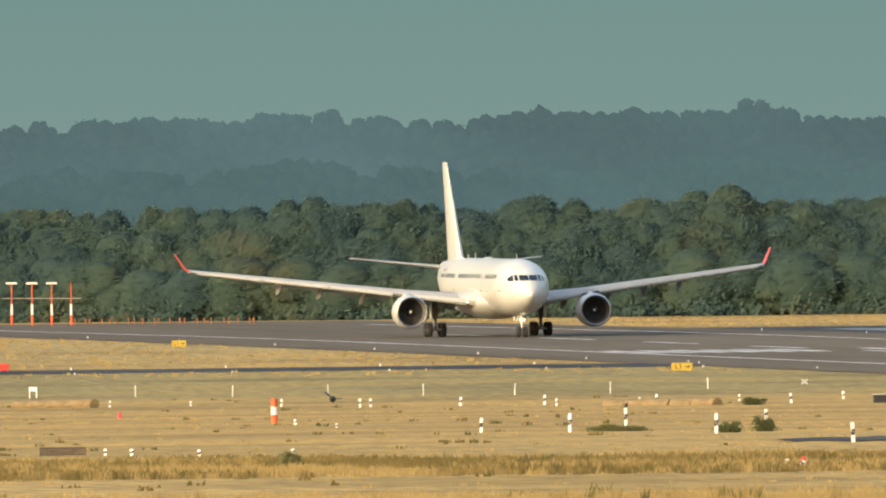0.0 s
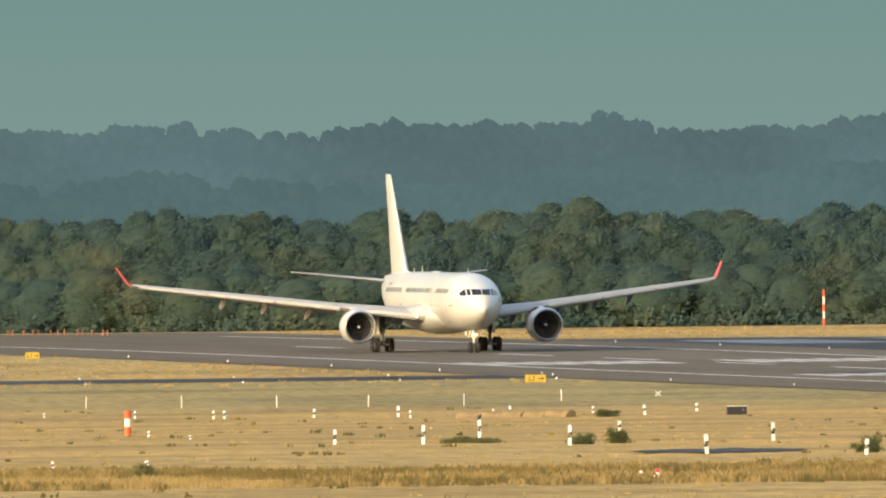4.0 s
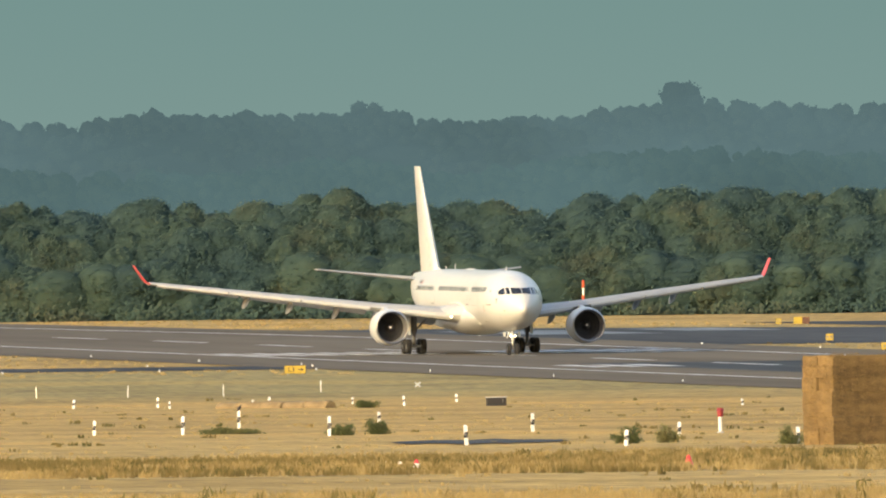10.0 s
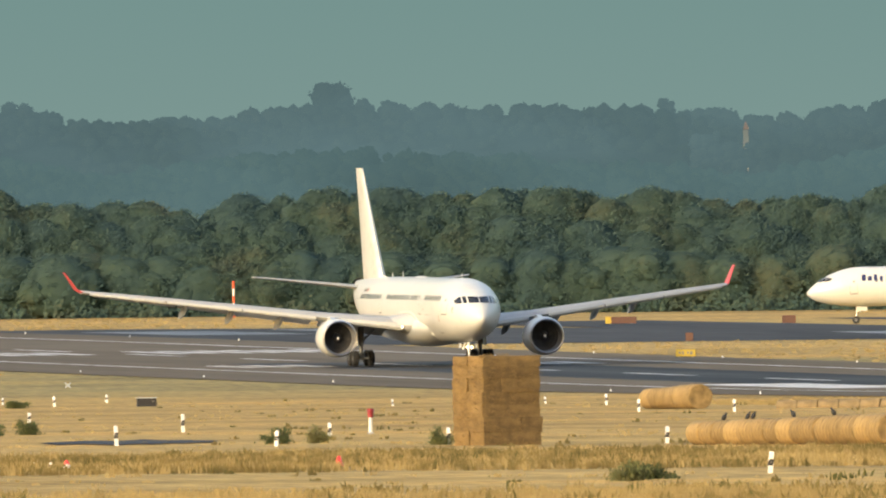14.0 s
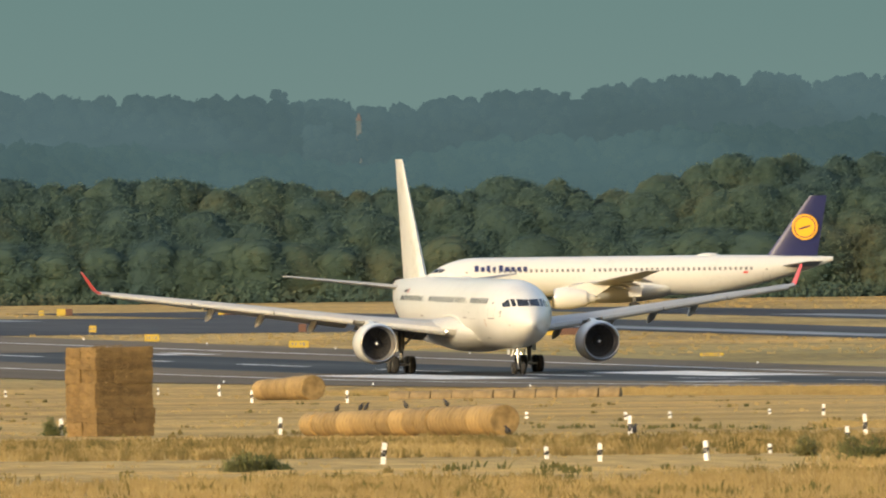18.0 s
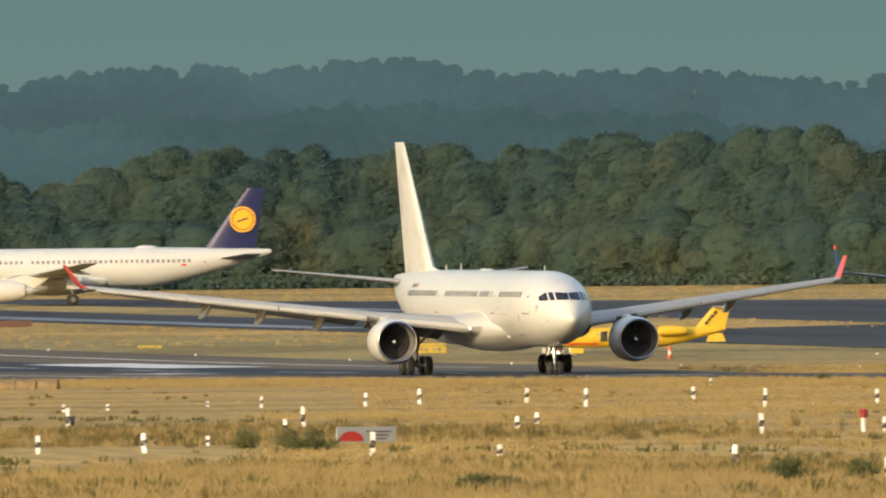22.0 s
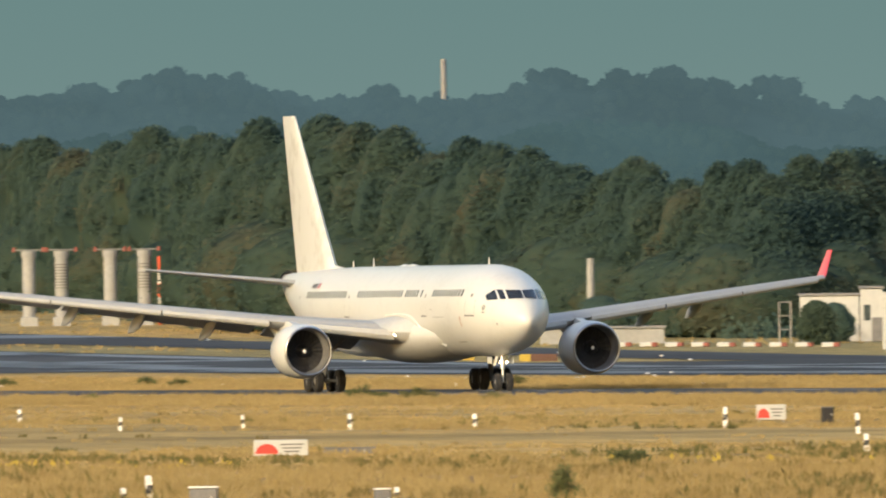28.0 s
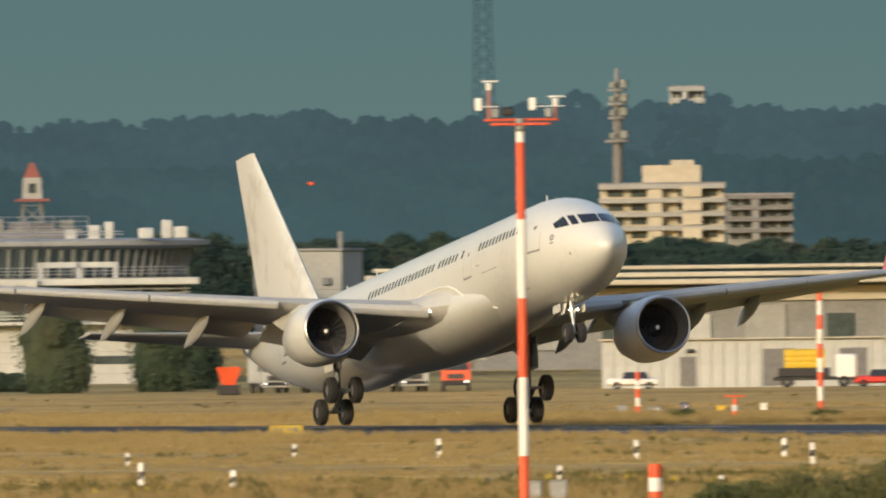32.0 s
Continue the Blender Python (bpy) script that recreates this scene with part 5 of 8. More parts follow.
def bale_stack():
    t = thing("straw_stack", "tall square stack of golden straw bales on the stubble", "straw bales", pose(259.6, 1352, gz(1352), 0, 0, 21))
    g = np.random.default_rng(3)
    z = 0.0
    for k, hh in enumerate((0.62, 0.66, 0.56, 0.60, 0.64, 0.52, 0.46)):
        cut = (0, 0.45, 0, 0, -0.5, 0, 0)[k]
        spans = [(-1.56, 1.56)] if not cut else [(-1.56, cut), (cut, 1.56)]
        for j in range(2):
            for a, b in spans:
                F = shaggy_box((b - a + g.uniform(-0.03, 0.05), 1.30 + g.uniform(-0.04, 0.05), hh + 0.045), g)
                part("straw_bale", F, BALE_STRAW, t, m=pose((a + b) / 2 + g.uniform(-0.06, 0.06), (j - 0.5) * 1.31 + g.uniform(-0.05, 0.05), z + hh / 2, g.uniform(-0.6, 0.6), g.uniform(-0.6, 0.6), g.uniform(-1.2, 1.2)), smooth=70)
        z += hh
    C = Form()
    for _ in range(4200):
        f, a, z = int(g.integers(3)), g.uniform(-1.6, 1.6), g.uniform(0.05, 4.0)
        q = ((a, -1.32 if f else a, z), (-1.62, a * 0.75, z), (a, a * 0.8, 4.03))[f]
        d = Vector((g.normal(), g.normal(), g.normal() * 0.7)).normalized() * g.uniform(0.07, 0.20)
        o = len(C.v)
        p0 = Vector((q[0], -1.32 if f == 0 else q[1], q[2]))
        C.v += [tuple(p0), tuple(p0 + d), tuple(p0 + d + Vector((0.012, 0.0, 0.02)))]
        C.f.append((o, o + 1, o + 2))
    ob = part("loose_straw", C, BALE_STRAW, t, "stray stalks", smooth=0)
    tagged(ob, kind="stuff")


bale_stack()


def round_bale(d, w, seed):
    g = np.random.default_rng(seed)
    m = Matrix.Rotation(radians(90), 4, "X")
    prof = [(-w / 2, 0.02), (-w / 2 + 0.02, d * 0.2), (-w / 2, d * 0.32), (-w / 2 + 0.005, d * 0.462), (-w * 0.47, d * 0.492), (-w * 0.2, d * 0.5), (0, d * 0.495), (w * 0.2, d * 0.5), (w * 0.47, d * 0.492), (w / 2 - 0.005, d * 0.462), (w / 2, d * 0.3), (w / 2, 0.02)]
    F = Form()
    rings = []
    for z, r in prof:
        rings.append([m @ Vector((r * math.cos(a) * (1 + 0.02 * g.normal()), r * math.sin(a) * (1 + 0.02 * g.normal()) * 0.97, z)) for a in np.linspace(0, 2 * math.pi, 24, endpoint=False)])
    F.loft(rings, caps=False)
    return F.mesh("straw_roll", ROLL_STRAW, 35)


ROLLS = [round_bale(1.0, 1.02, 60 + k) for k in range(3)]


OLD_ROLLS = [r.copy() for r in ROLLS]
for r in OLD_ROLLS:
    r.materials[0] = OLD_STRAW


def bale_row(x0, y0, x1, y1, n, d0, d1, sink, label):
    """Round bales laid end to end; the last end faces the eye."""
    a = math.degrees(math.atan2(y1 - y0, x1 - x0)) - 90
    for k in range(n):
        q = k / max(1, n - 1)
        x, y, d = x0 + (x1 - x0) * q, y0 + (y1 - y0) * q, d0 + (d1 - d0) * q
        ob = new("round_bale", (OLD_ROLLS if sink > 0.1 else ROLLS)[k % 3])
        ob.matrix_basis = pose(x, y, gz(y) + d * 0.48 - sink, float(rng.uniform(0, 360)) * 0, 0, a + float(rng.uniform(-4, 4)))
        d *= float(rng.uniform(0.955, 1.035))
        ob.scale = (d, math.hypot(x1 - x0, y1 - y0) / max(1, n - 1) * 0.955, d)
        tagged(ob, label, "straw bale", "row of round bales " + label.split()[-1])


bale_row(264.1, 1326.6, 268.5, 1307.0, 15, 1.15, 1.47, 0.03, "golden round straw bale lying in the long row")
bale_row(392.2, 1987.0, 393.7, 1979.5, 6, 1.50, 1.75, 0.03, "golden round straw bale lying in the short row")
bale_row(396.2, 1961.0, 409.2, 1955.0, 11, 1.05, 1.15, 0.45, "dull round straw bale sunk in the stubble rank")
bale_row(379.0, 2218.0, 384.0, 2208.0, 5, 0.95, 1.05, 0.45, "weathered round straw bale low in the grass")
bale_row(346.0, 2296.0, 349.0, 2286.0, 4, 0.9, 1.0, 0.25, "old round straw bale almost hidden by grass")

# ---- marker posts ----
def post_proto():
    t = thing("marker_post", "white marker post with a black band in the grass", "marker post", group="marker posts in the grass")
    F = Form().loft([[(-0.06, -0.05, -0.1), (0.06, -0.05, -0.1), (0.06, 0.05, -0.1), (-0.06, 0.05, -0.1)], [(-0.06, -0.05, 0.96), (0.06, -0.05, 0.96), (0.06, 0.05, 0.96), (-0.06, 0.05, 0.96)], [(-0.05, -0.04, 1.0), (0.05, -0.04, 1.0), (0.05, 0.04, 1.04), (-0.05, 0.04, 1.04)]])
    part("post_body", F, MARK_WHITE, t, smooth=0)
    part("black_band", Form().box((0, 0, 0.54), (0.126, 0.106, 0.32), Matrix.Rotation(radians(7), 4, "Y"), bevel=0.004), BLACK, t, "slanted black band", smooth=0)
    part("reflector", Form().box((0, -0.056, 0.56), (0.04, 0.008, 0.12)), SEAM, t, smooth=0)
    return t


POST = post_proto()
POSTS_A = [(207.7, 1354.2, 0.33), (351.5, 2289.2, 0.52), (208.3, 1350.0, 0.33), (359.2, 2298.1, 0.35), (207.9, 1327.8, 0.33), (361.4, 2267.4, 0.60), (214.9, 1344.9, 0.26), (293.3, 1834.7, 0.35), (283.4, 1757.3, 0.27), (363.8, 2244.7, 0.64), (364.6, 2244.6, 0.64), (371.3, 2243.5, 0.68), (269.2, 1619.8, 0.80), (377.9, 2244.4, 0.77), (375.8, 2226.5, 0.55), (272.3, 1609.1, 1.01), (291.5, 1703.2, 1.07), (385.0, 2243.2, 0.51), (384.5, 2233.1, 0.77), (271.2, 1556.5, 1.04), (396.9, 2267.5, 0.52), (321.6, 1827.9, 0.63), (209.2, 1187.7, 0.23), (207.7, 1175.8, 0.25), (393.5, 2225.5, 0.76), (407.2, 2279.9, 0.61), (250.8, 1401.7, 0.94), (288.5, 1592.1, 0.97), (252.8, 1370.9, 0.73), (273.9, 1470.7, 0.76)]
POSTS_B = [(407.0, 2160.0, 0.50), (259.9, 1365.5, 0.78), (420.6, 2171.6, 0.50), (415.8, 2123.7, 0.81), (377.5, 1917.2, 0.81), (266.7, 1347.9, 0.77), (376.9, 1882.6, 0.79), (215.2, 1068.5, 0.78), (272.5, 1336.5, 1.02), (312.9, 1516.0, 0.35), (225.9, 1090.9, 0.46), (223.3, 1068.9, 0.66), (310.5, 1479.8, 0.40), (261.4, 1244.8, 1.00), (316.4, 1496.9, 0.34), (226.7, 1066.2, 0.72), (238.6, 1110.7, 0.38), (330.6, 1538.9, 0.30), (327.4, 1510.9, 0.58), (255.5, 1174.5, 0.72), (269.0, 1233.0, 0.99), (332.2, 1507.8, 0.70), (224.4, 1017.5, 0.88), (334.9, 1507.2, 0.87), (225.2, 1001.0, 0.48), (268.9, 1192.0, 0.64), (346.9, 1535.3, 0.77), (277.2, 1225.0, 0.66), (333.9, 1464.4, 0.90), (358.1, 1545.0, 0.71)]
POSTS_C = [(421.9, 1815.6, 0.49), (212.1, 909.6, 0.84), (269.0, 1148.9, 0.80), (332.1, 1417.6, 0.93), (347.6, 1459.2, 0.73), (269.1, 1128.4, 0.70), (203.3, 852.1, 0.72), (337.2, 1400.0, 0.87), (278.5, 1144.6, 0.80), (356.3, 1455.0, 0.67), (199.4, 805.7, 1.03), (280.2, 1129.8, 0.70), (365.3, 1450.7, 0.67), (271.5, 1068.0, 0.33), (216.9, 852.9, 0.50), (279.8, 1098.9, 0.30), (351.3, 1377.9, 0.64), (353.3, 1363.0, 0.63), (330.9, 1259.3, 0.59), (210.5, 800.8, 0.44), (210.7, 798.7, 0.78), (338.6, 1267.5, 0.59), (336.3, 1241.2, 0.68), (216.7, 795.0, 0.40), (340.4, 1236.0, 0.63), (345.2, 1213.9, 0.85), (331.1, 1145.1, 0.81), (293.6, 1014.4, 0.63), (336.6, 1145.6, 0.76), (330.2, 1103.7, 0.56)]
POSTS_D = [(300.6, 999.8, 0.74), (299.8, 985.4, 1.01), (305.9, 996.1, 0.74), (345.1, 1113.8, 0.57), (357.1, 1133.1, 0.54), (308.2, 976.5, 0.88), (306.3, 960.3, 0.68), (382.3, 1190.1, 0.56), (381.2, 1167.3, 0.78), (329.3, 994.9, 0.51), (376.2, 1126.9, 0.80), (314.2, 932.5, 0.44), (381.7, 1125.0, 0.80), (367.3, 1079.2, 0.81)]
first = True
for row in (POSTS_A, POSTS_B, POSTS_C, POSTS_D):
    for x, y, h in row:
        m = pose(x, y, gz(y) - 0.02, float(rng.normal()) * 1.5, float(rng.normal()) * 2.0, -math.degrees(math.atan2(x, y)) + float(rng.uniform(-25, 25)))
        o = POST if first else copy_thing(POST, m)
        first = False
        o.matrix_basis = m
        o.scale = (1.35 if h > 0.6 else 1.1, 1.3, h)
STAKE = tagged(part("white_stake", Form().box((0, 0, 0.45), (0.068, 0.06, 1.0), bevel=0.012), MARK_WHITE), "slim white stake in the mown grass", "stake", "row of white stakes")
for k, (x, y) in enumerate(((371.8, 2407.5), (378.6, 2400.3), (385.6, 2395.2), (392.2, 2388.0), (398.8, 2382.9), (406.7, 2383.6), (419.9, 2413.7))):
    o = STAKE if k == 0 else copy_thing(STAKE, pose(0, 0, 0))
    o.matrix_basis = pose(x, y, gz(y), 0, float(rng.normal()) * 2, 0)


def facing(x, y, turn=0):
    return pose(x, y, gz(y), 0, 0, -math.degrees(math.atan2(x, y)) + turn)


# ---- signs and small things on the field ----
def lettering(txt, size, parent, x, z, y):
    c = bpy.data.curves.new("lettering", "FONT")
    c.body, c.size, c.align_x, c.align_y, c.extrude = txt, size, "CENTER", "CENTER", 0.004
    c.materials.append(BLACK)
    ob = new("lettering", c)
    ob.parent = parent
    ob.matrix_basis = pose(x, y, z, 90, 0, 0)
    return ob


def taxi_sign(x, y, w, h, text="", face=SIGN_YELLOW, label="yellow taxiway sign in the grass", turn=0, end=0.0):
    t = thing("taxiway_sign", label, "sign", facing(x, y, turn))
    part("case", Form().box((0, 0.12, 0.12 + h / 2), (w, 0.22, h), bevel=0.02), BLACK if text or face is SIGN_YELLOW else face, t)
    part("sign_face", Form().box((0, 0.0, 0.12 + h / 2), (w - 0.05, 0.02, h - 0.05), bevel=0.006), face, t, smooth=0)
    for sx in (-0.35, 0.35):
        part("leg", Form().box((sx * w, 0.12, 0.05), (0.07, 0.07, 0.2)), STEEL, t, smooth=0)
    if end:
        part("end_panel", Form().box((-w / 2 + end / 2, -0.015, 0.12 + h / 2), (end, 0.02, h), bevel=0.005), SIGN_YELLOW, t, "yellow end panel", smooth=0)
    if not text and face is SIGN_YELLOW:
        for k, (u, bw) in enumerate(((-0.30, 0.10), (-0.14, 0.07), (0.10, 0.08), (0.27, 0.12))):
            part("writing_bar", Form().box((u * w, -0.016, 0.12 + h * (0.5 if k % 2 else 0.54)), (bw * w, 0.012, h * (0.42 if k % 2 else 0.3)), bevel=0.003), SEAM, t, "dark bar of small writing", smooth=0)
    if text:
        lettering(text, h * 0.85, t, -w * 0.17, 0.12 + h / 2, -0.016)
        part("arrow", Form().box((w * 0.24, -0.018, 0.12 + h / 2), (w * 0.24, 0.012, h * 0.11)).add([(w * 0.40, -0.024, 0.12 + h / 2), (w * 0.30, -0.024, 0.12 + h * 0.70), (w * 0.30, -0.024, 0.12 + h * 0.30)], [(0, 1, 2)]), BLACK, t, "black arrow", smooth=0)
    return t


taxi_sign(446.8, 2865.4, 1.42, 0.68, "L1")
taxi_sign(444.1, 2565.8, 1.86, 0.72, "L3")
RUST = paint("rust_brown", (0.10, 0.048, 0.032), 0.7, 0.0)
for x, y, w, h in ((527.7, 2727.4, 1.4, 0.7), (525.8, 2648.3, 1.8, 0.68), (541.9, 2830.6, 0.76, 0.7), (579.6, 3055.5, 0.58, 0.62), (550.2, 2471.5, 2.4, 0.66), (545.0, 2448.1, 2.64, 0.66), (530.6, 2181.0, 1.5, 0.42), (659.1, 2397.0, 2.1, 0.64), (662.3, 2396.2, 0.47, 0.64), (684.7, 2294.0, 2.2, 0.62), (575.0, 1909.3, 1.5, 0.42), (589.6, 1915.3, 0.6, 0.52), (537.1, 2523.5, 2.1, 0.3)):
    taxi_sign(x, y, w, h)
taxi_sign(453.5, 1413, 1.75, 0.5)
for x, y, w, h, e in ((596.8, 3040.0, 3.2, 0.7, 0.6), (582.7, 3059.0, 1.64, 0.7, 0.9), (570.7, 2745.3, 4.7, 0.62, 1.2), (660.9, 2379.9, 3.1, 0.6, 0.9)):
    taxi_sign(x, y, w, h, "", RUST, "long taxiway sign seen from its brown back, yellow end", 0, e)
for x, y, w, h in ((558.1, 2809.1, 0.75, 0.8), (609.8, 3017.0, 1.39, 0.8), (671.2, 2979.3, 2.5, 0.8), (396.6, 2644.4, 0.9, 0.6)):
    taxi_sign(x, y, w, h, "", RUST if x > 400 else RED, "brown-red sign box beside the taxiway" if x > 400 else "red mandatory sign beside the strip")


def board(x, y, w, h, turn=0, rise=0.12):
    t = thing("notice_board", "pale notice board with a red half disc and grey writing", "sign board", facing(x, y, turn))
    part("panel", Form().box((0, 0, rise + h / 2), (w, 0.05, h), bevel=0.015), PALE_WALL, t)
    D = Form()
    D.add([(-w * 0.26 + 0.21 * w * math.cos(math.pi * k / 14), -0.03, rise + h * 0.12 + 0.62 * h * math.sin(math.pi * k / 14)) for k in range(15)], [tuple(range(15))])
    part("half_disc", D, RED, t, "red half disc", smooth=0)
    for k, q in enumerate((0.7, 0.48, 0.26)):
        part("text_bar", Form().box((w * 0.20, -0.03, rise + h * q), (w * (0.42 - 0.07 * k), 0.006, h * 0.10)), SEAM, t, "grey bar of writing", smooth=0)
    for sx in (-0.4, 0.4):
        part("leg", Form().box((sx * w, 0.05, rise / 2), (0.06, 0.05, rise + 0.3)), STEEL, t, smooth=0)


board(241.0, 1093.8, 3.0, 0.6, 42)
board(273.3, 1018.0, 1.9, 0.56)
board(359.7, 1257.6, 1.28, 0.66)


def box_unit(name, x, y, w, h, d, mat, label, lid=None):
    t = thing(name, label, "equipment box", facing(x, y, float(rng.uniform(-15, 15))))
    part("case", Form().box((0, d / 2, h / 2), (w, d, h), bevel=0.025), mat, t)
    part("lid", Form().box((0, d / 2, h + 0.02), (w * 1.06, d * 1.06, 0.05), bevel=0.015), lid or MARK_WHITE, t, "pale lid")
    part("latch", Form().box((w * 0.3, -0.015, h * 0.6), (0.05, 0.03, 0.12), bevel=0.008), STEEL, t)


box_unit("equipment_box", 397.5, 2208.5, 1.43, 0.62, 0.9, BLACK, "dark low box with a pale lid in the stubble")
box_unit("equipment_cabinet", 352.1, 1222.3, 0.5, 0.74, 0.4, BLACK, "dark upright cabinet in the dry grass", SEAM)
box_unit("equipment_cabinet", 200.8, 755.8, 0.72, 0.68, 0.5, SEAM, "grey cabinet near the fence in tall grass")
box_unit("equipment_cabinet", 203.4, 747.5, 0.4, 0.62, 0.4, SEAM, "small grey cabinet in tall grass")
box_unit("equipment_cabinet", 283.9, 860.2, 0.42, 0.70, 0.4, CONCRETE, "grey concrete cabinet beside the wind mast", CONCRETE)
box_unit("equipment_cabinet", 284.6, 860.0, 0.52, 0.72, 0.4, CONCRETE, "wider grey concrete cabinet beside the wind mast", CONCRETE)
box_unit("cable_box", 282.4, 1042.4, 1.8, 0.22, 0.4, SEAM, "low flat grey box among yellow flowers", SEAM)
t = thing("trough", "old wooden water trough in the tall grass", "trough", facing(205.5, 1352.5))
for k in range(3):
    part("plank", Form().box((0, 0, 0.1 + 0.13 * k), (2.1, 0.05, 0.12), bevel=0.01), BARK, t)
for sx in (-1, 1):
    part("end_board", Form().box((sx * 1.03, 0.3, 0.2), (0.06, 0.6, 0.42), bevel=0.01), BARK, t)
t = thing("gate_stand", "small white metal frame standing in the grass", "frame", facing(363.6, 2408.7))
for sx in (-0.28, 0.28):
    part("upright", Form().box((sx, 0, 0.45), (0.08, 0.08, 0.9), bevel=0.01), MARK_WHITE, t)
part("panel", Form().box((0, 0, 0.72), (0.5, 0.05, 0.34), bevel=0.01), MARK_WHITE, t)
t = thing("white_cross", "low white cross-shaped marker in the grass", "marker", facing(433.6, 2445.9))
for a in (40, -40):
    part("bar", Form().box((0, 0, 0.22), (0.62, 0.05, 0.12), Matrix.Rotation(radians(a), 4, "Y"), bevel=0.01), PALE_WALL, t)


def banded(name, x, y, h, r, bands, label, first=RED, turn=0):
    t = thing(name, label, "marker mast", facing(x, y, turn))
    for k in range(bands):
        a, b = h * k / bands, h * (k + 1) / bands
        part("band", Form().tube((0, 0, a - (0.1 if k == 0 else 0)), (0, 0, b), r, r, 16), (first, MARK_WHITE if first is not MARK_WHITE else RED)[k % 2], t)
    return t


banded("striped_marker", 300.2, 1886.3, 1.54, 0.21, 3, "stout red and white striped marker in the stubble", ORANGE_RED)
banded("striped_marker", 268.6, 1107.9, 0.8, 0.16, 2, "short marker, white below and red above", MARK_WHITE)
banded("striped_marker", 285.5, 853.5, 1.24, 0.2, 3, "stout red and white marker in the grass", ORANGE_RED)
banded("striped_marker", 570.7, 1709.2, 2.6, 0.13, 5, "thin red and white banded pole beyond the runway", ORANGE_RED)
banded("striped_marker", 565.6, 1660.3, 7.5, 0.16, 9, "tall red and white banded pole beyond the runway", ORANGE_RED)
banded("striped_marker", 595.2, 3252.5, 4.0, 0.12, 5, "red and white mast before the wood", ORANGE_RED)


for b, d in ((12.795, 2450), (13.005, 2450)):
    x, y, z = at(b, d)
    banded("striped_marker", x, y, 1.0, 0.12, 3, "short red and white pole in the grass beside the taxiway", ORANGE_RED)


def beacon(x, y, h, label):
    t = thing("obstacle_lamp", label, "lamp post", facing(x, y))
    part("post", Form().tube((0, 0, -0.05), (0, 0, h * 0.68), 0.10, 0.09, 12), MARK_WHITE, t)
    part("base", Form().box((0, 0, 0.03), (0.34, 0.34, 0.1), bevel=0.02), CONCRETE, t)
    part("lamp_head", Form().tube((0, 0, h * 0.66), (0, 0, h), 0.15, 0.17, 14).tube((0, 0, h * 0.9), (0, 0, h * 1.02), 0.22, 0.12, 14), DARK_RED, t, "red lamp head")


DARK_RED = paint("dull_red", (0.26, 0.025, 0.03), 0.5, 0.0)
beacon(286.6, 1527.3, 1.28, "red lamp head on a white post in the stubble")
beacon(270.6, 1138.3, 0.95, "red lamp head on a short white post")
PUMP_RED = paint("pump_red", (0.38, 0.06, 0.05), 0.6, 0.0)
t = thing("pump_unit", "bright red pump unit with a hose box in the grass", "pump", facing(298.7, 973.2))
part("housing", Form().box((-0.22, 0, 0.24), (0.5, 0.4, 0.46), bevel=0.05), PUMP_RED, t)
part("head", Form().tube((0.2, 0, 0), (0.2, 0, 0.95), 0.14, 0.16, 14), DARK_RED, t)
part("side_panel", Form().box((0.38, 0, 0.66), (0.10, 0.3, 0.34), bevel=0.02), MARK_WHITE, t)
for x, y in ((203.1, 1146.1), (319.1, 2073.6), (215.3, 1154.1), (307.0, 1045.9)):
    t = thing("ground_marker", "small red and white cone marker in the grass", "marker", facing(x, y))
    part("cone", Form().tube((0, 0, 0), (0, 0, 0.32), 0.2, 0.1, 14), MARK_WHITE if y < 1150 else RED, t)
    part("cap", Form().tube((0, 0, 0.3), (0, 0, 0.46), 0.12, 0.05, 14), RED, t)
# frangible glide-path stand beyond the runway
t = thing("light_stand", "small red and white tripod stand with a crossbar", "light stand", facing(548.7, 1625.9))
part("pole", Form().tube((0, 0, 0), (0, 0, 1.1), 0.14, 0.12, 10), ORANGE_RED, t)
part("middle_band", Form().tube((0, 0, 0.4), (0, 0, 0.75), 0.15, 0.145, 10), MARK_WHITE, t)
part("crossbar", Form().box((0, 0, 1.25), (1.2, 0.1, 0.1), bevel=0.02), ORANGE_RED, t)
for x, y, w, h, mt in ((590, 1770, 0.6, 0.4, CONCRETE), (598.8, 1784.2, 0.5, 0.5, NAVY), (600.5, 1782, 0.6, 0.3, YELLOW), (606, 1790, 0.4, 0.4, MARK_WHITE), (586.0, 1752, 0.9, 0.35, CONCRETE)):
    box_unit("light_unit", x, y, w, h, 0.4, mt, "small ground unit beyond the runway", mt)

# runway and taxiway edge lights
LIGHT_BODY = Form().lathe([(0, 0.10), (0.16, 0.09), (0.2, 0.06), (0.3, 0.05), (0.32, 0.01)], Matrix.Identity(4), 10).mesh("edge_light", MARK_WHITE)
for k in range(22):
    for x in (458.5, 527.5):
        y = 1740 + 60 * k
        ob = new("edge_light", LIGHT_BODY)
        ob.matrix_basis = pose(x, y, gz(y) + 0.06)
        ob.scale = (0.7, 0.7, 0.6)
        tagged(ob, "small white runway edge light", "runway light", "runway edge lights")
for k in range(12):
    for y in (2612, 2660):
        x = 300 + 14 * k + (7 if y > 2620 else 0)
        ob = new("edge_light", LIGHT_BODY)
        ob.matrix_basis = pose(x, y, gz(y))
        ob.scale = (0.75, 0.75, 0.6)
        tagged(ob, "small pale taxiway edge light", "taxiway light", "taxiway edge lights")

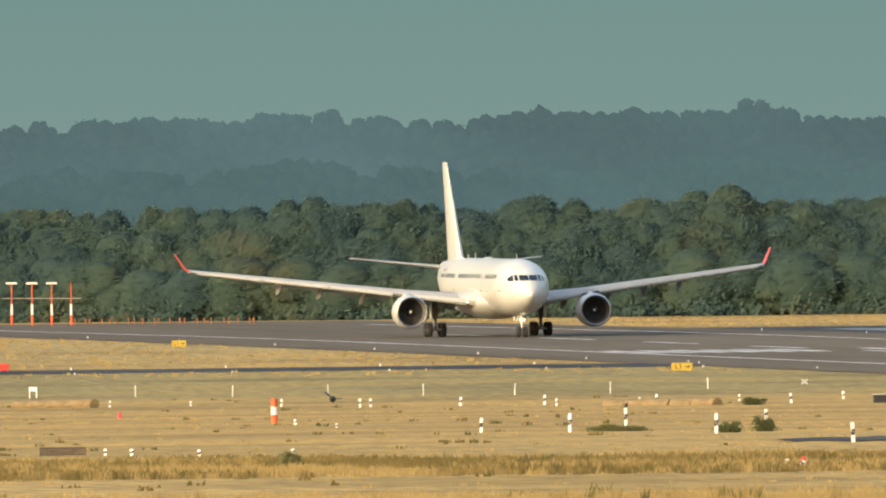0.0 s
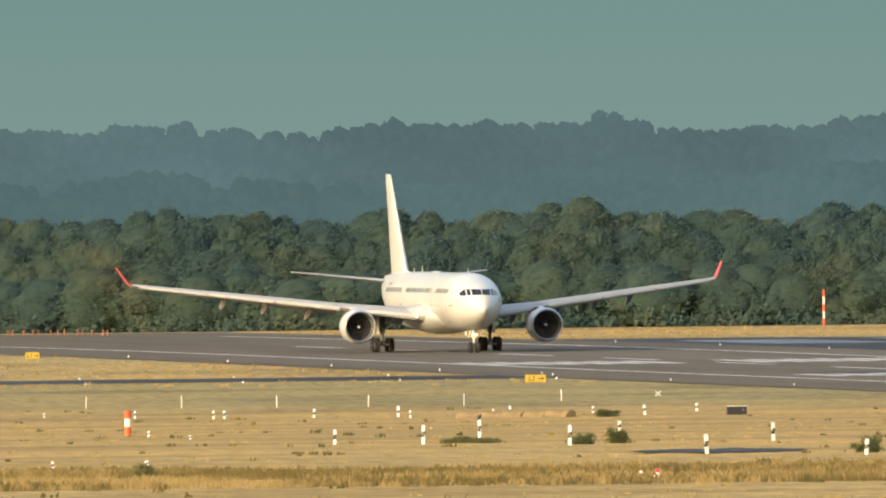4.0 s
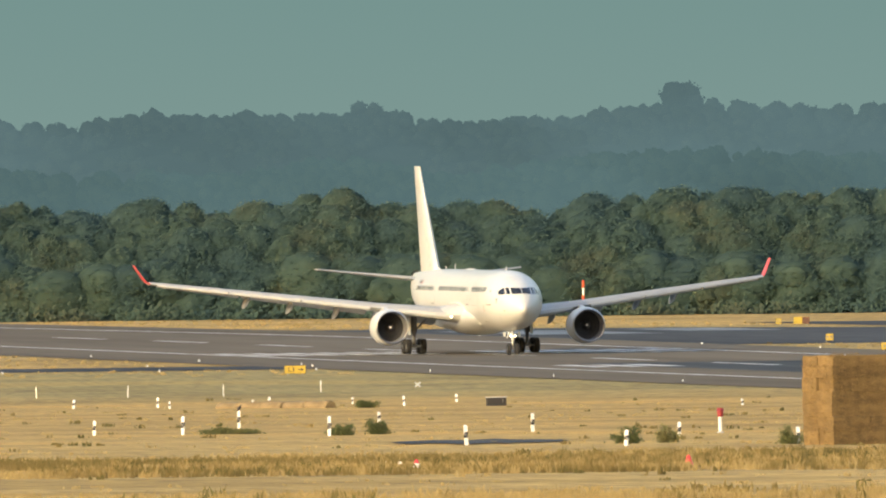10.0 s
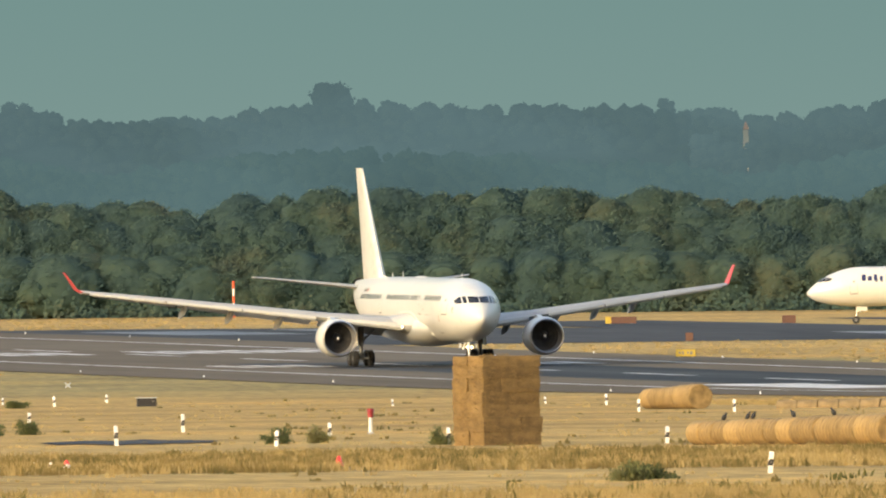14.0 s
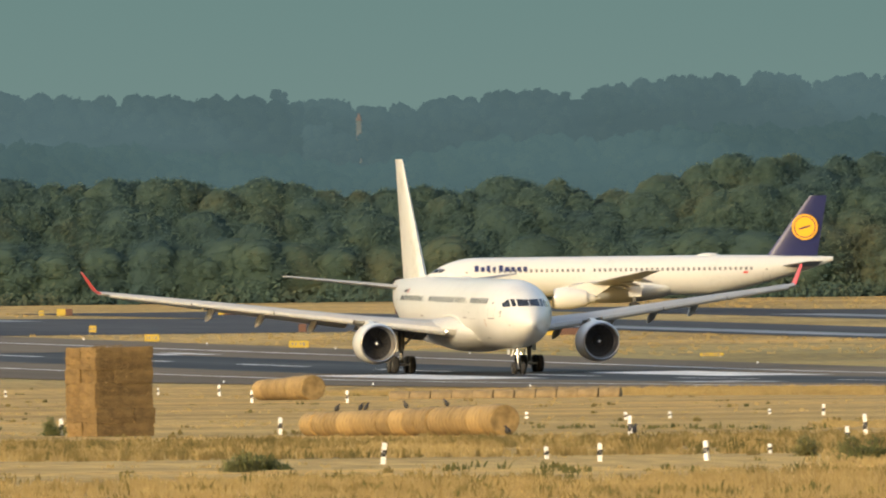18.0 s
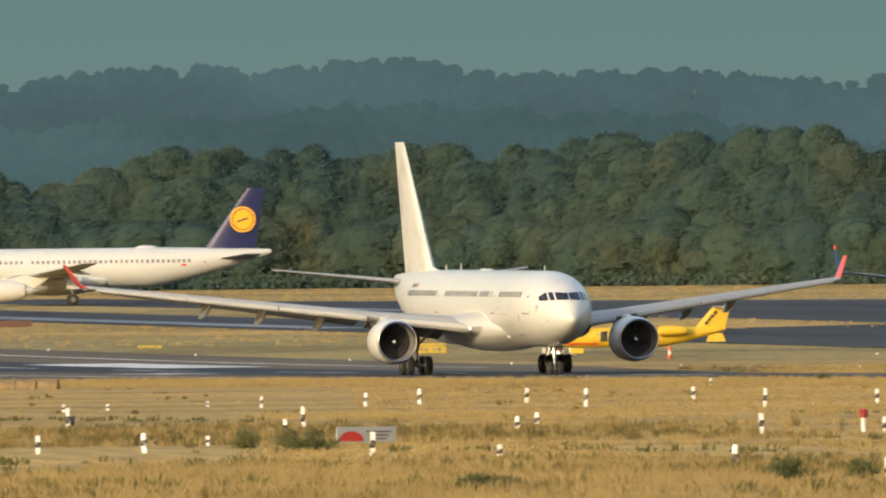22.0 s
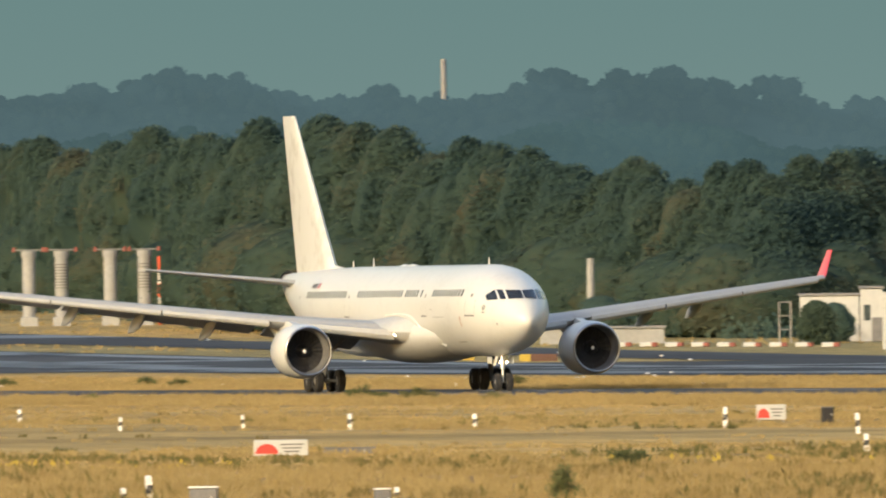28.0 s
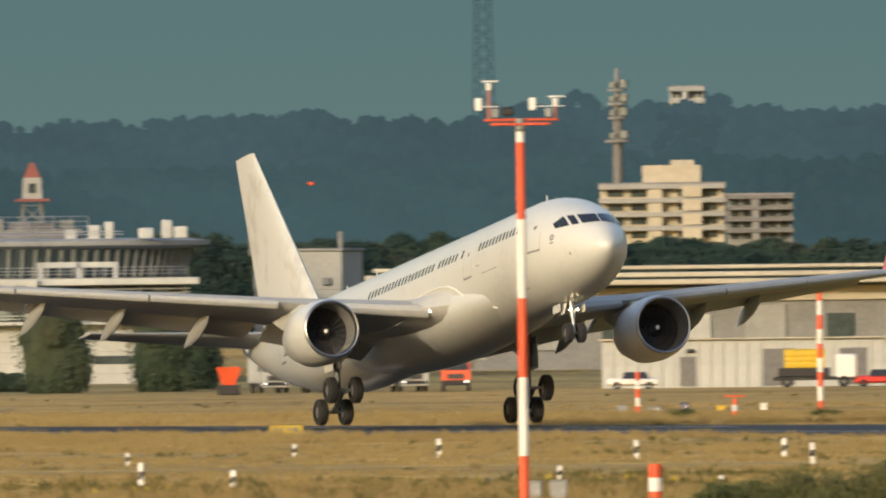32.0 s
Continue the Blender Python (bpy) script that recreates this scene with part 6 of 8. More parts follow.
# approach lights past the far threshold
for k, (x, y) in enumerate(((487.4, 3243.6), (489.0, 3239.3), (490.2, 3233.0), (491.7, 3228.8))):
    t = thing("approach_light", "red and white approach light mast with lamp bar", "approach light", facing(x, y), "approach light masts")
    for j in range(4):
        part("band", Form().tube((0, 0, 1.18 * j), (0, 0, 1.18 * (j + 1)), 0.14 if j < 2 else 0.06, 0.13 if j < 2 else 0.06, 12), (ORANGE_RED, MARK_WHITE)[j % 2] if j < 3 else ORANGE_RED, t)
    part("lamp_bar", Form().box((0, 0, 2.98), (2.2, 0.08, 0.08)), STEEL, t)
    if k < 3:
        part("lamp_row", Form().box((0, -0.06, 4.62), (1.2, 0.16, 0.22), bevel=0.04), MARK_WHITE, t, "pale lamp housings")
FADED_LAMP = paint("faded_lamp", (0.34, 0.12, 0.05), 0.7, 0.0)
STUB = Form().tube((0, 0, 0), (0, 0, 0.5), 0.07, 0.07, 8).mesh("stem", FADED_LAMP)
CUP = Form().tube((0, 0, 0.5), (0, 0, 0.70), 0.07, 0.11, 8).mesh("lamp_cup", FADED_LAMP)
for k in range(22):
    x, y = 493.5 + 0.80 * k + 0.25 * math.sin(2.3 * k), 3238 - 0.95 * k
    t = thing("approach_lamp", "small orange approach lamp on a stem", "approach light", pose(x, y, gz(y)), "small approach lamps")
    part("stem", STUB, None, t)
    part("lamp_cup", CUP, None, t)

# wind mast near the fence
FADED_POST = paint("faded_post", (0.36, 0.16, 0.12), 0.6, 0.0)
MX, MY = 233.74, 709.0
mast = thing("wind_mast", "red and white wind mast with two anemometer arms", "weather mast", facing(MX, MY))
LEVELS = (-0.2, 0.2, 2.15, 4.10, 6.06, 8.02, 9.93, 10.3)
for k in range(7):
    part("band", Form().tube((0, 0, LEVELS[k]), (0, 0, LEVELS[k + 1]), 0.128 - 0.004 * k, 0.124 - 0.004 * k, 18), (MARK_WHITE, ORANGE_RED)[k % 2], mast)
part("head", Form().tube((0, 0, 10.25), (0, 0, 10.52), 0.105, 0.105, 14), CONCRETE, mast)
part("collar", Form().tube((0, 0, 10.2), (0, 0, 10.26), 0.13, 0.13, 14), SEAM, mast)
part("cross_arm", Form().box((-0.36, -0.12, 10.38), (0.74, 0.07, 0.07), bevel=0.02).box((0.40, -0.12, 10.38), (0.72, 0.07, 0.07), bevel=0.02), ORANGE_RED, mast, "red cross arm")
part("rear_arm", Form().box((0.03, 0.12, 10.49), (1.84, 0.08, 0.07), bevel=0.02), ORANGE_RED, mast, "red rear arm")
for sx, top, vx in ((-0.77, 11.45, -1.03), (0.88, 11.06, 0.31)):
    part("sensor_post", Form().tube((sx, 0.12, 10.5), (sx, 0.12, top - 0.2), 0.045, 0.04, 10), FADED_POST, mast, "dull red sensor post")
    part("sensor_body", Form().tube((sx, 0.12, top - 0.22), (sx, 0.12, top - 0.04), 0.06, 0.075, 12), MARK_WHITE, mast, "pale sensor")
    part("cup_rotor", Form().box((sx + 0.03, 0.12, top), (0.42, 0.035, 0.04), bevel=0.01), MARK_WHITE, mast)
    part("vane_rod", Form().box(((vx + sx) / 2 + 0.1, 0.0, 10.82), (abs(vx - sx) + 0.3, 0.02, 0.02)), MARK_WHITE, mast)
    part("vane_tail", Form().box((vx, 0.0, 10.88), (0.16, 0.02, 0.31), bevel=0.01), MARK_WHITE, mast, "white vane plate")
    part("junction_box", Form().box((sx * 0.8, -0.02, 10.66), (0.16, 0.1, 0.22), bevel=0.02), CONCRETE, mast)
part("motor_box", Form().box((-0.3, 0, 10.7), (0.3, 0.2, 0.22), bevel=0.04), BLACK, mast)

# ---- birds ----
FEATHER = mottled("dark_feathers", (0.012, 0.012, 0.014), (0.035, 0.033, 0.03), 6, 0.6)


def bird(x, y, z, fly=False, s=1.0, turn=0.0):
    t = thing("bird", "small black bird in flight" if fly else "black crow sitting on the straw", "bird", pose(x, y, z, 0, 0, turn))
    B = Form()
    m = Matrix.Rotation(radians(90 if fly else 28), 4, "Y")
    B.lathe([(-0.22 * s, 0.01), (-0.14 * s, 0.09 * s), (0, 0.14 * s), (0.12 * s, 0.11 * s), (0.2 * s, 0.06 * s), (0.26 * s, 0.01)], Matrix.Translation((0, 0, 0.15 * s)) @ m, 10)
    part("body", B, FEATHER, t)
    part("tail", Form().box((-0.27 * s, 0, 0.15 * s) if fly else (-0.13 * s, 0, 0.03 * s), (0.2 * s, 0.09 * s, 0.02), Matrix.Rotation(radians(0 if fly else -55), 4, "Y")), FEATHER, t)
    part("head", Form().lathe([(-0.06 * s, 0.01), (-0.03 * s, 0.05 * s), (0.03 * s, 0.05 * s), (0.06 * s, 0.02 * s), (0.13 * s, 0.004)], Matrix.Translation((0.27 * s, 0, 0.17 * s) if fly else (0.13 * s, 0, 0.38 * s)) @ Matrix.Rotation(radians(90), 4, "Y"), 10), FEATHER, t)
    for sy in (-1, 1):
        if fly:
            part("wing", Form().add([(0.1 * s, sy * 0.05 * s, 0.17 * s), (-0.1 * s, sy * 0.05 * s, 0.17 * s), (-0.16 * s, sy * 0.3 * s, 0.30 * s), (-0.1 * s, sy * 0.52 * s, 0.34 * s), (0.08 * s, sy * 0.3 * s, 0.31 * s)], [(0, 1, 2, 3, 4)]), FEATHER, t)
        else:
            part("leg", Form().tube((0.02 * s, sy * 0.03 * s, 0), (0, sy * 0.03 * s, 0.12 * s), 0.008, 0.008, 5), FEATHER, t)
    return t


for q in (0.12, 0.25, 0.28, 0.50, 0.72):  # along the ridge of the long row
    d = 1.15 + 0.32 * q
    x, y = 264.1 + 4.4 * q, 1326.6 - 19.6 * q
    bird(x, y, gz(y) + d * 0.955 - 0.03, False, 0.8, float(rng.uniform(-40, 40)) + (180 if q > 0.4 else 0))
bird(291.5, 1703.2, gz(1703.2) + 1.08, False, 0.75, 10)
bird(268.4, 1304.5, gz(1304.5) + 0.02, False, 1.0, 200)
bird(271.0, 1290, gz(1290), False, 1.2, 30)
FLYING = []
ob = bird(318.1, 1974.5, 4.2, True, 1.6, 60)
FLYING.append((ob, [(0, pose(318.1, 1974.5, 1.6, 20, 0, 60)), (1, pose(316.0, 1974.5, 2.4, 0, 0, 60)), (2, pose(311.0, 1974.5, 3.2, -20, 0, 60)), (4, pose(298.0, 1974.5, 4, 0, 0, 60)), (32, pose(150.0, 1800.0, 20, 0, 0, 60))]))
ob = bird(265.1, 860.1, 13.5, True, 0.42, 20)
FLYING.append((ob, [(0, pose(290.0, 860.1, 13.0, 0, 0, 20)), (29.5, pose(265.1, 860.1, 13.55, 15, 0, 20)), (30, pose(265.1, 860.1, 13.57, -15, 0, 20)), (30.7, pose(265.4, 860.1, 13.5, 15, 0, 20)), (31.3, pose(265.6, 860.1, 13.55, -10, 0, 20)), (32, pose(265.4, 860, 13.85, 10, 0, 20))]))
second = bird(266.5, 859.7, 14.1, True, 0.34, 50)
FLYING.append((second, [(t, Matrix.Translation((1.30, -0.4, 0.56)) @ m) for t, m in FLYING[-1][1]]))


# ---- airport buildings ----
FADED_RED = paint("faded_red", (0.22, 0.07, 0.05), 0.7, 0.0)
def rod(F, a, b, r=0.04):
    return F.tube(a, b, r, r, 6)


FIN_GREY = mottled("fin_grey", (0.17, 0.185, 0.165), (0.25, 0.265, 0.24), 0.3, 0.7, 0, 2.0)
BLIND = mottled("blind_cloth", (0.12, 0.165, 0.155), (0.20, 0.25, 0.235), 0.6, 0.5)


def ops_building():
    """The long operations building: white base, glazed louvred storey, round lounge on the roof."""
    m = pose(*at(16.222, 2562, None), 0, 0, -17.2)
    t = thing("operations_building", "long white airport building with glazed upper floor and round roof lounge", "building", m)
    t.scale = (0.985, 1, 0.945)
    W, D = 63.0, 24.0
    part("base_wall", Form().box((W / 2 + 8.4, D / 2, 2.4), (W - 16.8, D, 5.6), bevel=0.05), PALE_WALL, t, "smooth white base storey")
    part("base_wing", Form().box((4.3, D / 2, 2.4), (12.8, D, 5.6), bevel=0.05), PALE_WALL, t)
    part("recess_wall", Form().box((13.75, D / 2 + 3, 2.4), (6.2, D - 6, 5.6)), CONCRETE, t, "shaded grey wall in the recess")
    part("landing", Form().box((9.6, -0.9, 2.25), (8.6, 1.8, 0.4), bevel=0.03), ROOF_GREY, t, "dark raised landing")
    for x in (5.6, 8.2, 10.9, 13.6):
        part("landing_post", Form().box((x, -1.5, 1.0), (0.22, 0.22, 2.2)), SEAM, t)
    for z in (0.75, 1.75, 2.75, 3.75, 4.6):
        part("panel_joint", Form().box((W / 2 + 8.4, -0.004, z), (W - 16.9, 0.02, 0.05)), CONCRETE, t, smooth=0)
        part("panel_joint", Form().box((4.3, -0.004, z), (12.7, 0.02, 0.05)), CONCRETE, t, smooth=0)
    part("base_door", Form().box((20.2, -0.02, 1.1), (2.4, 0.14, 2.2), bevel=0.03), DARK_GLASS, t, "dark glazed double door")
    part("door_frame", Form().box((20.2, -0.06, 1.1), (0.18, 0.12, 2.2), bevel=0.02), PALE_WALL, t)
    part("base_window", Form().box((23.5, -0.02, 2.8), (1.2, 0.12, 1.3), bevel=0.03), DARK_GLASS, t, smooth=0)
    for k in range(10):
        part("stair_step", Form().box((11.6 + 0.42 * k, -0.6, 2.4 + 0.24 * k), (0.46, 1.6, 0.10), bevel=0.01), PALE_WALL, t)
    part("stair_cheek", Form().box((13.2, -1.5, 2.6), (5.0, 0.12, 0.5), Matrix.Rotation(radians(-30), 4, "Y"), bevel=0.02), PALE_WALL, t, "sloping pale stair cheek")
    for k in range(3, 9):
        x = 12 + 5.6 * k
        part("base_window", Form().box((x, -0.02, 2.0 if k % 3 else 1.4), (4.0 if k % 3 else 1.6, 0.12, 0.75 if k % 3 else 2.4), bevel=0.03), DARK_GLASS, t, smooth=0)
    part("floor_slab", Form().box((W / 2, D / 2 - 0.8, 5.35), (W + 1.2, D + 1.6, 0.35), bevel=0.04), PALE_WALL, t)
    part("inner_wall", Form().box((W / 2, D / 2 + 0.6, 7.1), (W - 1, D - 1, 3.2)), ROOF_GREY, t)
    pane = Form().box((0, 0, 0), (1.22, 0.06, 2.9), bevel=0.02).mesh("pane", DARK_GLASS)
    blind = Form().box((0, 0, 0), (1.22, 0.06, 2.9), bevel=0.02).mesh("pane", BLIND)
    pick = random.Random(6)
    for k in range(46):
        part("pane", blind if pick.random() < 0.35 else pane, None, t, m=pose(0.9 + 1.36 * k, 0.05, 7.05))
    for z in (5.75, 6.05):
        part("front_rail", rod(Form(), (0, -1.5, z), (W, -1.5, z), 0.05), PALE_WALL, t, "thin pale rail")
    col = Form().box((0, 0, 0), (0.24, 0.30, 3.4), bevel=0.03).mesh("column", FIN_GREY)
    for k in range(17):
        part("column", col, None, t, m=pose(0.4 + 3.9 * k, -0.9, 7.1))
    slat = Form().box((W / 2, 0, 0), (W + 0.4, 0.20, 0.07), Matrix.Rotation(radians(20), 4, "X")).mesh("louvre", CONCRETE)
    for k in range(5):
        part("louvre", slat, None, t, "long pale sun louvre", pose(0, -1.15, 7.3 + 0.36 * k))
    part("roof_slab", Form().box((W / 2, D / 2 - 0.9, 9.05), (W + 2, D + 2.2, 0.65), bevel=0.06), PALE_WALL, t, "white roof edge")
    R = Form()
    for k in range(43):
        rod(R, (1.5 * k, -1.6, 9.3), (1.5 * k, -1.6, 10.35), 0.035)
    for z in (9.75, 10.05, 10.35):
        rod(R, (0, -1.6, z), (W, -1.6, z), 0.035)
    part("railing", R, STEEL, t, "thin grey roof railing")
    # round lounge
    cx, cy, rx, ry = 39.5, 17.0, 24.5, 14.0
    seg = 64

    def oval(a, k, z):
        return (cx + rx * k * math.cos(a), cy + ry * k * math.sin(a), z)

    L = Form()
    L.loft([[oval(2 * math.pi * i / seg, 0.93, 9.3) for i in range(seg)], [oval(2 * math.pi * i / seg, 0.93, 12.1) for i in range(seg)]])
    lounge = part("lounge_core", L, ROOF_GREY, t)
    pane = Form().box((0, 0, 0), (1.2, 0.06, 2.55), bevel=0.02).mesh("lounge_pane", DARK_GLASS)
    bar = Form().box((0, 0, 0), (0.30, 0.20, 2.75), bevel=0.03).mesh("mullion", FIN_GREY)
    n = 118
    for i in range(n):
        a, c = 2 * math.pi * (i + 0.5) / n, 2 * math.pi * i / n
        if math.sin(a) > 0.25:
            continue
        part("lounge_pane", pane, None, lounge, m=pose(*oval(a, 0.955, 10.75), 14, 0, math.degrees(math.atan2(rx * math.sin(a), ry * math.cos(a))) + 90))
        part("mullion", bar, None, lounge, m=pose(*oval(c, 0.968, 10.75), 14, 0, math.degrees(math.atan2(rx * math.sin(c), ry * math.cos(c))) + 90))
    part("lounge_roof", Form().loft([[oval(2 * math.pi * i / seg, k, z) for i in range(seg)] for k, z in ((0.97, 12.0), (1.045, 12.35), (1.045, 12.75), (0.98, 12.95), (0.6, 13.1))]), CONCRETE, t, "pale oval roof with overhanging rim")
    # air handlers and pipe runs on the deck
    mix = random.Random(12)
    for k in range(15):
        w = mix.uniform(0.8, 2.2)
        part("plant_unit", Form().box((cx - 15.5 + 2.05 * k, cy - 6.6 + mix.uniform(-0.5, 0.5), 14.0 + mix.uniform(0, 0.3)), (w, 1.2, mix.uniform(0.6, 1.3)), bevel=0.06), (ROOF_GREY, SEAM, FIN_GREY)[k % 3], t, "dull roof plant unit")
    for z in (13.35, 13.6):
        part("pipe_run", rod(Form(), (cx - 21, cy - 9.6, z), (cx + 18, cy - 9.6, z), 0.07), STEEL, t)
    P = Form()
    part("plant_deck", Form().box((cx - 1, cy - 3, 13.5), (31, 9, 0.9), bevel=0.05), ROOF_GREY, t, "dark roof plant deck")
    for k in range(22):
        rod(P, (cx - 16.5 + 1.5 * k, cy - 8, 13.4), (cx - 16.5 + 1.5 * k, cy - 8, 15.0), 0.04)
    for z in (14.1, 14.55, 15.0):
        rod(P, (cx - 16.5, cy - 8, z), (cx + 15, cy - 8, z), 0.045)
    part("plant_railing", P, STEEL, t, "grey pipe railing on the roof")
    for k, (x, w, h) in enumerate(((cx - 22, 0.8, 0.8), (cx - 16, 1.2, 1.3), (cx - 11, 0.7, 0.7), (cx - 6, 0.7, 0.7), (cx + 6, 0.7, 0.7), (cx + 13.5, 1.0, 0.9), (cx + 15.5, 1.1, 1.3), (cx + 16.8, 0.8, 1.6), (cx + 20.0, 1.3, 1.0), (cx + 21.8, 0.9, 1.7), (cx + 23.0, 1.2, 1.1))):
        part("roof_vent", Form().box((x, cy - 9.2, 12.9 + h / 2), (w, 0.9, h), bevel=0.08), PALE_WALL, t, "pale roof vent")
    # twin flues on the lower roof
    for x, r, top in ((1.65, 0.88, 14.1), (10.15, 0.66, 13.9), (11.45, 0.58, 13.9)):
        flue = part("flue", Form().tube((x, 4, 9.0), (x, 4, top - 0.25), r, r, 20).tube((x, 4, top - 0.25), (x, 4, top), r * 1.06, r * 1.06, 20), STEEL, t, "dull silver metal flue")
        part("flue_band", Form().tube((x, 4, top - 1.25), (x, 4, top - 1.12), r * 1.05, r * 1.05, 20), SEAM, flue, "dark clamp band")
        part("flue_foot", Form().box((x, 4, 9.6), (r * 2.6, r * 2.6, 0.7), bevel=0.05), ROOF_GREY, flue)
    part("lamp_pole", Form().tube((8.35, 3, 9), (8.35, 3, 12.3), 0.12, 0.10, 10), ROOF_GREY, t)
    part("lamp_head", Form().box((8.35, 3, 12.75), (0.62, 0.5, 0.9), bevel=0.08), PALE_WALL, t, "pale lamp box")
    part("beacon_rod", Form().tube((2.3, 4, 9), (2.3, 4, 14.6), 0.05, 0.04, 8), ROOF_GREY, t)
    part("beacon", Form().box((2.3, 4, 14.75), (0.55, 0.4, 0.3), bevel=0.06), FADED_RED, t, "small red roof beacon")
    # outside stair and portal on the right
    for k in range(9):
        part("step", Form().box((53.0 - 0.42 * k, -2.2, 5.6 + 0.34 * k), (0.5, 2.0, 0.08)), PALE_WALL, t)
    part("stair_wall", Form().box((49.5, -1.6, 7.2), (1.0, 2.4, 4.2), bevel=0.04), PALE_WALL, t)
    part("portal", Form().box((53.5, 2, 10.6), (7.0, 0.5, 0.5)).box((50.3, 2, 9.8), (0.5, 0.5, 2.0)).box((53.6, 2, 9.8), (0.5, 0.5, 2.0)).box((56.8, 2, 9.8), (0.5, 0.5, 2.0)), PALE_WALL, t, "pale door portal")


ops_building()


def block(name, label, bearing, dist, w, h, d, mat, z0=0.0, turn=None, cat="building"):
    x, y, z = at(bearing, dist)
    t = thing(name, label, cat, pose(x, y, z, 0, 0, -bearing if turn is None else turn))
    part("wall", Form().box((0, d / 2, z0 + h / 2 - 0.3), (w, d, h + 0.6), bevel=0.05), mat, t)
    part("roof", Form().box((0, d / 2, z0 + h + 0.14), (w + 0.3, d + 0.3, 0.26), bevel=0.05), ROOF_GREY, t)
    return t


t = block("stair_tower", "plain pale concrete tower block", 17.82, 2600, 7.8, 10.9, 8, CONCRETE, turn=-31.0)
for px, h in ((-4.3, 1.9), (3.6, 1.7)):
    part("roof_post", Form().tube((px, 1, 10.6), (px, 1, 10.9 + h), 0.25, 0.22, 10), ROOF_GREY, t)
for z, w in ((6.2, 1.0), (3.2, 1.0)):
    part("window", Form().box((1.2, -0.02, z), (w, 0.1, 0.8), bevel=0.03), DARK_GLASS, t)
for z in (2.4, 5.0, 7.6):
    part("panel_joint", Form().box((0, -0.004, z), (7.7, 0.02, 0.05)), SEAM, t, smooth=0)
    part("panel_joint", Form().box((3.904, 4, z), (0.02, 7.9, 0.05)), SEAM, t, smooth=0)
part("ladder", rod(rod(Form(), (-2.9, -0.15, 0), (-2.9, -0.15, 10.6), 0.05), (-2.5, -0.15, 0), (-2.5, -0.15, 10.6), 0.05), STEEL, t)
part("wall_box", Form().box((2.6, -0.2, 8.3), (0.7, 0.4, 0.6), bevel=0.05), SEAM, t)

CREAM = mottled("cream_cladding", (0.38, 0.345, 0.26), (0.50, 0.46, 0.36), 0.15, 0.75, 0, 1.5)
hall = block("service_hall", "long flat cream-roofed service hall with dark glazing", 18.795, 2650, 80.0, 7.4, 30, ROOF_GREY, turn=-18.5)
for z, hh, o in ((9.0, 0.35, 3.0), (8.35, 0.45, 1.6), (7.7, 0.5, 0.4)):
    part("roof_band", Form().box((-1.5 * o, o + 4, z), (80 - 4 * o, 16, hh), bevel=0.08), CREAM, hall, "cream stepped roof band")
part("fascia", Form().box((0, -0.25, 6.6), (80.4, 0.3, 1.3), bevel=0.05), CREAM, hall, "cream fascia")
for k in range(12):
    part("bay", Form().box((-37 + 6.6 * k, -0.1, 3.3), (3.6 if k % 3 else 2.4, 0.24, 4.6 if k % 2 else 3.0), bevel=0.03), (DARK_GLASS, PALE_WALL, CONCRETE)[k % 3], hall, smooth=0)
x, y, z = at(18.42, 2455)
wall = thing("shed_row", "long pale corrugated metal shed wall", "shed", pose(x, y, z, 0, 0, -18.4))
part("wall_core", Form().box((34, 4.2, 1.8), (70, 8, 4.2)), PALE_WALL, wall)
rib = Form().box((0, 0, 0), (0.9, 0.10, 4.0), bevel=0.03).mesh("wall_panel", PALE_WALL)
for k in range(70):
    part("wall_panel", rib, None, wall, m=pose(-0.5 + 1.0 * k, 0.14, 1.8))
part("coping", Form().box((34, 4.0, 3.95), (70.6, 8.6, 0.14), bevel=0.03), CREAM, wall)
for xx, w, h in ((6.0, 1.3, 2.4), (13.4, 2.6, 3.0), (19.5, 2.2, 3.0), (24.5, 2.8, 2.6)):
    part("shed_door", Form().box((xx, 0.05, h / 2 + 0.1), (w, 0.1, h), bevel=0.03), SEAM, wall, "grey roller door")
part("wall_lamp", Form().box((6.2, -0.1, 3.0), (0.7, 0.4, 0.3), bevel=0.08), BLACK, wall)


def white_sheds():
    for bearing, w, h in ((16.075, 5.2, 4.0), (16.155, 2.0, 4.6), (15.642, 10.9, 1.3)):
        t = block("white_shed" if h > 2 else "low_wall", "small white flat-roofed shed beside the wood" if h > 2 else "low grey concrete wall before the wood", bearing, 2640, w, h, 5 if h > 2 else 0.5, PALE_WALL if h > 2 else CONCRETE)
        if h > 2:
            part("window", Form().box((-w * 0.2, -0.02, h * 0.55), (w * 0.3, 0.1, h * 0.3), bevel=0.03), DARK_GLASS, t)
            part("door", Form().box((w * 0.25, -0.02, 1.05), (0.95, 0.1, 2.1), bevel=0.03), SEAM, t)


white_sheds()
o = copy_thing(PROTO[1][0], pose(*at(16.085, 2628), 0, 0, 10))
o.scale = (0.42, 0.42, 0.37)
o = copy_thing(PROTO[3][0], pose(*at(15.64, 2668), 0, 0, -10))
o.scale = (0.7, 0.7, 0.42)
x, y, z = at(15.99, 2630)
t = thing("steel_frame", "dark open steel frame beside the white shed", "frame", pose(x, y, z, 0, 0, -16))
for px, py in ((-0.5, 0), (0.5, 0), (-0.5, 1.2), (0.5, 1.2)):
    part("post", Form().box((px, py, 1.8), (0.12, 0.12, 3.7), bevel=0.01), STEEL, t)
for z in (1.2, 2.4, 3.6):
    part("shelf", Form().box((0, 0.6, z), (1.15, 1.4, 0.1), bevel=0.01), ROOF_GREY, t)
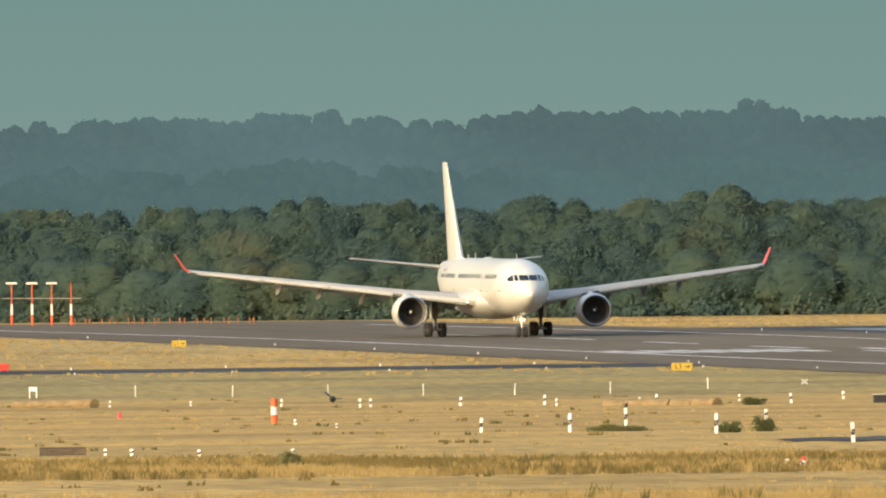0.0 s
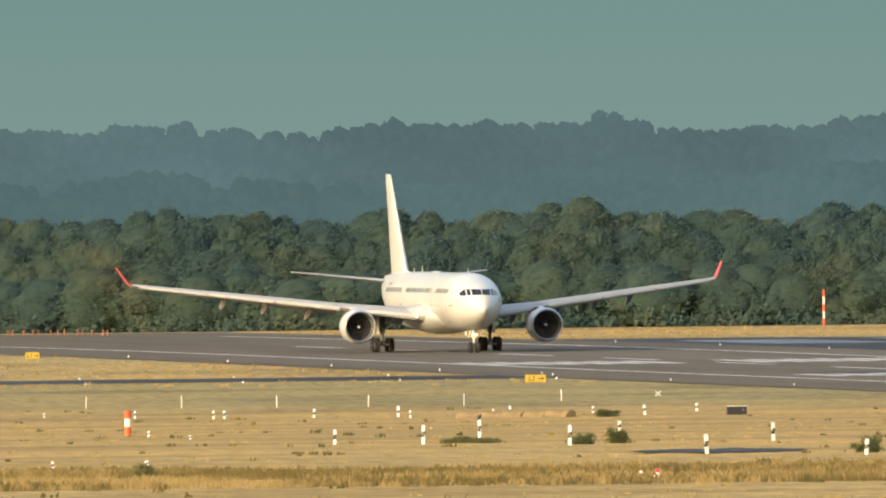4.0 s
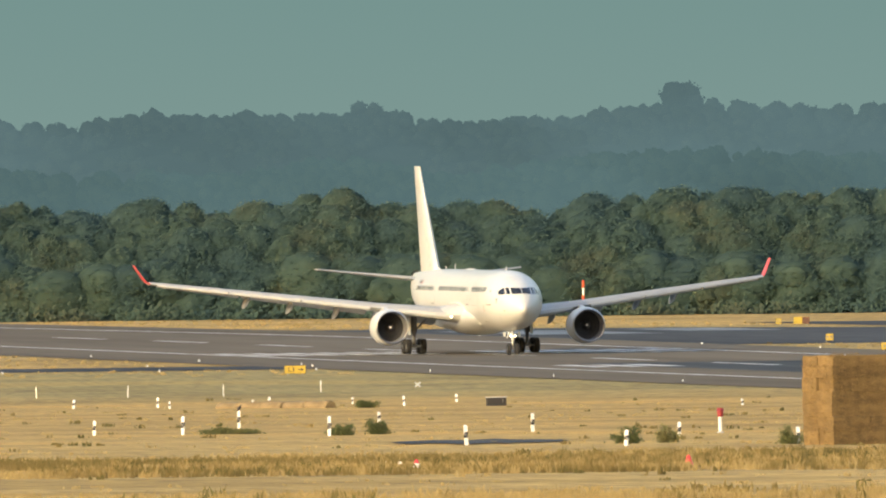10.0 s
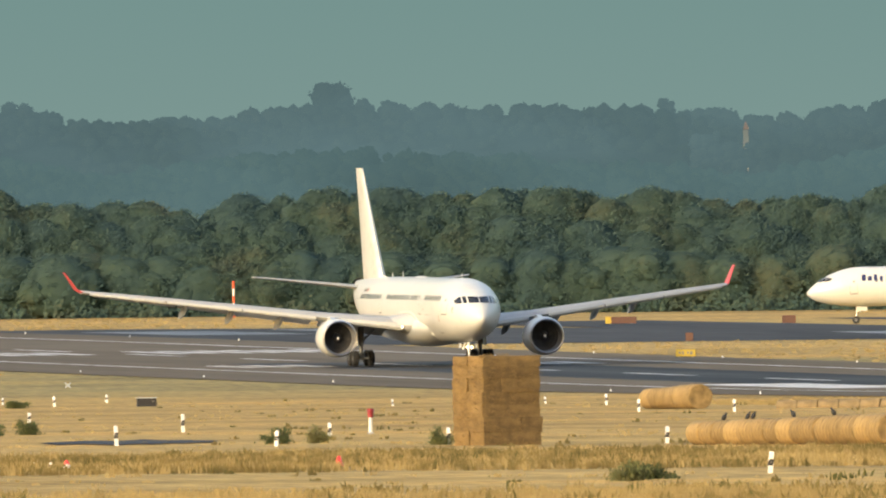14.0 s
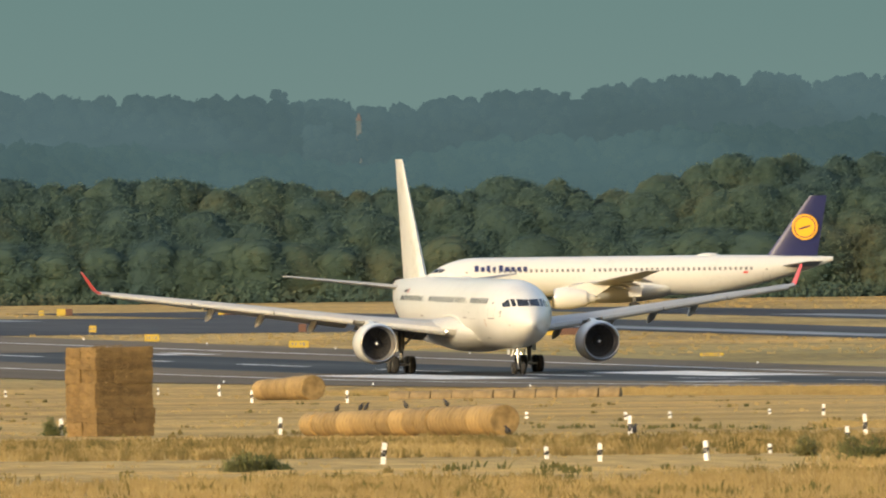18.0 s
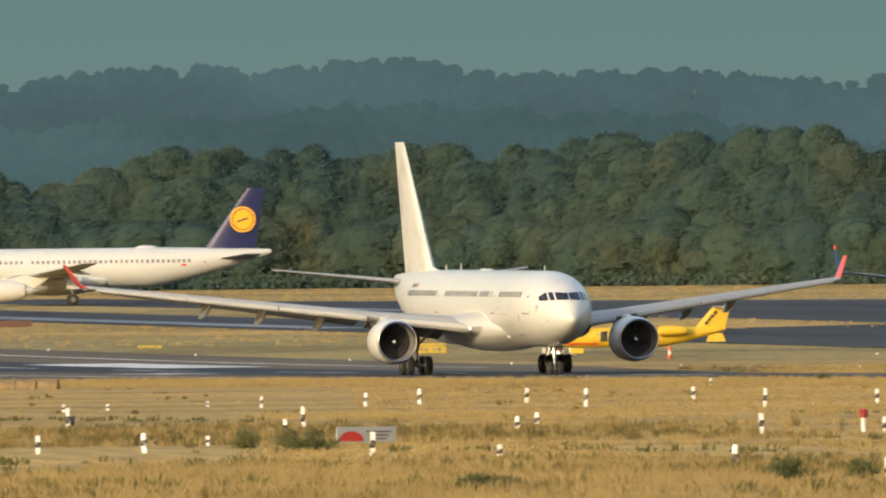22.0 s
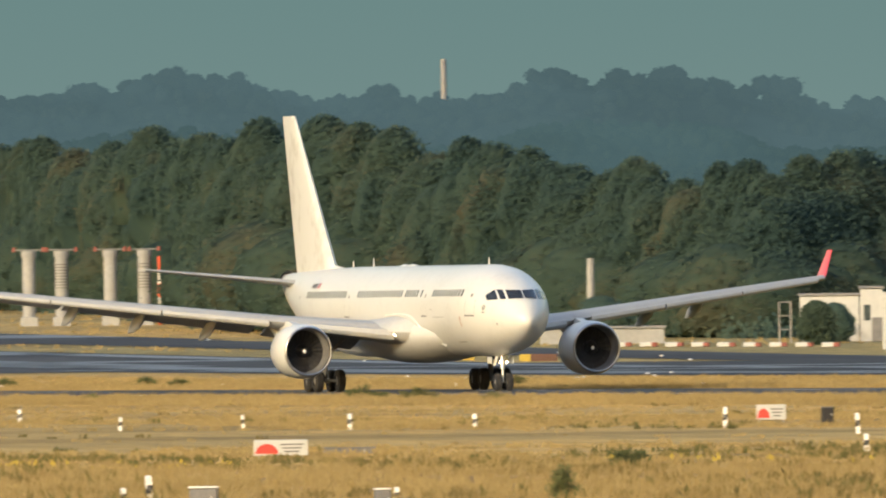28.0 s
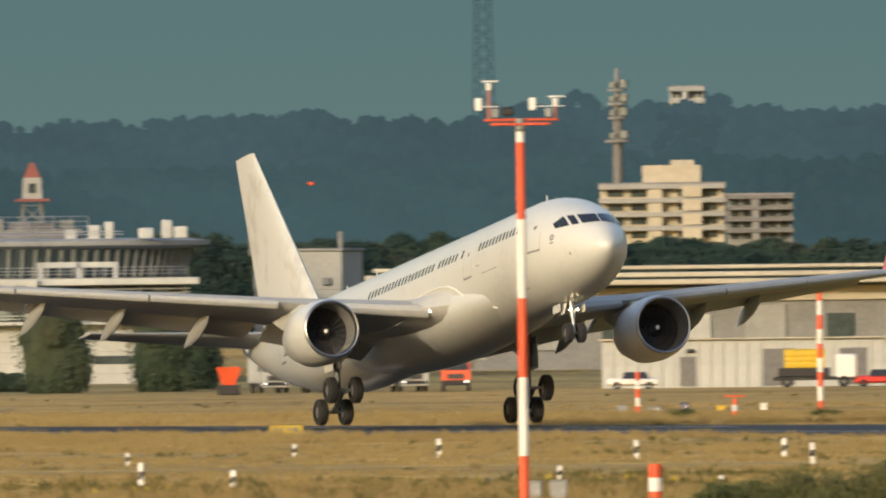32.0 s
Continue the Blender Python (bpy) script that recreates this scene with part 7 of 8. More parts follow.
for k in range(9):
    x, y = 705 + 1.45 * k, 2512 - 3.1 * k
    t = thing("barrier", "low red and white plastic barrier along the grass", "barrier", pose(x, y, gz(y) + 0.03, 0, 0, -65), "red and white barriers")
    part("body", Form().box((0, 0, 0.2), (1.6, 0.3, 0.4), taper=0.7, bevel=0.04), PALE_WALL, t)
    part("band", Form().box((0.9, 0, 0.19), (1.0, 0.26, 0.36), taper=0.7, bevel=0.04), FADED_RED, t, "faded red end")

# tall silver stacks with warning lamps
for b in (14.552, 14.614, 14.707, 14.772):
    x, y, z = at(b, 2880)
    t = thing("silver_stack", "tall silver exhaust stack with red warning lamps", "chimney", pose(x, y, z, 0, 0, -14.6), "silver stacks")
    part("shaft", Form().tube((0, 0, -0.3), (0, 0, 7.1), 0.62, 0.62, 20), CONCRETE, t, "silver metal shaft")
    part("collar", Form().tube((0, 0, 6.6), (0, 0, 7.2), 0.72, 0.72, 20), CONCRETE, t)
    for k in range(9 if b in (14.772, 14.614) else 0):
        part("hoop", Form().tube((0, 0, 3.6 + 0.28 * k), (0, 0, 3.7 + 0.28 * k), 0.7, 0.7, 18), SEAM, t)
    part("lamp_arm", Form().box((0, 0, 7.3), (3.0, 0.1, 0.1)), ROOF_GREY, t)
    for sx in (-1.4, 1.4):
        part("warning_lamp", Form().tube((sx, 0, 7.1), (sx, 0, 7.55), 0.2, 0.16, 10), FADED_RED, t, "red warning lamp")
    part("foot", Form().box((0, 0, 0.4), (1.7, 1.7, 1.0), bevel=0.06), CONCRETE, t)
banded("striped_marker", *at(14.80, 2880)[:2], 6.6, 0.13, 5, "red and white striped pole among the stacks", ORANGE_RED)
x, y, z = at(15.621, 2690)
t = thing("grey_pole", "plain grey cylinder on a slim pole before the wood", "pole", pose(x, y, z))
part("shaft", Form().tube((0, 0, 0), (0, 0, 4.0), 0.12, 0.12, 10), STEEL, t)
part("drum", Form().tube((0, 0, 3.6), (0, 0, 7.2), 0.33, 0.33, 18), CONCRETE, t)

# small tower with a red roof, lamp pole
x, y, z = at(17.316, 2800)
t = thing("red_tower", "lattice tower with white cabin and red pointed roof", "tower", pose(x, y, z, 0, 0, -17))
F = Form()
for sx in (-1, 1):
    for sy in (-1, 1):
        rod(F, (sx * 1.05, sy * 1.05, 0), (sx * 0.85, sy * 0.85, 14.8), 0.11)
for k in range(9):
    z0 = 1.6 * k
    for s1, s2 in (((-1, -1), (1, -1)), ((1, -1), (1, 1)), ((1, 1), (-1, 1)), ((-1, 1), (-1, -1))):
        rod(F, (s1[0] * 1.0, s1[1] * 1.0, z0), (s2[0] * 0.97, s2[1] * 0.97, z0 + 1.6), 0.06)
        rod(F, (s1[0] * 1.0, s1[1] * 1.0, z0 + 1.6), (s2[0] * 0.97, s2[1] * 0.97, z0 + 1.6), 0.05)
part("lattice", F, ROOF_GREY, t, "grey steel lattice")
part("platform", Form().box((0, 0, 14.9), (3.4, 3.4, 0.25), taper=0.9), FADED_RED, t, "red platform rim")
part("cabin", Form().box((0, 0, 16.0), (1.9, 1.9, 2.0), taper=0.85), CONCRETE, t, "pale cabin")
part("cabin_window", Form().box((0, -0.9, 16.0), (0.7, 0.1, 0.9)), DARK_GLASS, t)
part("red_roof", Form().box((0, 0, 17.7), (1.6, 1.6, 1.4), taper=0.25), FADED_RED, t, "red pointed roof")
x, y, z = at(16.92, 2800)
t = thing("lamp_mast", "slim lattice mast with a pale globe on top", "mast", pose(x, y, z))
F = Form()
for k in range(3):
    a = 2.094 * k
    rod(F, (0.5 * math.cos(a), 0.5 * math.sin(a), 0), (0.2 * math.cos(a), 0.2 * math.sin(a), 16.6), 0.06)
for k in range(11):
    for j in range(3):
        a, b = 2.094 * j, 2.094 * (j + 1)
        rod(F, (0.3 * math.cos(a), 0.3 * math.sin(a), 1.5 * k), (0.3 * math.cos(b), 0.3 * math.sin(b), 1.5 * k + 1.5), 0.03)
part("lattice", F, ROOF_GREY, t)
part("globe", Form().lathe([(0, 0.1), (0.2, 0.4), (0.5, 0.52), (0.8, 0.4), (1.0, 0.05)], Matrix.Translation((0, 0, 16.6)), 16), CREAM, t, "pale round globe")
part("dish", Form().lathe([(0, 0.1), (0.2, 0.42), (0.55, 0.4), (0.7, 0.05)], Matrix.Translation((-1.0, 0, 13.0)), 14), MARK_WHITE, t)

# ---- far buildings on the hill ----
def flats(bearing, dist, w, base, top, mat, label, floors=5):
    x, y, z = at(bearing, dist, base)
    t = thing("apartment_block", label, "building", pose(x, y, 0, 0, 0, -bearing))
    h = top - base
    part("wall", Form().box((0, 5, (top + 5) / 2), (w, 9, top - 5)), mat, t)
    fh = h / floors
    for k in range(floors):
        zz = base + fh * k
        part("balcony", Form().box((0, -0.5, zz + fh * 0.82), (w + 0.4, 1.4, fh * 0.36), bevel=0.04), CONCRETE if mat is not ROOF_GREY else SEAM, t, "grey balcony band")
        if mat is CREAM:
            part("wall_panel", Form().box((w * 0.24, -0.9, zz + fh * 0.45), (w * 0.16, 0.8, fh * 0.8), bevel=0.03), CREAM, t, "cream wall panel")
        for j in range(5):
            if j == 2:
                continue
            part("window", Form().box((-w * 0.38 + j * w * 0.19, 0.42, zz + fh * 0.36), (w * 0.125, 0.16, fh * 0.48)), DARK_GLASS, t, smooth=0)
    part("stair_core", Form().box((w * -0.06, -0.2, (base + top) / 2), (w * 0.12, 1.6, h), bevel=0.04), mat, t)
    part("roof", Form().box((0, 5, top + 0.1), (w + 0.4, 9.4, 0.25)), ROOF_GREY, t)
    return t


ap = flats(18.515, 3800, 15.6, 17.6, 24.6, CREAM, "cream apartment block with balcony bands on the slope", 4)
part("penthouse", Form().box((1.2, 4, 25.9), (7.4, 6, 2.2), bevel=0.05), CREAM, ap, "cream roof storey")
part("roof_house", Form().box((2.6, 4, 27.3), (3.0, 3, 0.7), bevel=0.05), CREAM, ap)
flats(18.70, 3860, 8.4, 17.6, 23.4, ROOF_GREY, "grey shaded apartment block beside the cream one", 4)
t = flats(18.564, 4785, 5.4, 41.2, 45.1, PALE_WALL, "small cream building on the ridge", 2)
x, y, z = at(18.432, 3900)
t = thing("radio_tower", "concrete radio tower with platforms and dishes", "tower", pose(x, y, 0))
part("shaft", Form().tube((0, 0, 5), (0, 0, 36.5), 0.9, 0.62, 14), SEAM, t)
part("spire", Form().tube((0, 0, 36), (0, 0, 40.2), 0.42, 0.25, 10), ROOF_GREY, t)
for zz, r in ((30.6, 1.7), (33.6, 1.2), (35.4, 1.3), (37.2, 1.2)):
    part("platform", Form().tube((0, 0, zz), (0, 0, zz + 0.35), r, r, 16), ROOF_GREY, t)
    part("aerial_drum", Form().tube((0.7, -0.7, zz + 0.5), (0.7, -0.7, zz + 1.5), 0.55, 0.55, 12).tube((-0.8, -0.5, zz + 0.5), (-0.8, -0.5, zz + 1.2), 0.4, 0.4, 12), FIN_GREY, t)
x, y, z = at(18.178, 4700)
t = thing("lattice_mast", "tall faint lattice mast on the ridge", "mast", pose(x, y, 0))
F = Form()
for sx in (-1, 1):
    for sy in (-1, 1):
        rod(F, (sx * 1.5, sy * 1.5, 30), (sx * 0.9, sy * 0.9, 66), 0.13)
for k in range(18):
    q = 1.5 - 0.6 * k / 18
    for sy in (-1, 1):
        rod(F, (-q, sy * q, 30 + 2 * k), (q, sy * q, 32 + 2 * k), 0.07)
        rod(F, (q, sy * q, 30 + 2 * k), (-q, sy * q, 32 + 2 * k), 0.07)
# takes the ridge's haze emission in place of a steel colour
part("lattice", F, FARTHEST_HAZE, t, "steel lattice pale in the haze")
x, y, z = at(15.346, 4795)
t = thing("far_chimney", "slim pale chimney on the horizon", "chimney", pose(x, y, 0))
part("shaft", Form().tube((0, 0, 20), (0, 0, 46.4), 0.60, 0.48, 12), ROOF_GREY, t)
for b, d, zb, zt, r, lab in ((11.349, 4720, 34.5, 38.2, 0.55, "white church tower with a red cap among far trees"), (13.055, 4750, 38.5, 40.9, 0.6, "house with a reddish roof among far trees")):
    x, y, z = at(b, d)
    t = thing("far_house", lab, "house", pose(x, y, 0, 0, 0, -b))
    part("wall", Form().box((0, 0, (zb + zt) / 2 - 4), (1.5 * r, 1.5 * r, zt - zb + 8)), HAZED_STONE, t)
    part("roof", Form().box((0, 0, zt + 0.58), (1.7 * r, 1.7 * r, 1.2), taper=0.15), HAZED_TILE, t, "reddish roof")
x, y, z = at(17.847, 4210)
t = thing("marker_ball", "small orange marker ball on a wire mast before the hill", "marker", pose(x, y, 0))
part("ball", Form().lathe([(-0.28, 0.02), (-0.2, 0.4), (0, 0.5), (0.2, 0.4), (0.28, 0.02)], Matrix.Translation((0, 0, 27.4)), 14), ORANGE_RED, t)
# same haze emission as the nearer slope
part("thin_mast", Form().tube((0, 0, 8), (0, 0, 27.2), 0.05, 0.04, 6), FAR_HAZE, t)

# ---- vehicles by the hall ----
LIT = glowing("headlight_lit", (1.0, 0.93, 0.80), 2.2)
def lorry(bearing, dist, cab, load, label, turn=0.0, lamps=True):
    x, y, z = at(bearing, dist)
    t = thing("lorry", label, "truck", pose(x, y, z, 0, 0, -bearing + turn))
    part("chassis", Form().box((0, 3.0, 0.75), (2.2, 6.4, 0.3), bevel=0.03), BLACK, t)
    c = part("cab", Form().loft([[(sx * x1, y1, z1) for sx, y1 in ((-1, y0), (1, y0), (1, 1.8), (-1, 1.8))] for x1, y0, z1 in ((1.14, 0.02, 0.62), (1.16, 0.0, 1.55), (1.14, 0.06, 1.7), (1.04, 0.28, 2.72), (0.98, 0.42, 2.9))]), cab, t, "flat-fronted cab")
    part("windscreen", Form().loft([[(-1.02, 0.03, 1.72), (1.02, 0.03, 1.72), (1.02, 0.1, 1.72), (-1.02, 0.1, 1.72)], [(-0.94, 0.21, 2.58), (0.94, 0.21, 2.58), (0.94, 0.28, 2.58), (-0.94, 0.28, 2.58)]]), GLASS, c, "wide dark windscreen")
    part("sun_visor", Form().box((0, 0.12, 2.68), (1.9, 0.3, 0.12), bevel=0.03), BLACK, c)
    part("grille", Form().box((0, -0.02, 1.22), (1.35, 0.06, 0.42), bevel=0.02), BLACK, c, "dark slatted grille")
    for k in range(3):
        part("grille_bar", Form().box((0, -0.06, 1.08 + 0.14 * k), (1.25, 0.03, 0.035)), SEAM, c, smooth=0)
    part("bumper", Form().box((0, -0.06, 0.66), (2.3, 0.24, 0.38), bevel=0.05), cab if cab is not ORANGE_RED else BLACK, c)
    for sx in (-1, 1):
        part("headlight", Form().box((sx * 0.86, -0.17, 0.78), (0.34, 0.06, 0.18), bevel=0.02), LIT if lamps else MARK_WHITE, c, "lit headlight")
        part("wing_mirror", Form().box((sx * 1.34, 0.06, 2.05), (0.16, 0.1, 0.5), bevel=0.03), BLACK, c)
        part("side_window", Form().box((sx * 1.09, 0.85, 2.1), (0.05, 0.8, 0.66), Matrix.Rotation(radians(-sx * 5), 4, "Y"), bevel=0.01), GLASS, c)
        part("beacon", Form().tube((sx * 0.7, 0.7, 2.86), (sx * 0.7, 0.7, 3.06), 0.09, 0.07, 10), AMBER, c)
    part("body", Form().box((0, 4.1, 1.9), (2.4, 4.3, 2.2), bevel=0.08), load, t)
    for yy in (1.0, 4.6):
        for sx in (-1, 1):
            w = Form()
            w.lathe([(-0.14, 0.2), (-0.14, 0.46), (0.14, 0.46), (0.14, 0.2)], Matrix.Translation((sx * 1.02, yy, 0.48)) @ Matrix.Rotation(radians(90), 4, "Y"), 16)
            part("wheel", w, RUBBER, t)
    return t


for b, cab, load, lab, turn in ((17.775, TRUCK_WHITE, PALE_WALL, "white service lorry parked by the hall", 10), (17.850, TRUCK_WHITE, BLACK, "white lorry with dark body parked by the hall", -6), (17.912, TRUCK_WHITE, ROOF_GREY, "white lorry with grey body parked by the hall", 4), (17.974, TRUCK_WHITE, BLACK, "white winter-service lorry parked by the hall", 0),
                                 (18.039, TRUCK_WHITE, PALE_WALL, "white lorry parked at the end of the rank", 8), (18.118, ORANGE_RED, ORANGE_RED, "orange municipal lorry parked by the hall", 0)):
    lorry(b, 2440, cab, load, lab, turn)
x, y, z = at(17.686, 2420)
t = thing("gritter", "orange gritter hopper standing on the apron", "gritter", pose(x, y, z, 0, 0, -17))
part("hopper", Form().box((0, 0, 1.5), (2.0, 1.8, 1.5), Matrix.Rotation(radians(180), 4, "X"), taper=0.5), ORANGE_RED, t, "orange hopper")
part("frame", Form().box((0, 0, 0.4), (1.8, 1.6, 0.8), bevel=0.05), BLACK, t)
x, y, z = at(18.80, 2436)
t = thing("tank_lorry", "lorry with yellow tanks and white cab parked by the shed", "truck", pose(x, y, z, 0, 0, -108))
part("chassis", Form().box((0, 0, 0.75), (2.2, 6.6, 0.3), bevel=0.03), BLACK, t)
part("bed", Form().box((0, -0.8, 1.25), (2.4, 4.2, 0.7), bevel=0.04), BLACK, t)
for k in range(3):
    part("tank", Form().tube((-0.0, -2.4, 1.85 + 0.42 * k), (-0.0, 0.9, 1.85 + 0.42 * k), 0.5 - 0.02 * k, 0.5 - 0.02 * k, 16), YELLOW, t, "yellow tank")
part("cab", Form().box((0, 2.6, 1.7), (2.35, 1.7, 2.0), bevel=0.16), MARK_WHITE, t, "white cab")
part("side_window", Form().box((-1.18, 2.7, 2.1), (0.06, 0.9, 0.7), bevel=0.02), GLASS, t)
for yy in (-2.2, 2.4):
    for sx in (-1, 1):
        part("wheel", Form().lathe([(-0.14, 0.2), (-0.14, 0.46), (0.14, 0.46), (0.14, 0.2)], Matrix.Translation((sx * 1.05, yy, 0.48)) @ Matrix.Rotation(radians(90), 4, "Y"), 16), RUBBER, t)
for b, mt, lab in ((18.925, RED, "red car parked by the shed"), (18.99, NAVY, "dark blue car parked by the shed"), (18.455, MARK_WHITE, "white pickup parked before the shed")):
    x, y, z = at(b, 2436)
    t = thing("car", lab, "car", pose(x, y, z, 0, 0, -108))
    part("body", Form().box((0, 0, 0.62), (1.75, 4.2, 0.62), bevel=0.16), mt, t)
    part("cabin", Form().box((0, 0.2, 1.15), (1.6, 2.2, 0.55), taper=0.8), GLASS, t, "dark car windows")
    for yy in (-1.3, 1.3):
        for sx in (-1, 1):
            part("wheel", Form().lathe([(-0.1, 0.14), (-0.1, 0.32), (0.1, 0.32), (0.1, 0.14)], Matrix.Translation((sx * 0.8, yy, 0.32)) @ Matrix.Rotation(radians(90), 4, "Y"), 14), RUBBER, t)

# ---- shrubs and trees by the building ----
for b, d, h, w in ((17.355, 2470, 9.0, 6.5), (17.56, 2475, 8.6, 6.0), (17.20, 2480, 3.6, 4.2), (17.13, 2490, 1.6, 2.6), (17.165, 2490, 1.7, 2.8), (17.245, 2490, 1.7, 2.8), (17.28, 2490, 1.6, 2.8), (16.338, 2540, 2.7, 4.0), (16.49, 2540, 1.7, 2.6), (16.53, 2540, 2.2, 3.2), (16.575, 2540, 1.6, 3.0), (16.05, 2610, 4.0, 3.6), (17.62, 2500, 6.0, 5.0)):
    o = tree(int(b * 100), h, w, 0.0, "shade_tree", "dense dark green tree standing before the white building", 2600, 0.22, "tree", "trees before the building", HAZED_TREE_LEAF)
    o.matrix_basis = pose(*at(b, d))


GREEN_BUSH = leafy("weed_clump", (0.090, 0.108, 0.046), (0.13, 0.145, 0.060), (0.22, 0.20, 0.085))


def shrub(x, y, w, h, seed, mat=None, label="low dark green bush in the dry grass"):
    g = np.random.default_rng(seed)
    t = thing("bush", label, "bush", pose(x, y, gz(y)), "bushes on the field")
    C, S = Form(), Form()
    tips = [(g.normal() * 0.24 * w, g.normal() * 0.24 * w, h * g.uniform(0.45, 1.08)) for _ in range(11)]
    for x1, y1, z1 in tips:
        z1 *= max(0.35, 1 - 0.9 * math.hypot(x1, y1) / w)
        rod(S, (x1 * 0.5, y1 * 0.5, 0), (x1, y1, z1 * 0.9), 0.012)
        for _ in range(int(48 + 50 * w)):
            q = g.random() ** 0.8
            sp = (0.10 + 0.15 * w * (1 - q * 0.8)) * 0.8
            c = Vector((x1 * (0.55 + 0.45 * q) + g.normal() * sp, y1 * (0.55 + 0.45 * q) + g.normal() * sp, max(0.02, z1 * q + g.normal() * 0.05)))
            up = Vector((g.normal() * 0.5, g.normal() * 0.5, 0.9)).normalized()
            sd = up.cross(Vector(g.normal(size=3))).normalized()
            ln, wd = g.uniform(0.08, 0.22), g.uniform(0.03, 0.075)
            o = len(C.v)
            C.v += [c - up * ln * 0.5, c + sd * wd * 0.5, c + up * ln * 0.5, c - sd * wd * 0.5]
            C.f.append((o, o + 1, o + 2, o + 3))
    part("twig_clump", S, BARK, t)
    part("foliage", C, mat or BUSH, t, smooth=0)


for k, (x, y, w, h) in enumerate(((257.3, 1394.5, 1.6, 1.0), (260.5, 1402.0, 1.1, 0.9), (385.7, 2198.4, 2.1, 0.85), (273.2, 1564.3, 1.2, 0.85), (277.1, 1575.8, 1.45, 1.0), (217.6, 873.3, 1.9, 1.1), (201.7, 858.6, 1.4, 0.85), (206.2, 867.8, 0.8, 0.8), (231.7, 1063.0, 2.3, 1.05), (235.3, 1088.9, 1.1, 0.85),
                                (262.3, 933.8, 1.2, 0.85), (221.1, 793.8, 0.9, 0.95), (204.8, 1040.0, 1.6, 0.7), (202.1, 1028.3, 1.4, 0.8), (189.4, 1187.0, 1.8, 0.75), (289.6, 992.6, 1.2, 0.9), (285.8, 968.7, 1.5, 0.7), (306.0, 1031.6, 1.6, 0.8), (187.5, 835.2, 2.1, 0.55), (259.5, 1365.6, 0.9, 0.95), (274.8, 1610.7, 3.6, 0.4))):
    shrub(x, y, w, h, 200 + k, (GREEN_BUSH, BUSH)[k % 2])
g = np.random.default_rng(77)
for k in range(16):
    x, y = (g.uniform(436, 452), g.uniform(1380, 2000)) if k % 2 else (g.uniform(533, 556), g.uniform(1500, 2200))
    shrub(float(x), float(y), float(g.uniform(1.2, 2.6)), float(g.uniform(0.5, 0.95)), 400 + k, GREEN_BUSH, "low green weed clump beside the runway")
for k in range(6):
    shrub(276.0 + 0.95 * k, 820.0 - 0.3 * k, 2.6, 0.95 + 0.20 * k, 300 + k, BUSH, "dense green hedge bush near the fence")


# small white lights set in the taxiways
STUD = Form().lathe([(0, 0.17), (0.05, 0.15), (0.09, 0.08), (0.10, 0.02)], Matrix.Identity(4), 10).mesh("taxiway_light", MARK_WHITE)
for x, y in ((683, 2421), (675, 2384), (617, 2191), (606, 2150), (622, 2202), (598, 2109), (588, 2107), (686, 2527), (685, 2460), (595, 2130), (589, 2141), (692, 2808), (636, 2599), (610, 2486), (600, 2443), (610, 2462), (587, 2397), (600, 2386), (697, 2621), (686, 2556), (654, 2409), (655, 2400), (599, 2194), (585, 2162), (650, 2717), (632, 2605), (572, 2401), (638, 2607)):
    ob = new("taxiway_light", STUD)
    ob.matrix_basis = pose(x, y, gz(y) + 0.045)
    tagged(ob, "small white light set in the dark taxiway", "light", "taxiway lights")

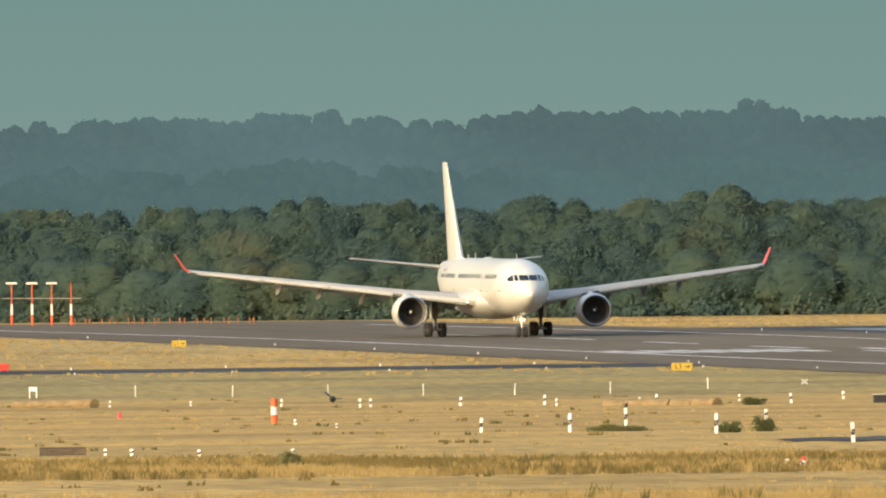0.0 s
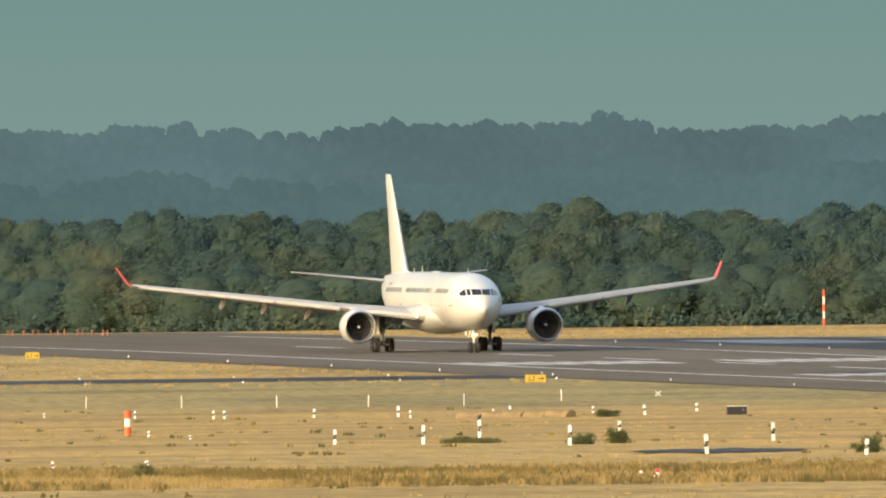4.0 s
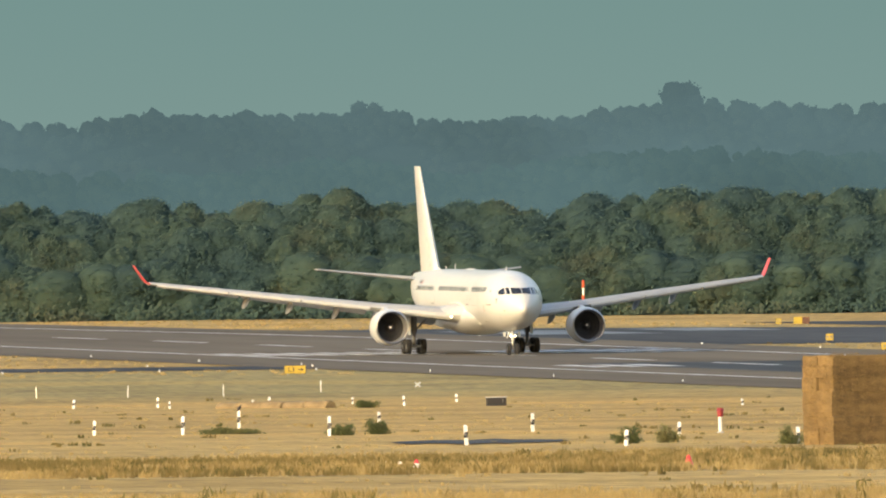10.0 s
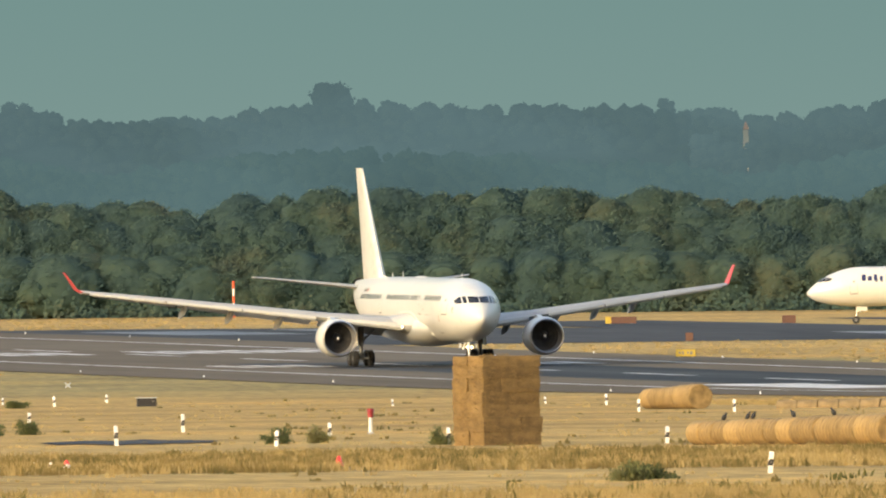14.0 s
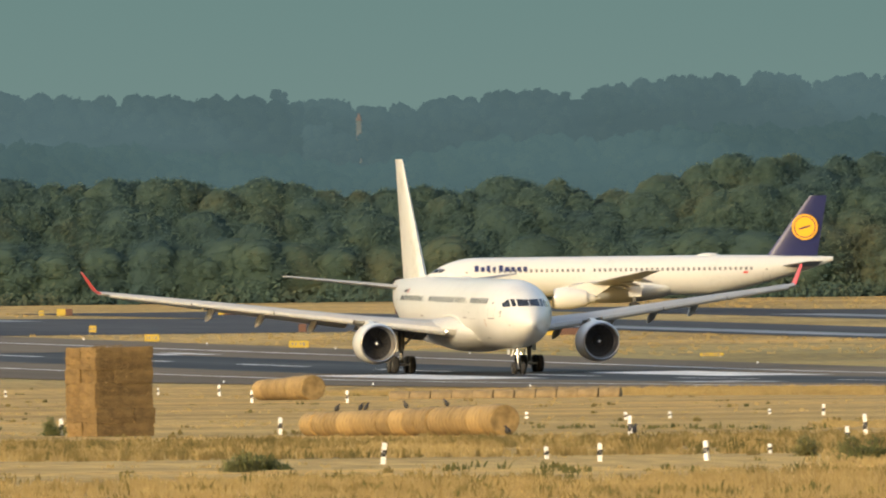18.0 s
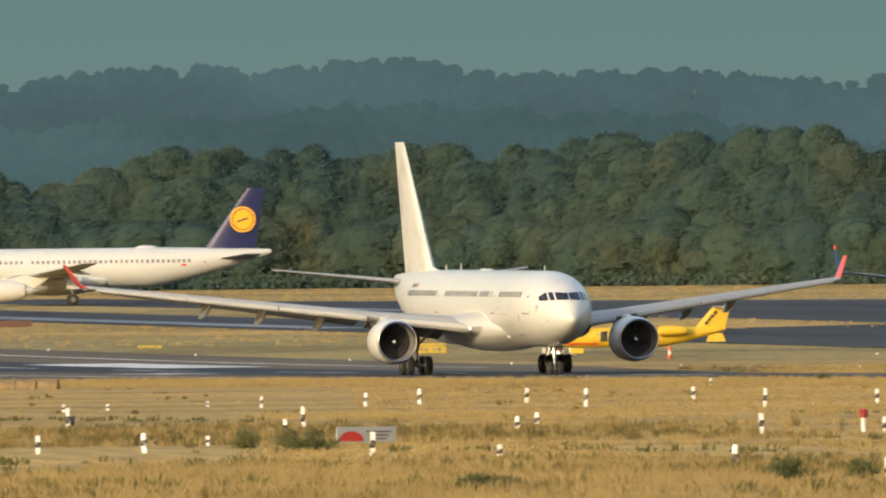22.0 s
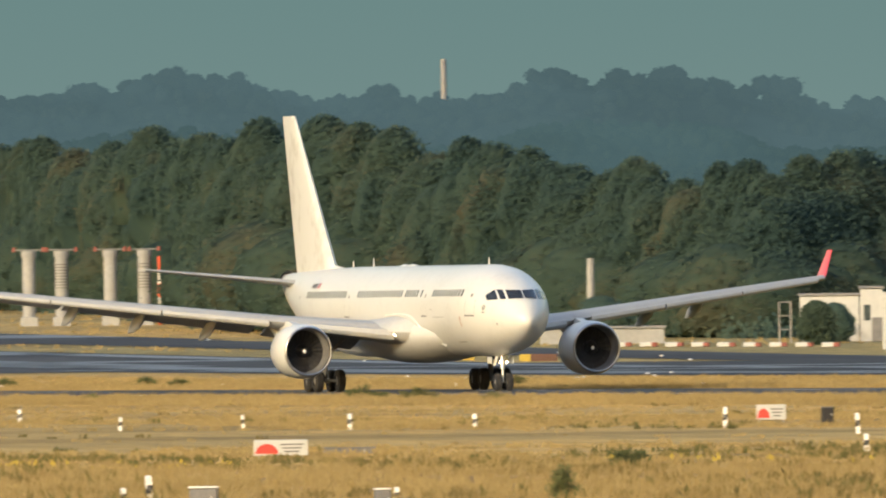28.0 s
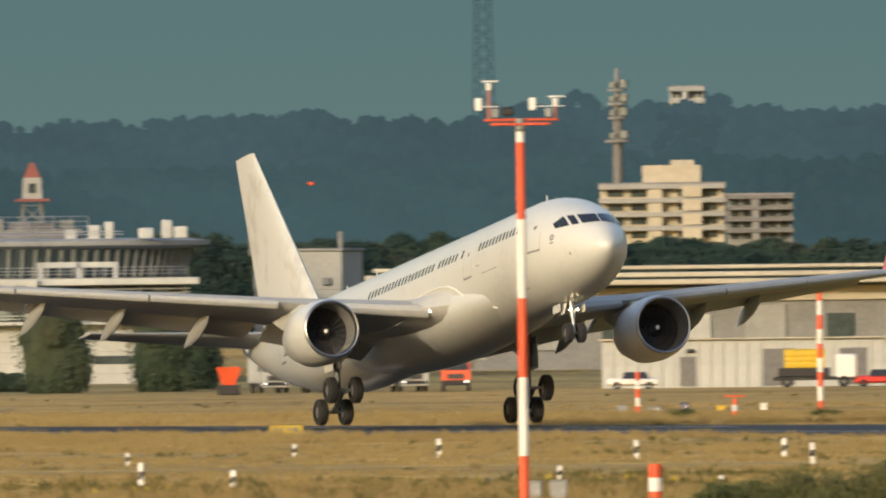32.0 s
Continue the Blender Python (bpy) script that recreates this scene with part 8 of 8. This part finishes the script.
# ---- standing grass ----
GREEN_WEED = leafy("green_weeds", (0.11, 0.112, 0.042), (0.16, 0.150, 0.056), (0.25, 0.20, 0.08))
FLOWER = mottled("flower_yellow", (0.45, 0.33, 0.03), (0.6, 0.46, 0.05), 2, 0.8)
def grass(name, label, mat, count, y0, y1, h, seed, clump=0.0, lo=8.3, hi=19.3, blades=7, width=0.02, strip=None, mown=False):
    """Tufts of bent blades."""
    g = np.random.default_rng(seed)
    V, Fs = [], []
    y = np.sqrt(g.uniform(y0 * y0, y1 * y1, count))
    b = np.radians(g.uniform(lo, hi, count))
    if strip:  # along the runway instead of by bearing
        xs, ys = g.uniform(strip[0], strip[1], count), g.uniform(y0, y1, count)
        y, b = np.hypot(xs, ys), np.arctan2(xs, ys)
    elif hi < 19:  # thins out towards its end
        keep = g.random(count) < np.clip((radians(hi) - b) / radians(4.0), 0, 1)
        y, b = y[keep], b[keep]
    if clump:
        keep = np.array([noise.noise((math.tan(q) * yy * 0.10, yy * 0.02, seed)) > clump for q, yy in zip(b, y)])
        y, b = y[keep], b[keep]
    x, yy = y * np.sin(b), y * np.cos(b)
    paved = ((x > 453) & (x < 2 + np.interp(yy, [2150, 2330], [503, 529]))) | ((x > 584) & (x < 614)) | ((x > 610) & (x < np.interp(yy, [2010, 2098, 2190, 2337, 2362, 2376, 2590, 2625, 2950, 3030], [626, 648, 669, 695, 698, 660, 658, 702, 706, 657])) & ((yy < 2650) | (x > 642) | (yy > 2790))) | ((x > 675) & (x < 699) & (yy > 2355) & (yy < 2700)) | ((x > 526) & (x < 592) & (yy > 2810) & (yy < 3060)) | ((x < 458) & (yy > 2612) & (yy < 2658))
    if mown:
        deg = np.degrees(b)
        paved |= (y > np.interp(deg, [12, 15.3, 17.3], [1180, 1120, 1112])) & (y < np.interp(deg, [12, 14, 15.3, 17.3], [1340, 1330, 1270, 1160]))
    y, b = y[~paved], b[~paved]
    n = len(y)
    x, yy = y * np.sin(b), y * np.cos(b)
    z = np.interp(yy, _gy, _gz)
    k = n * blades
    bx = np.repeat(x, blades) + g.normal(0, 0.16, k)
    by = np.repeat(yy, blades) + g.normal(0, 0.16, k)
    bz = np.repeat(z, blades) - 0.02
    hh = np.repeat(h * g.uniform(0.5, 1.25, n), blades) * g.uniform(0.55, 1.2, k)
    lx, ly = g.normal(0, 0.28, k) * hh, g.normal(0, 0.28, k) * hh
    w = width * g.uniform(0.7, 1.6, k)
    a = np.stack([bx - w, by, bz], 1)
    c = np.stack([bx + w, by, bz], 1)
    d = np.stack([bx + lx * 0.4 + w * 0.8, by + ly * 0.4, bz + hh * 0.6], 1)
    e = np.stack([bx + lx, by + ly, bz + hh], 1)
    f = np.stack([bx + lx * 0.4 - w * 0.8, by + ly * 0.4, bz + hh * 0.6], 1)
    P = np.stack([a, c, d, e, f], 1).reshape(-1, 3)
    me = bpy.data.meshes.new(name)
    me.vertices.add(len(P))
    me.vertices.foreach_set("co", P.ravel())
    me.loops.add(5 * k)
    me.loops.foreach_set("vertex_index", np.arange(5 * k, dtype=np.int32))
    me.polygons.add(k)
    me.polygons.foreach_set("loop_start", np.arange(0, 5 * k, 5, dtype=np.int32))
    me.update()
    me.materials.append(mat)
    tagged(new(name, me), label, "grass", kind="stuff")


grass("tall_grass", "tall dry orange-gold grass in the foreground", DRY, 22000, 760, 985, 0.36, 1, -0.3, 8.2, 19.3, 8, 0.016)
grass("weed_grass", "greenish brown weeds and seed heads", WEED, 7000, 780, 1000, 0.36, 2, 0.12, 10.5, 19.3, 6, 0.03)
grass("weed_grass", "strip of brown-green weeds across the stubble", WEED, 11000, 1135, 1285, 0.36, 3, -0.15, 8.3, 14.0, 9, 0.022)
grass("dry_tuft", "pale dry tufts across the stubble", DRY, 11000, 1135, 1292, 0.32, 4, -0.2, 8.3, 14.0, 8, 0.022)
grass("dry_tuft", "scattered pale tufts on the mown field", DRY, 9000, 985, 2300, 0.14, 5, 0.05, 8.3, 19.3, 6, 0.03)
grass("weed_grass", "scattered green weeds on the field", WEED, 3500, 1000, 2400, 0.22, 6, 0.22, 8.3, 19.3, 6, 0.05)
grass("weed_grass", "strip of green weeds beside the mown path", GREEN_WEED, 2600, 975, 1075, 0.30, 9, 0.12, 13.6, 19.3, 7, 0.03)
grass("weed_grass", "dark tall weeds among the dry grass", GREEN_WEED, 2600, 800, 990, 0.42, 10, 0.22, 9.5, 19.3, 8, 0.03)
grass("dry_tuft", "standing golden grass between the mown paths", DRY, 26000, 1000, 1440, 0.24, 21, -0.12, 12.2, 19.3, 7, 0.022, mown=True)
grass("weed_grass", "loose green weeds between the mown paths", GREEN_WEED, 4200, 1000, 1430, 0.26, 22, 0.24, 11.5, 19.3, 7, 0.03, mown=True)
grass("yellow_flowers", "small yellow flowers in the weeds", FLOWER, 420, 990, 1060, 0.26, 11, 0.22, 13.6, 19.3, 3, 0.05)
grass("dry_tuft", "rough dry grass along the runway", DRY, 16000, 1440, 2050, 0.18, 7, -0.5, 12.4, 19.3, 7, 0.025)
grass("verge_grass", "dense standing dry grass along the runway verge", DRY, 15000, 1330, 2120, 0.40, 12, -0.6, blades=8, width=0.022, strip=(418, 453))
grass("verge_grass", "standing dry grass on the far runway verge", DRY, 12000, 1450, 2250, 0.36, 13, -0.4, blades=7, width=0.025, strip=(506, 584))
grass("dry_tuft", "rough pale grass beyond the runway and before the wood", DRY, 14000, 2600, 3300, 0.24, 8, -0.7, 8.3, 19.3, 7, 0.04)


motions()
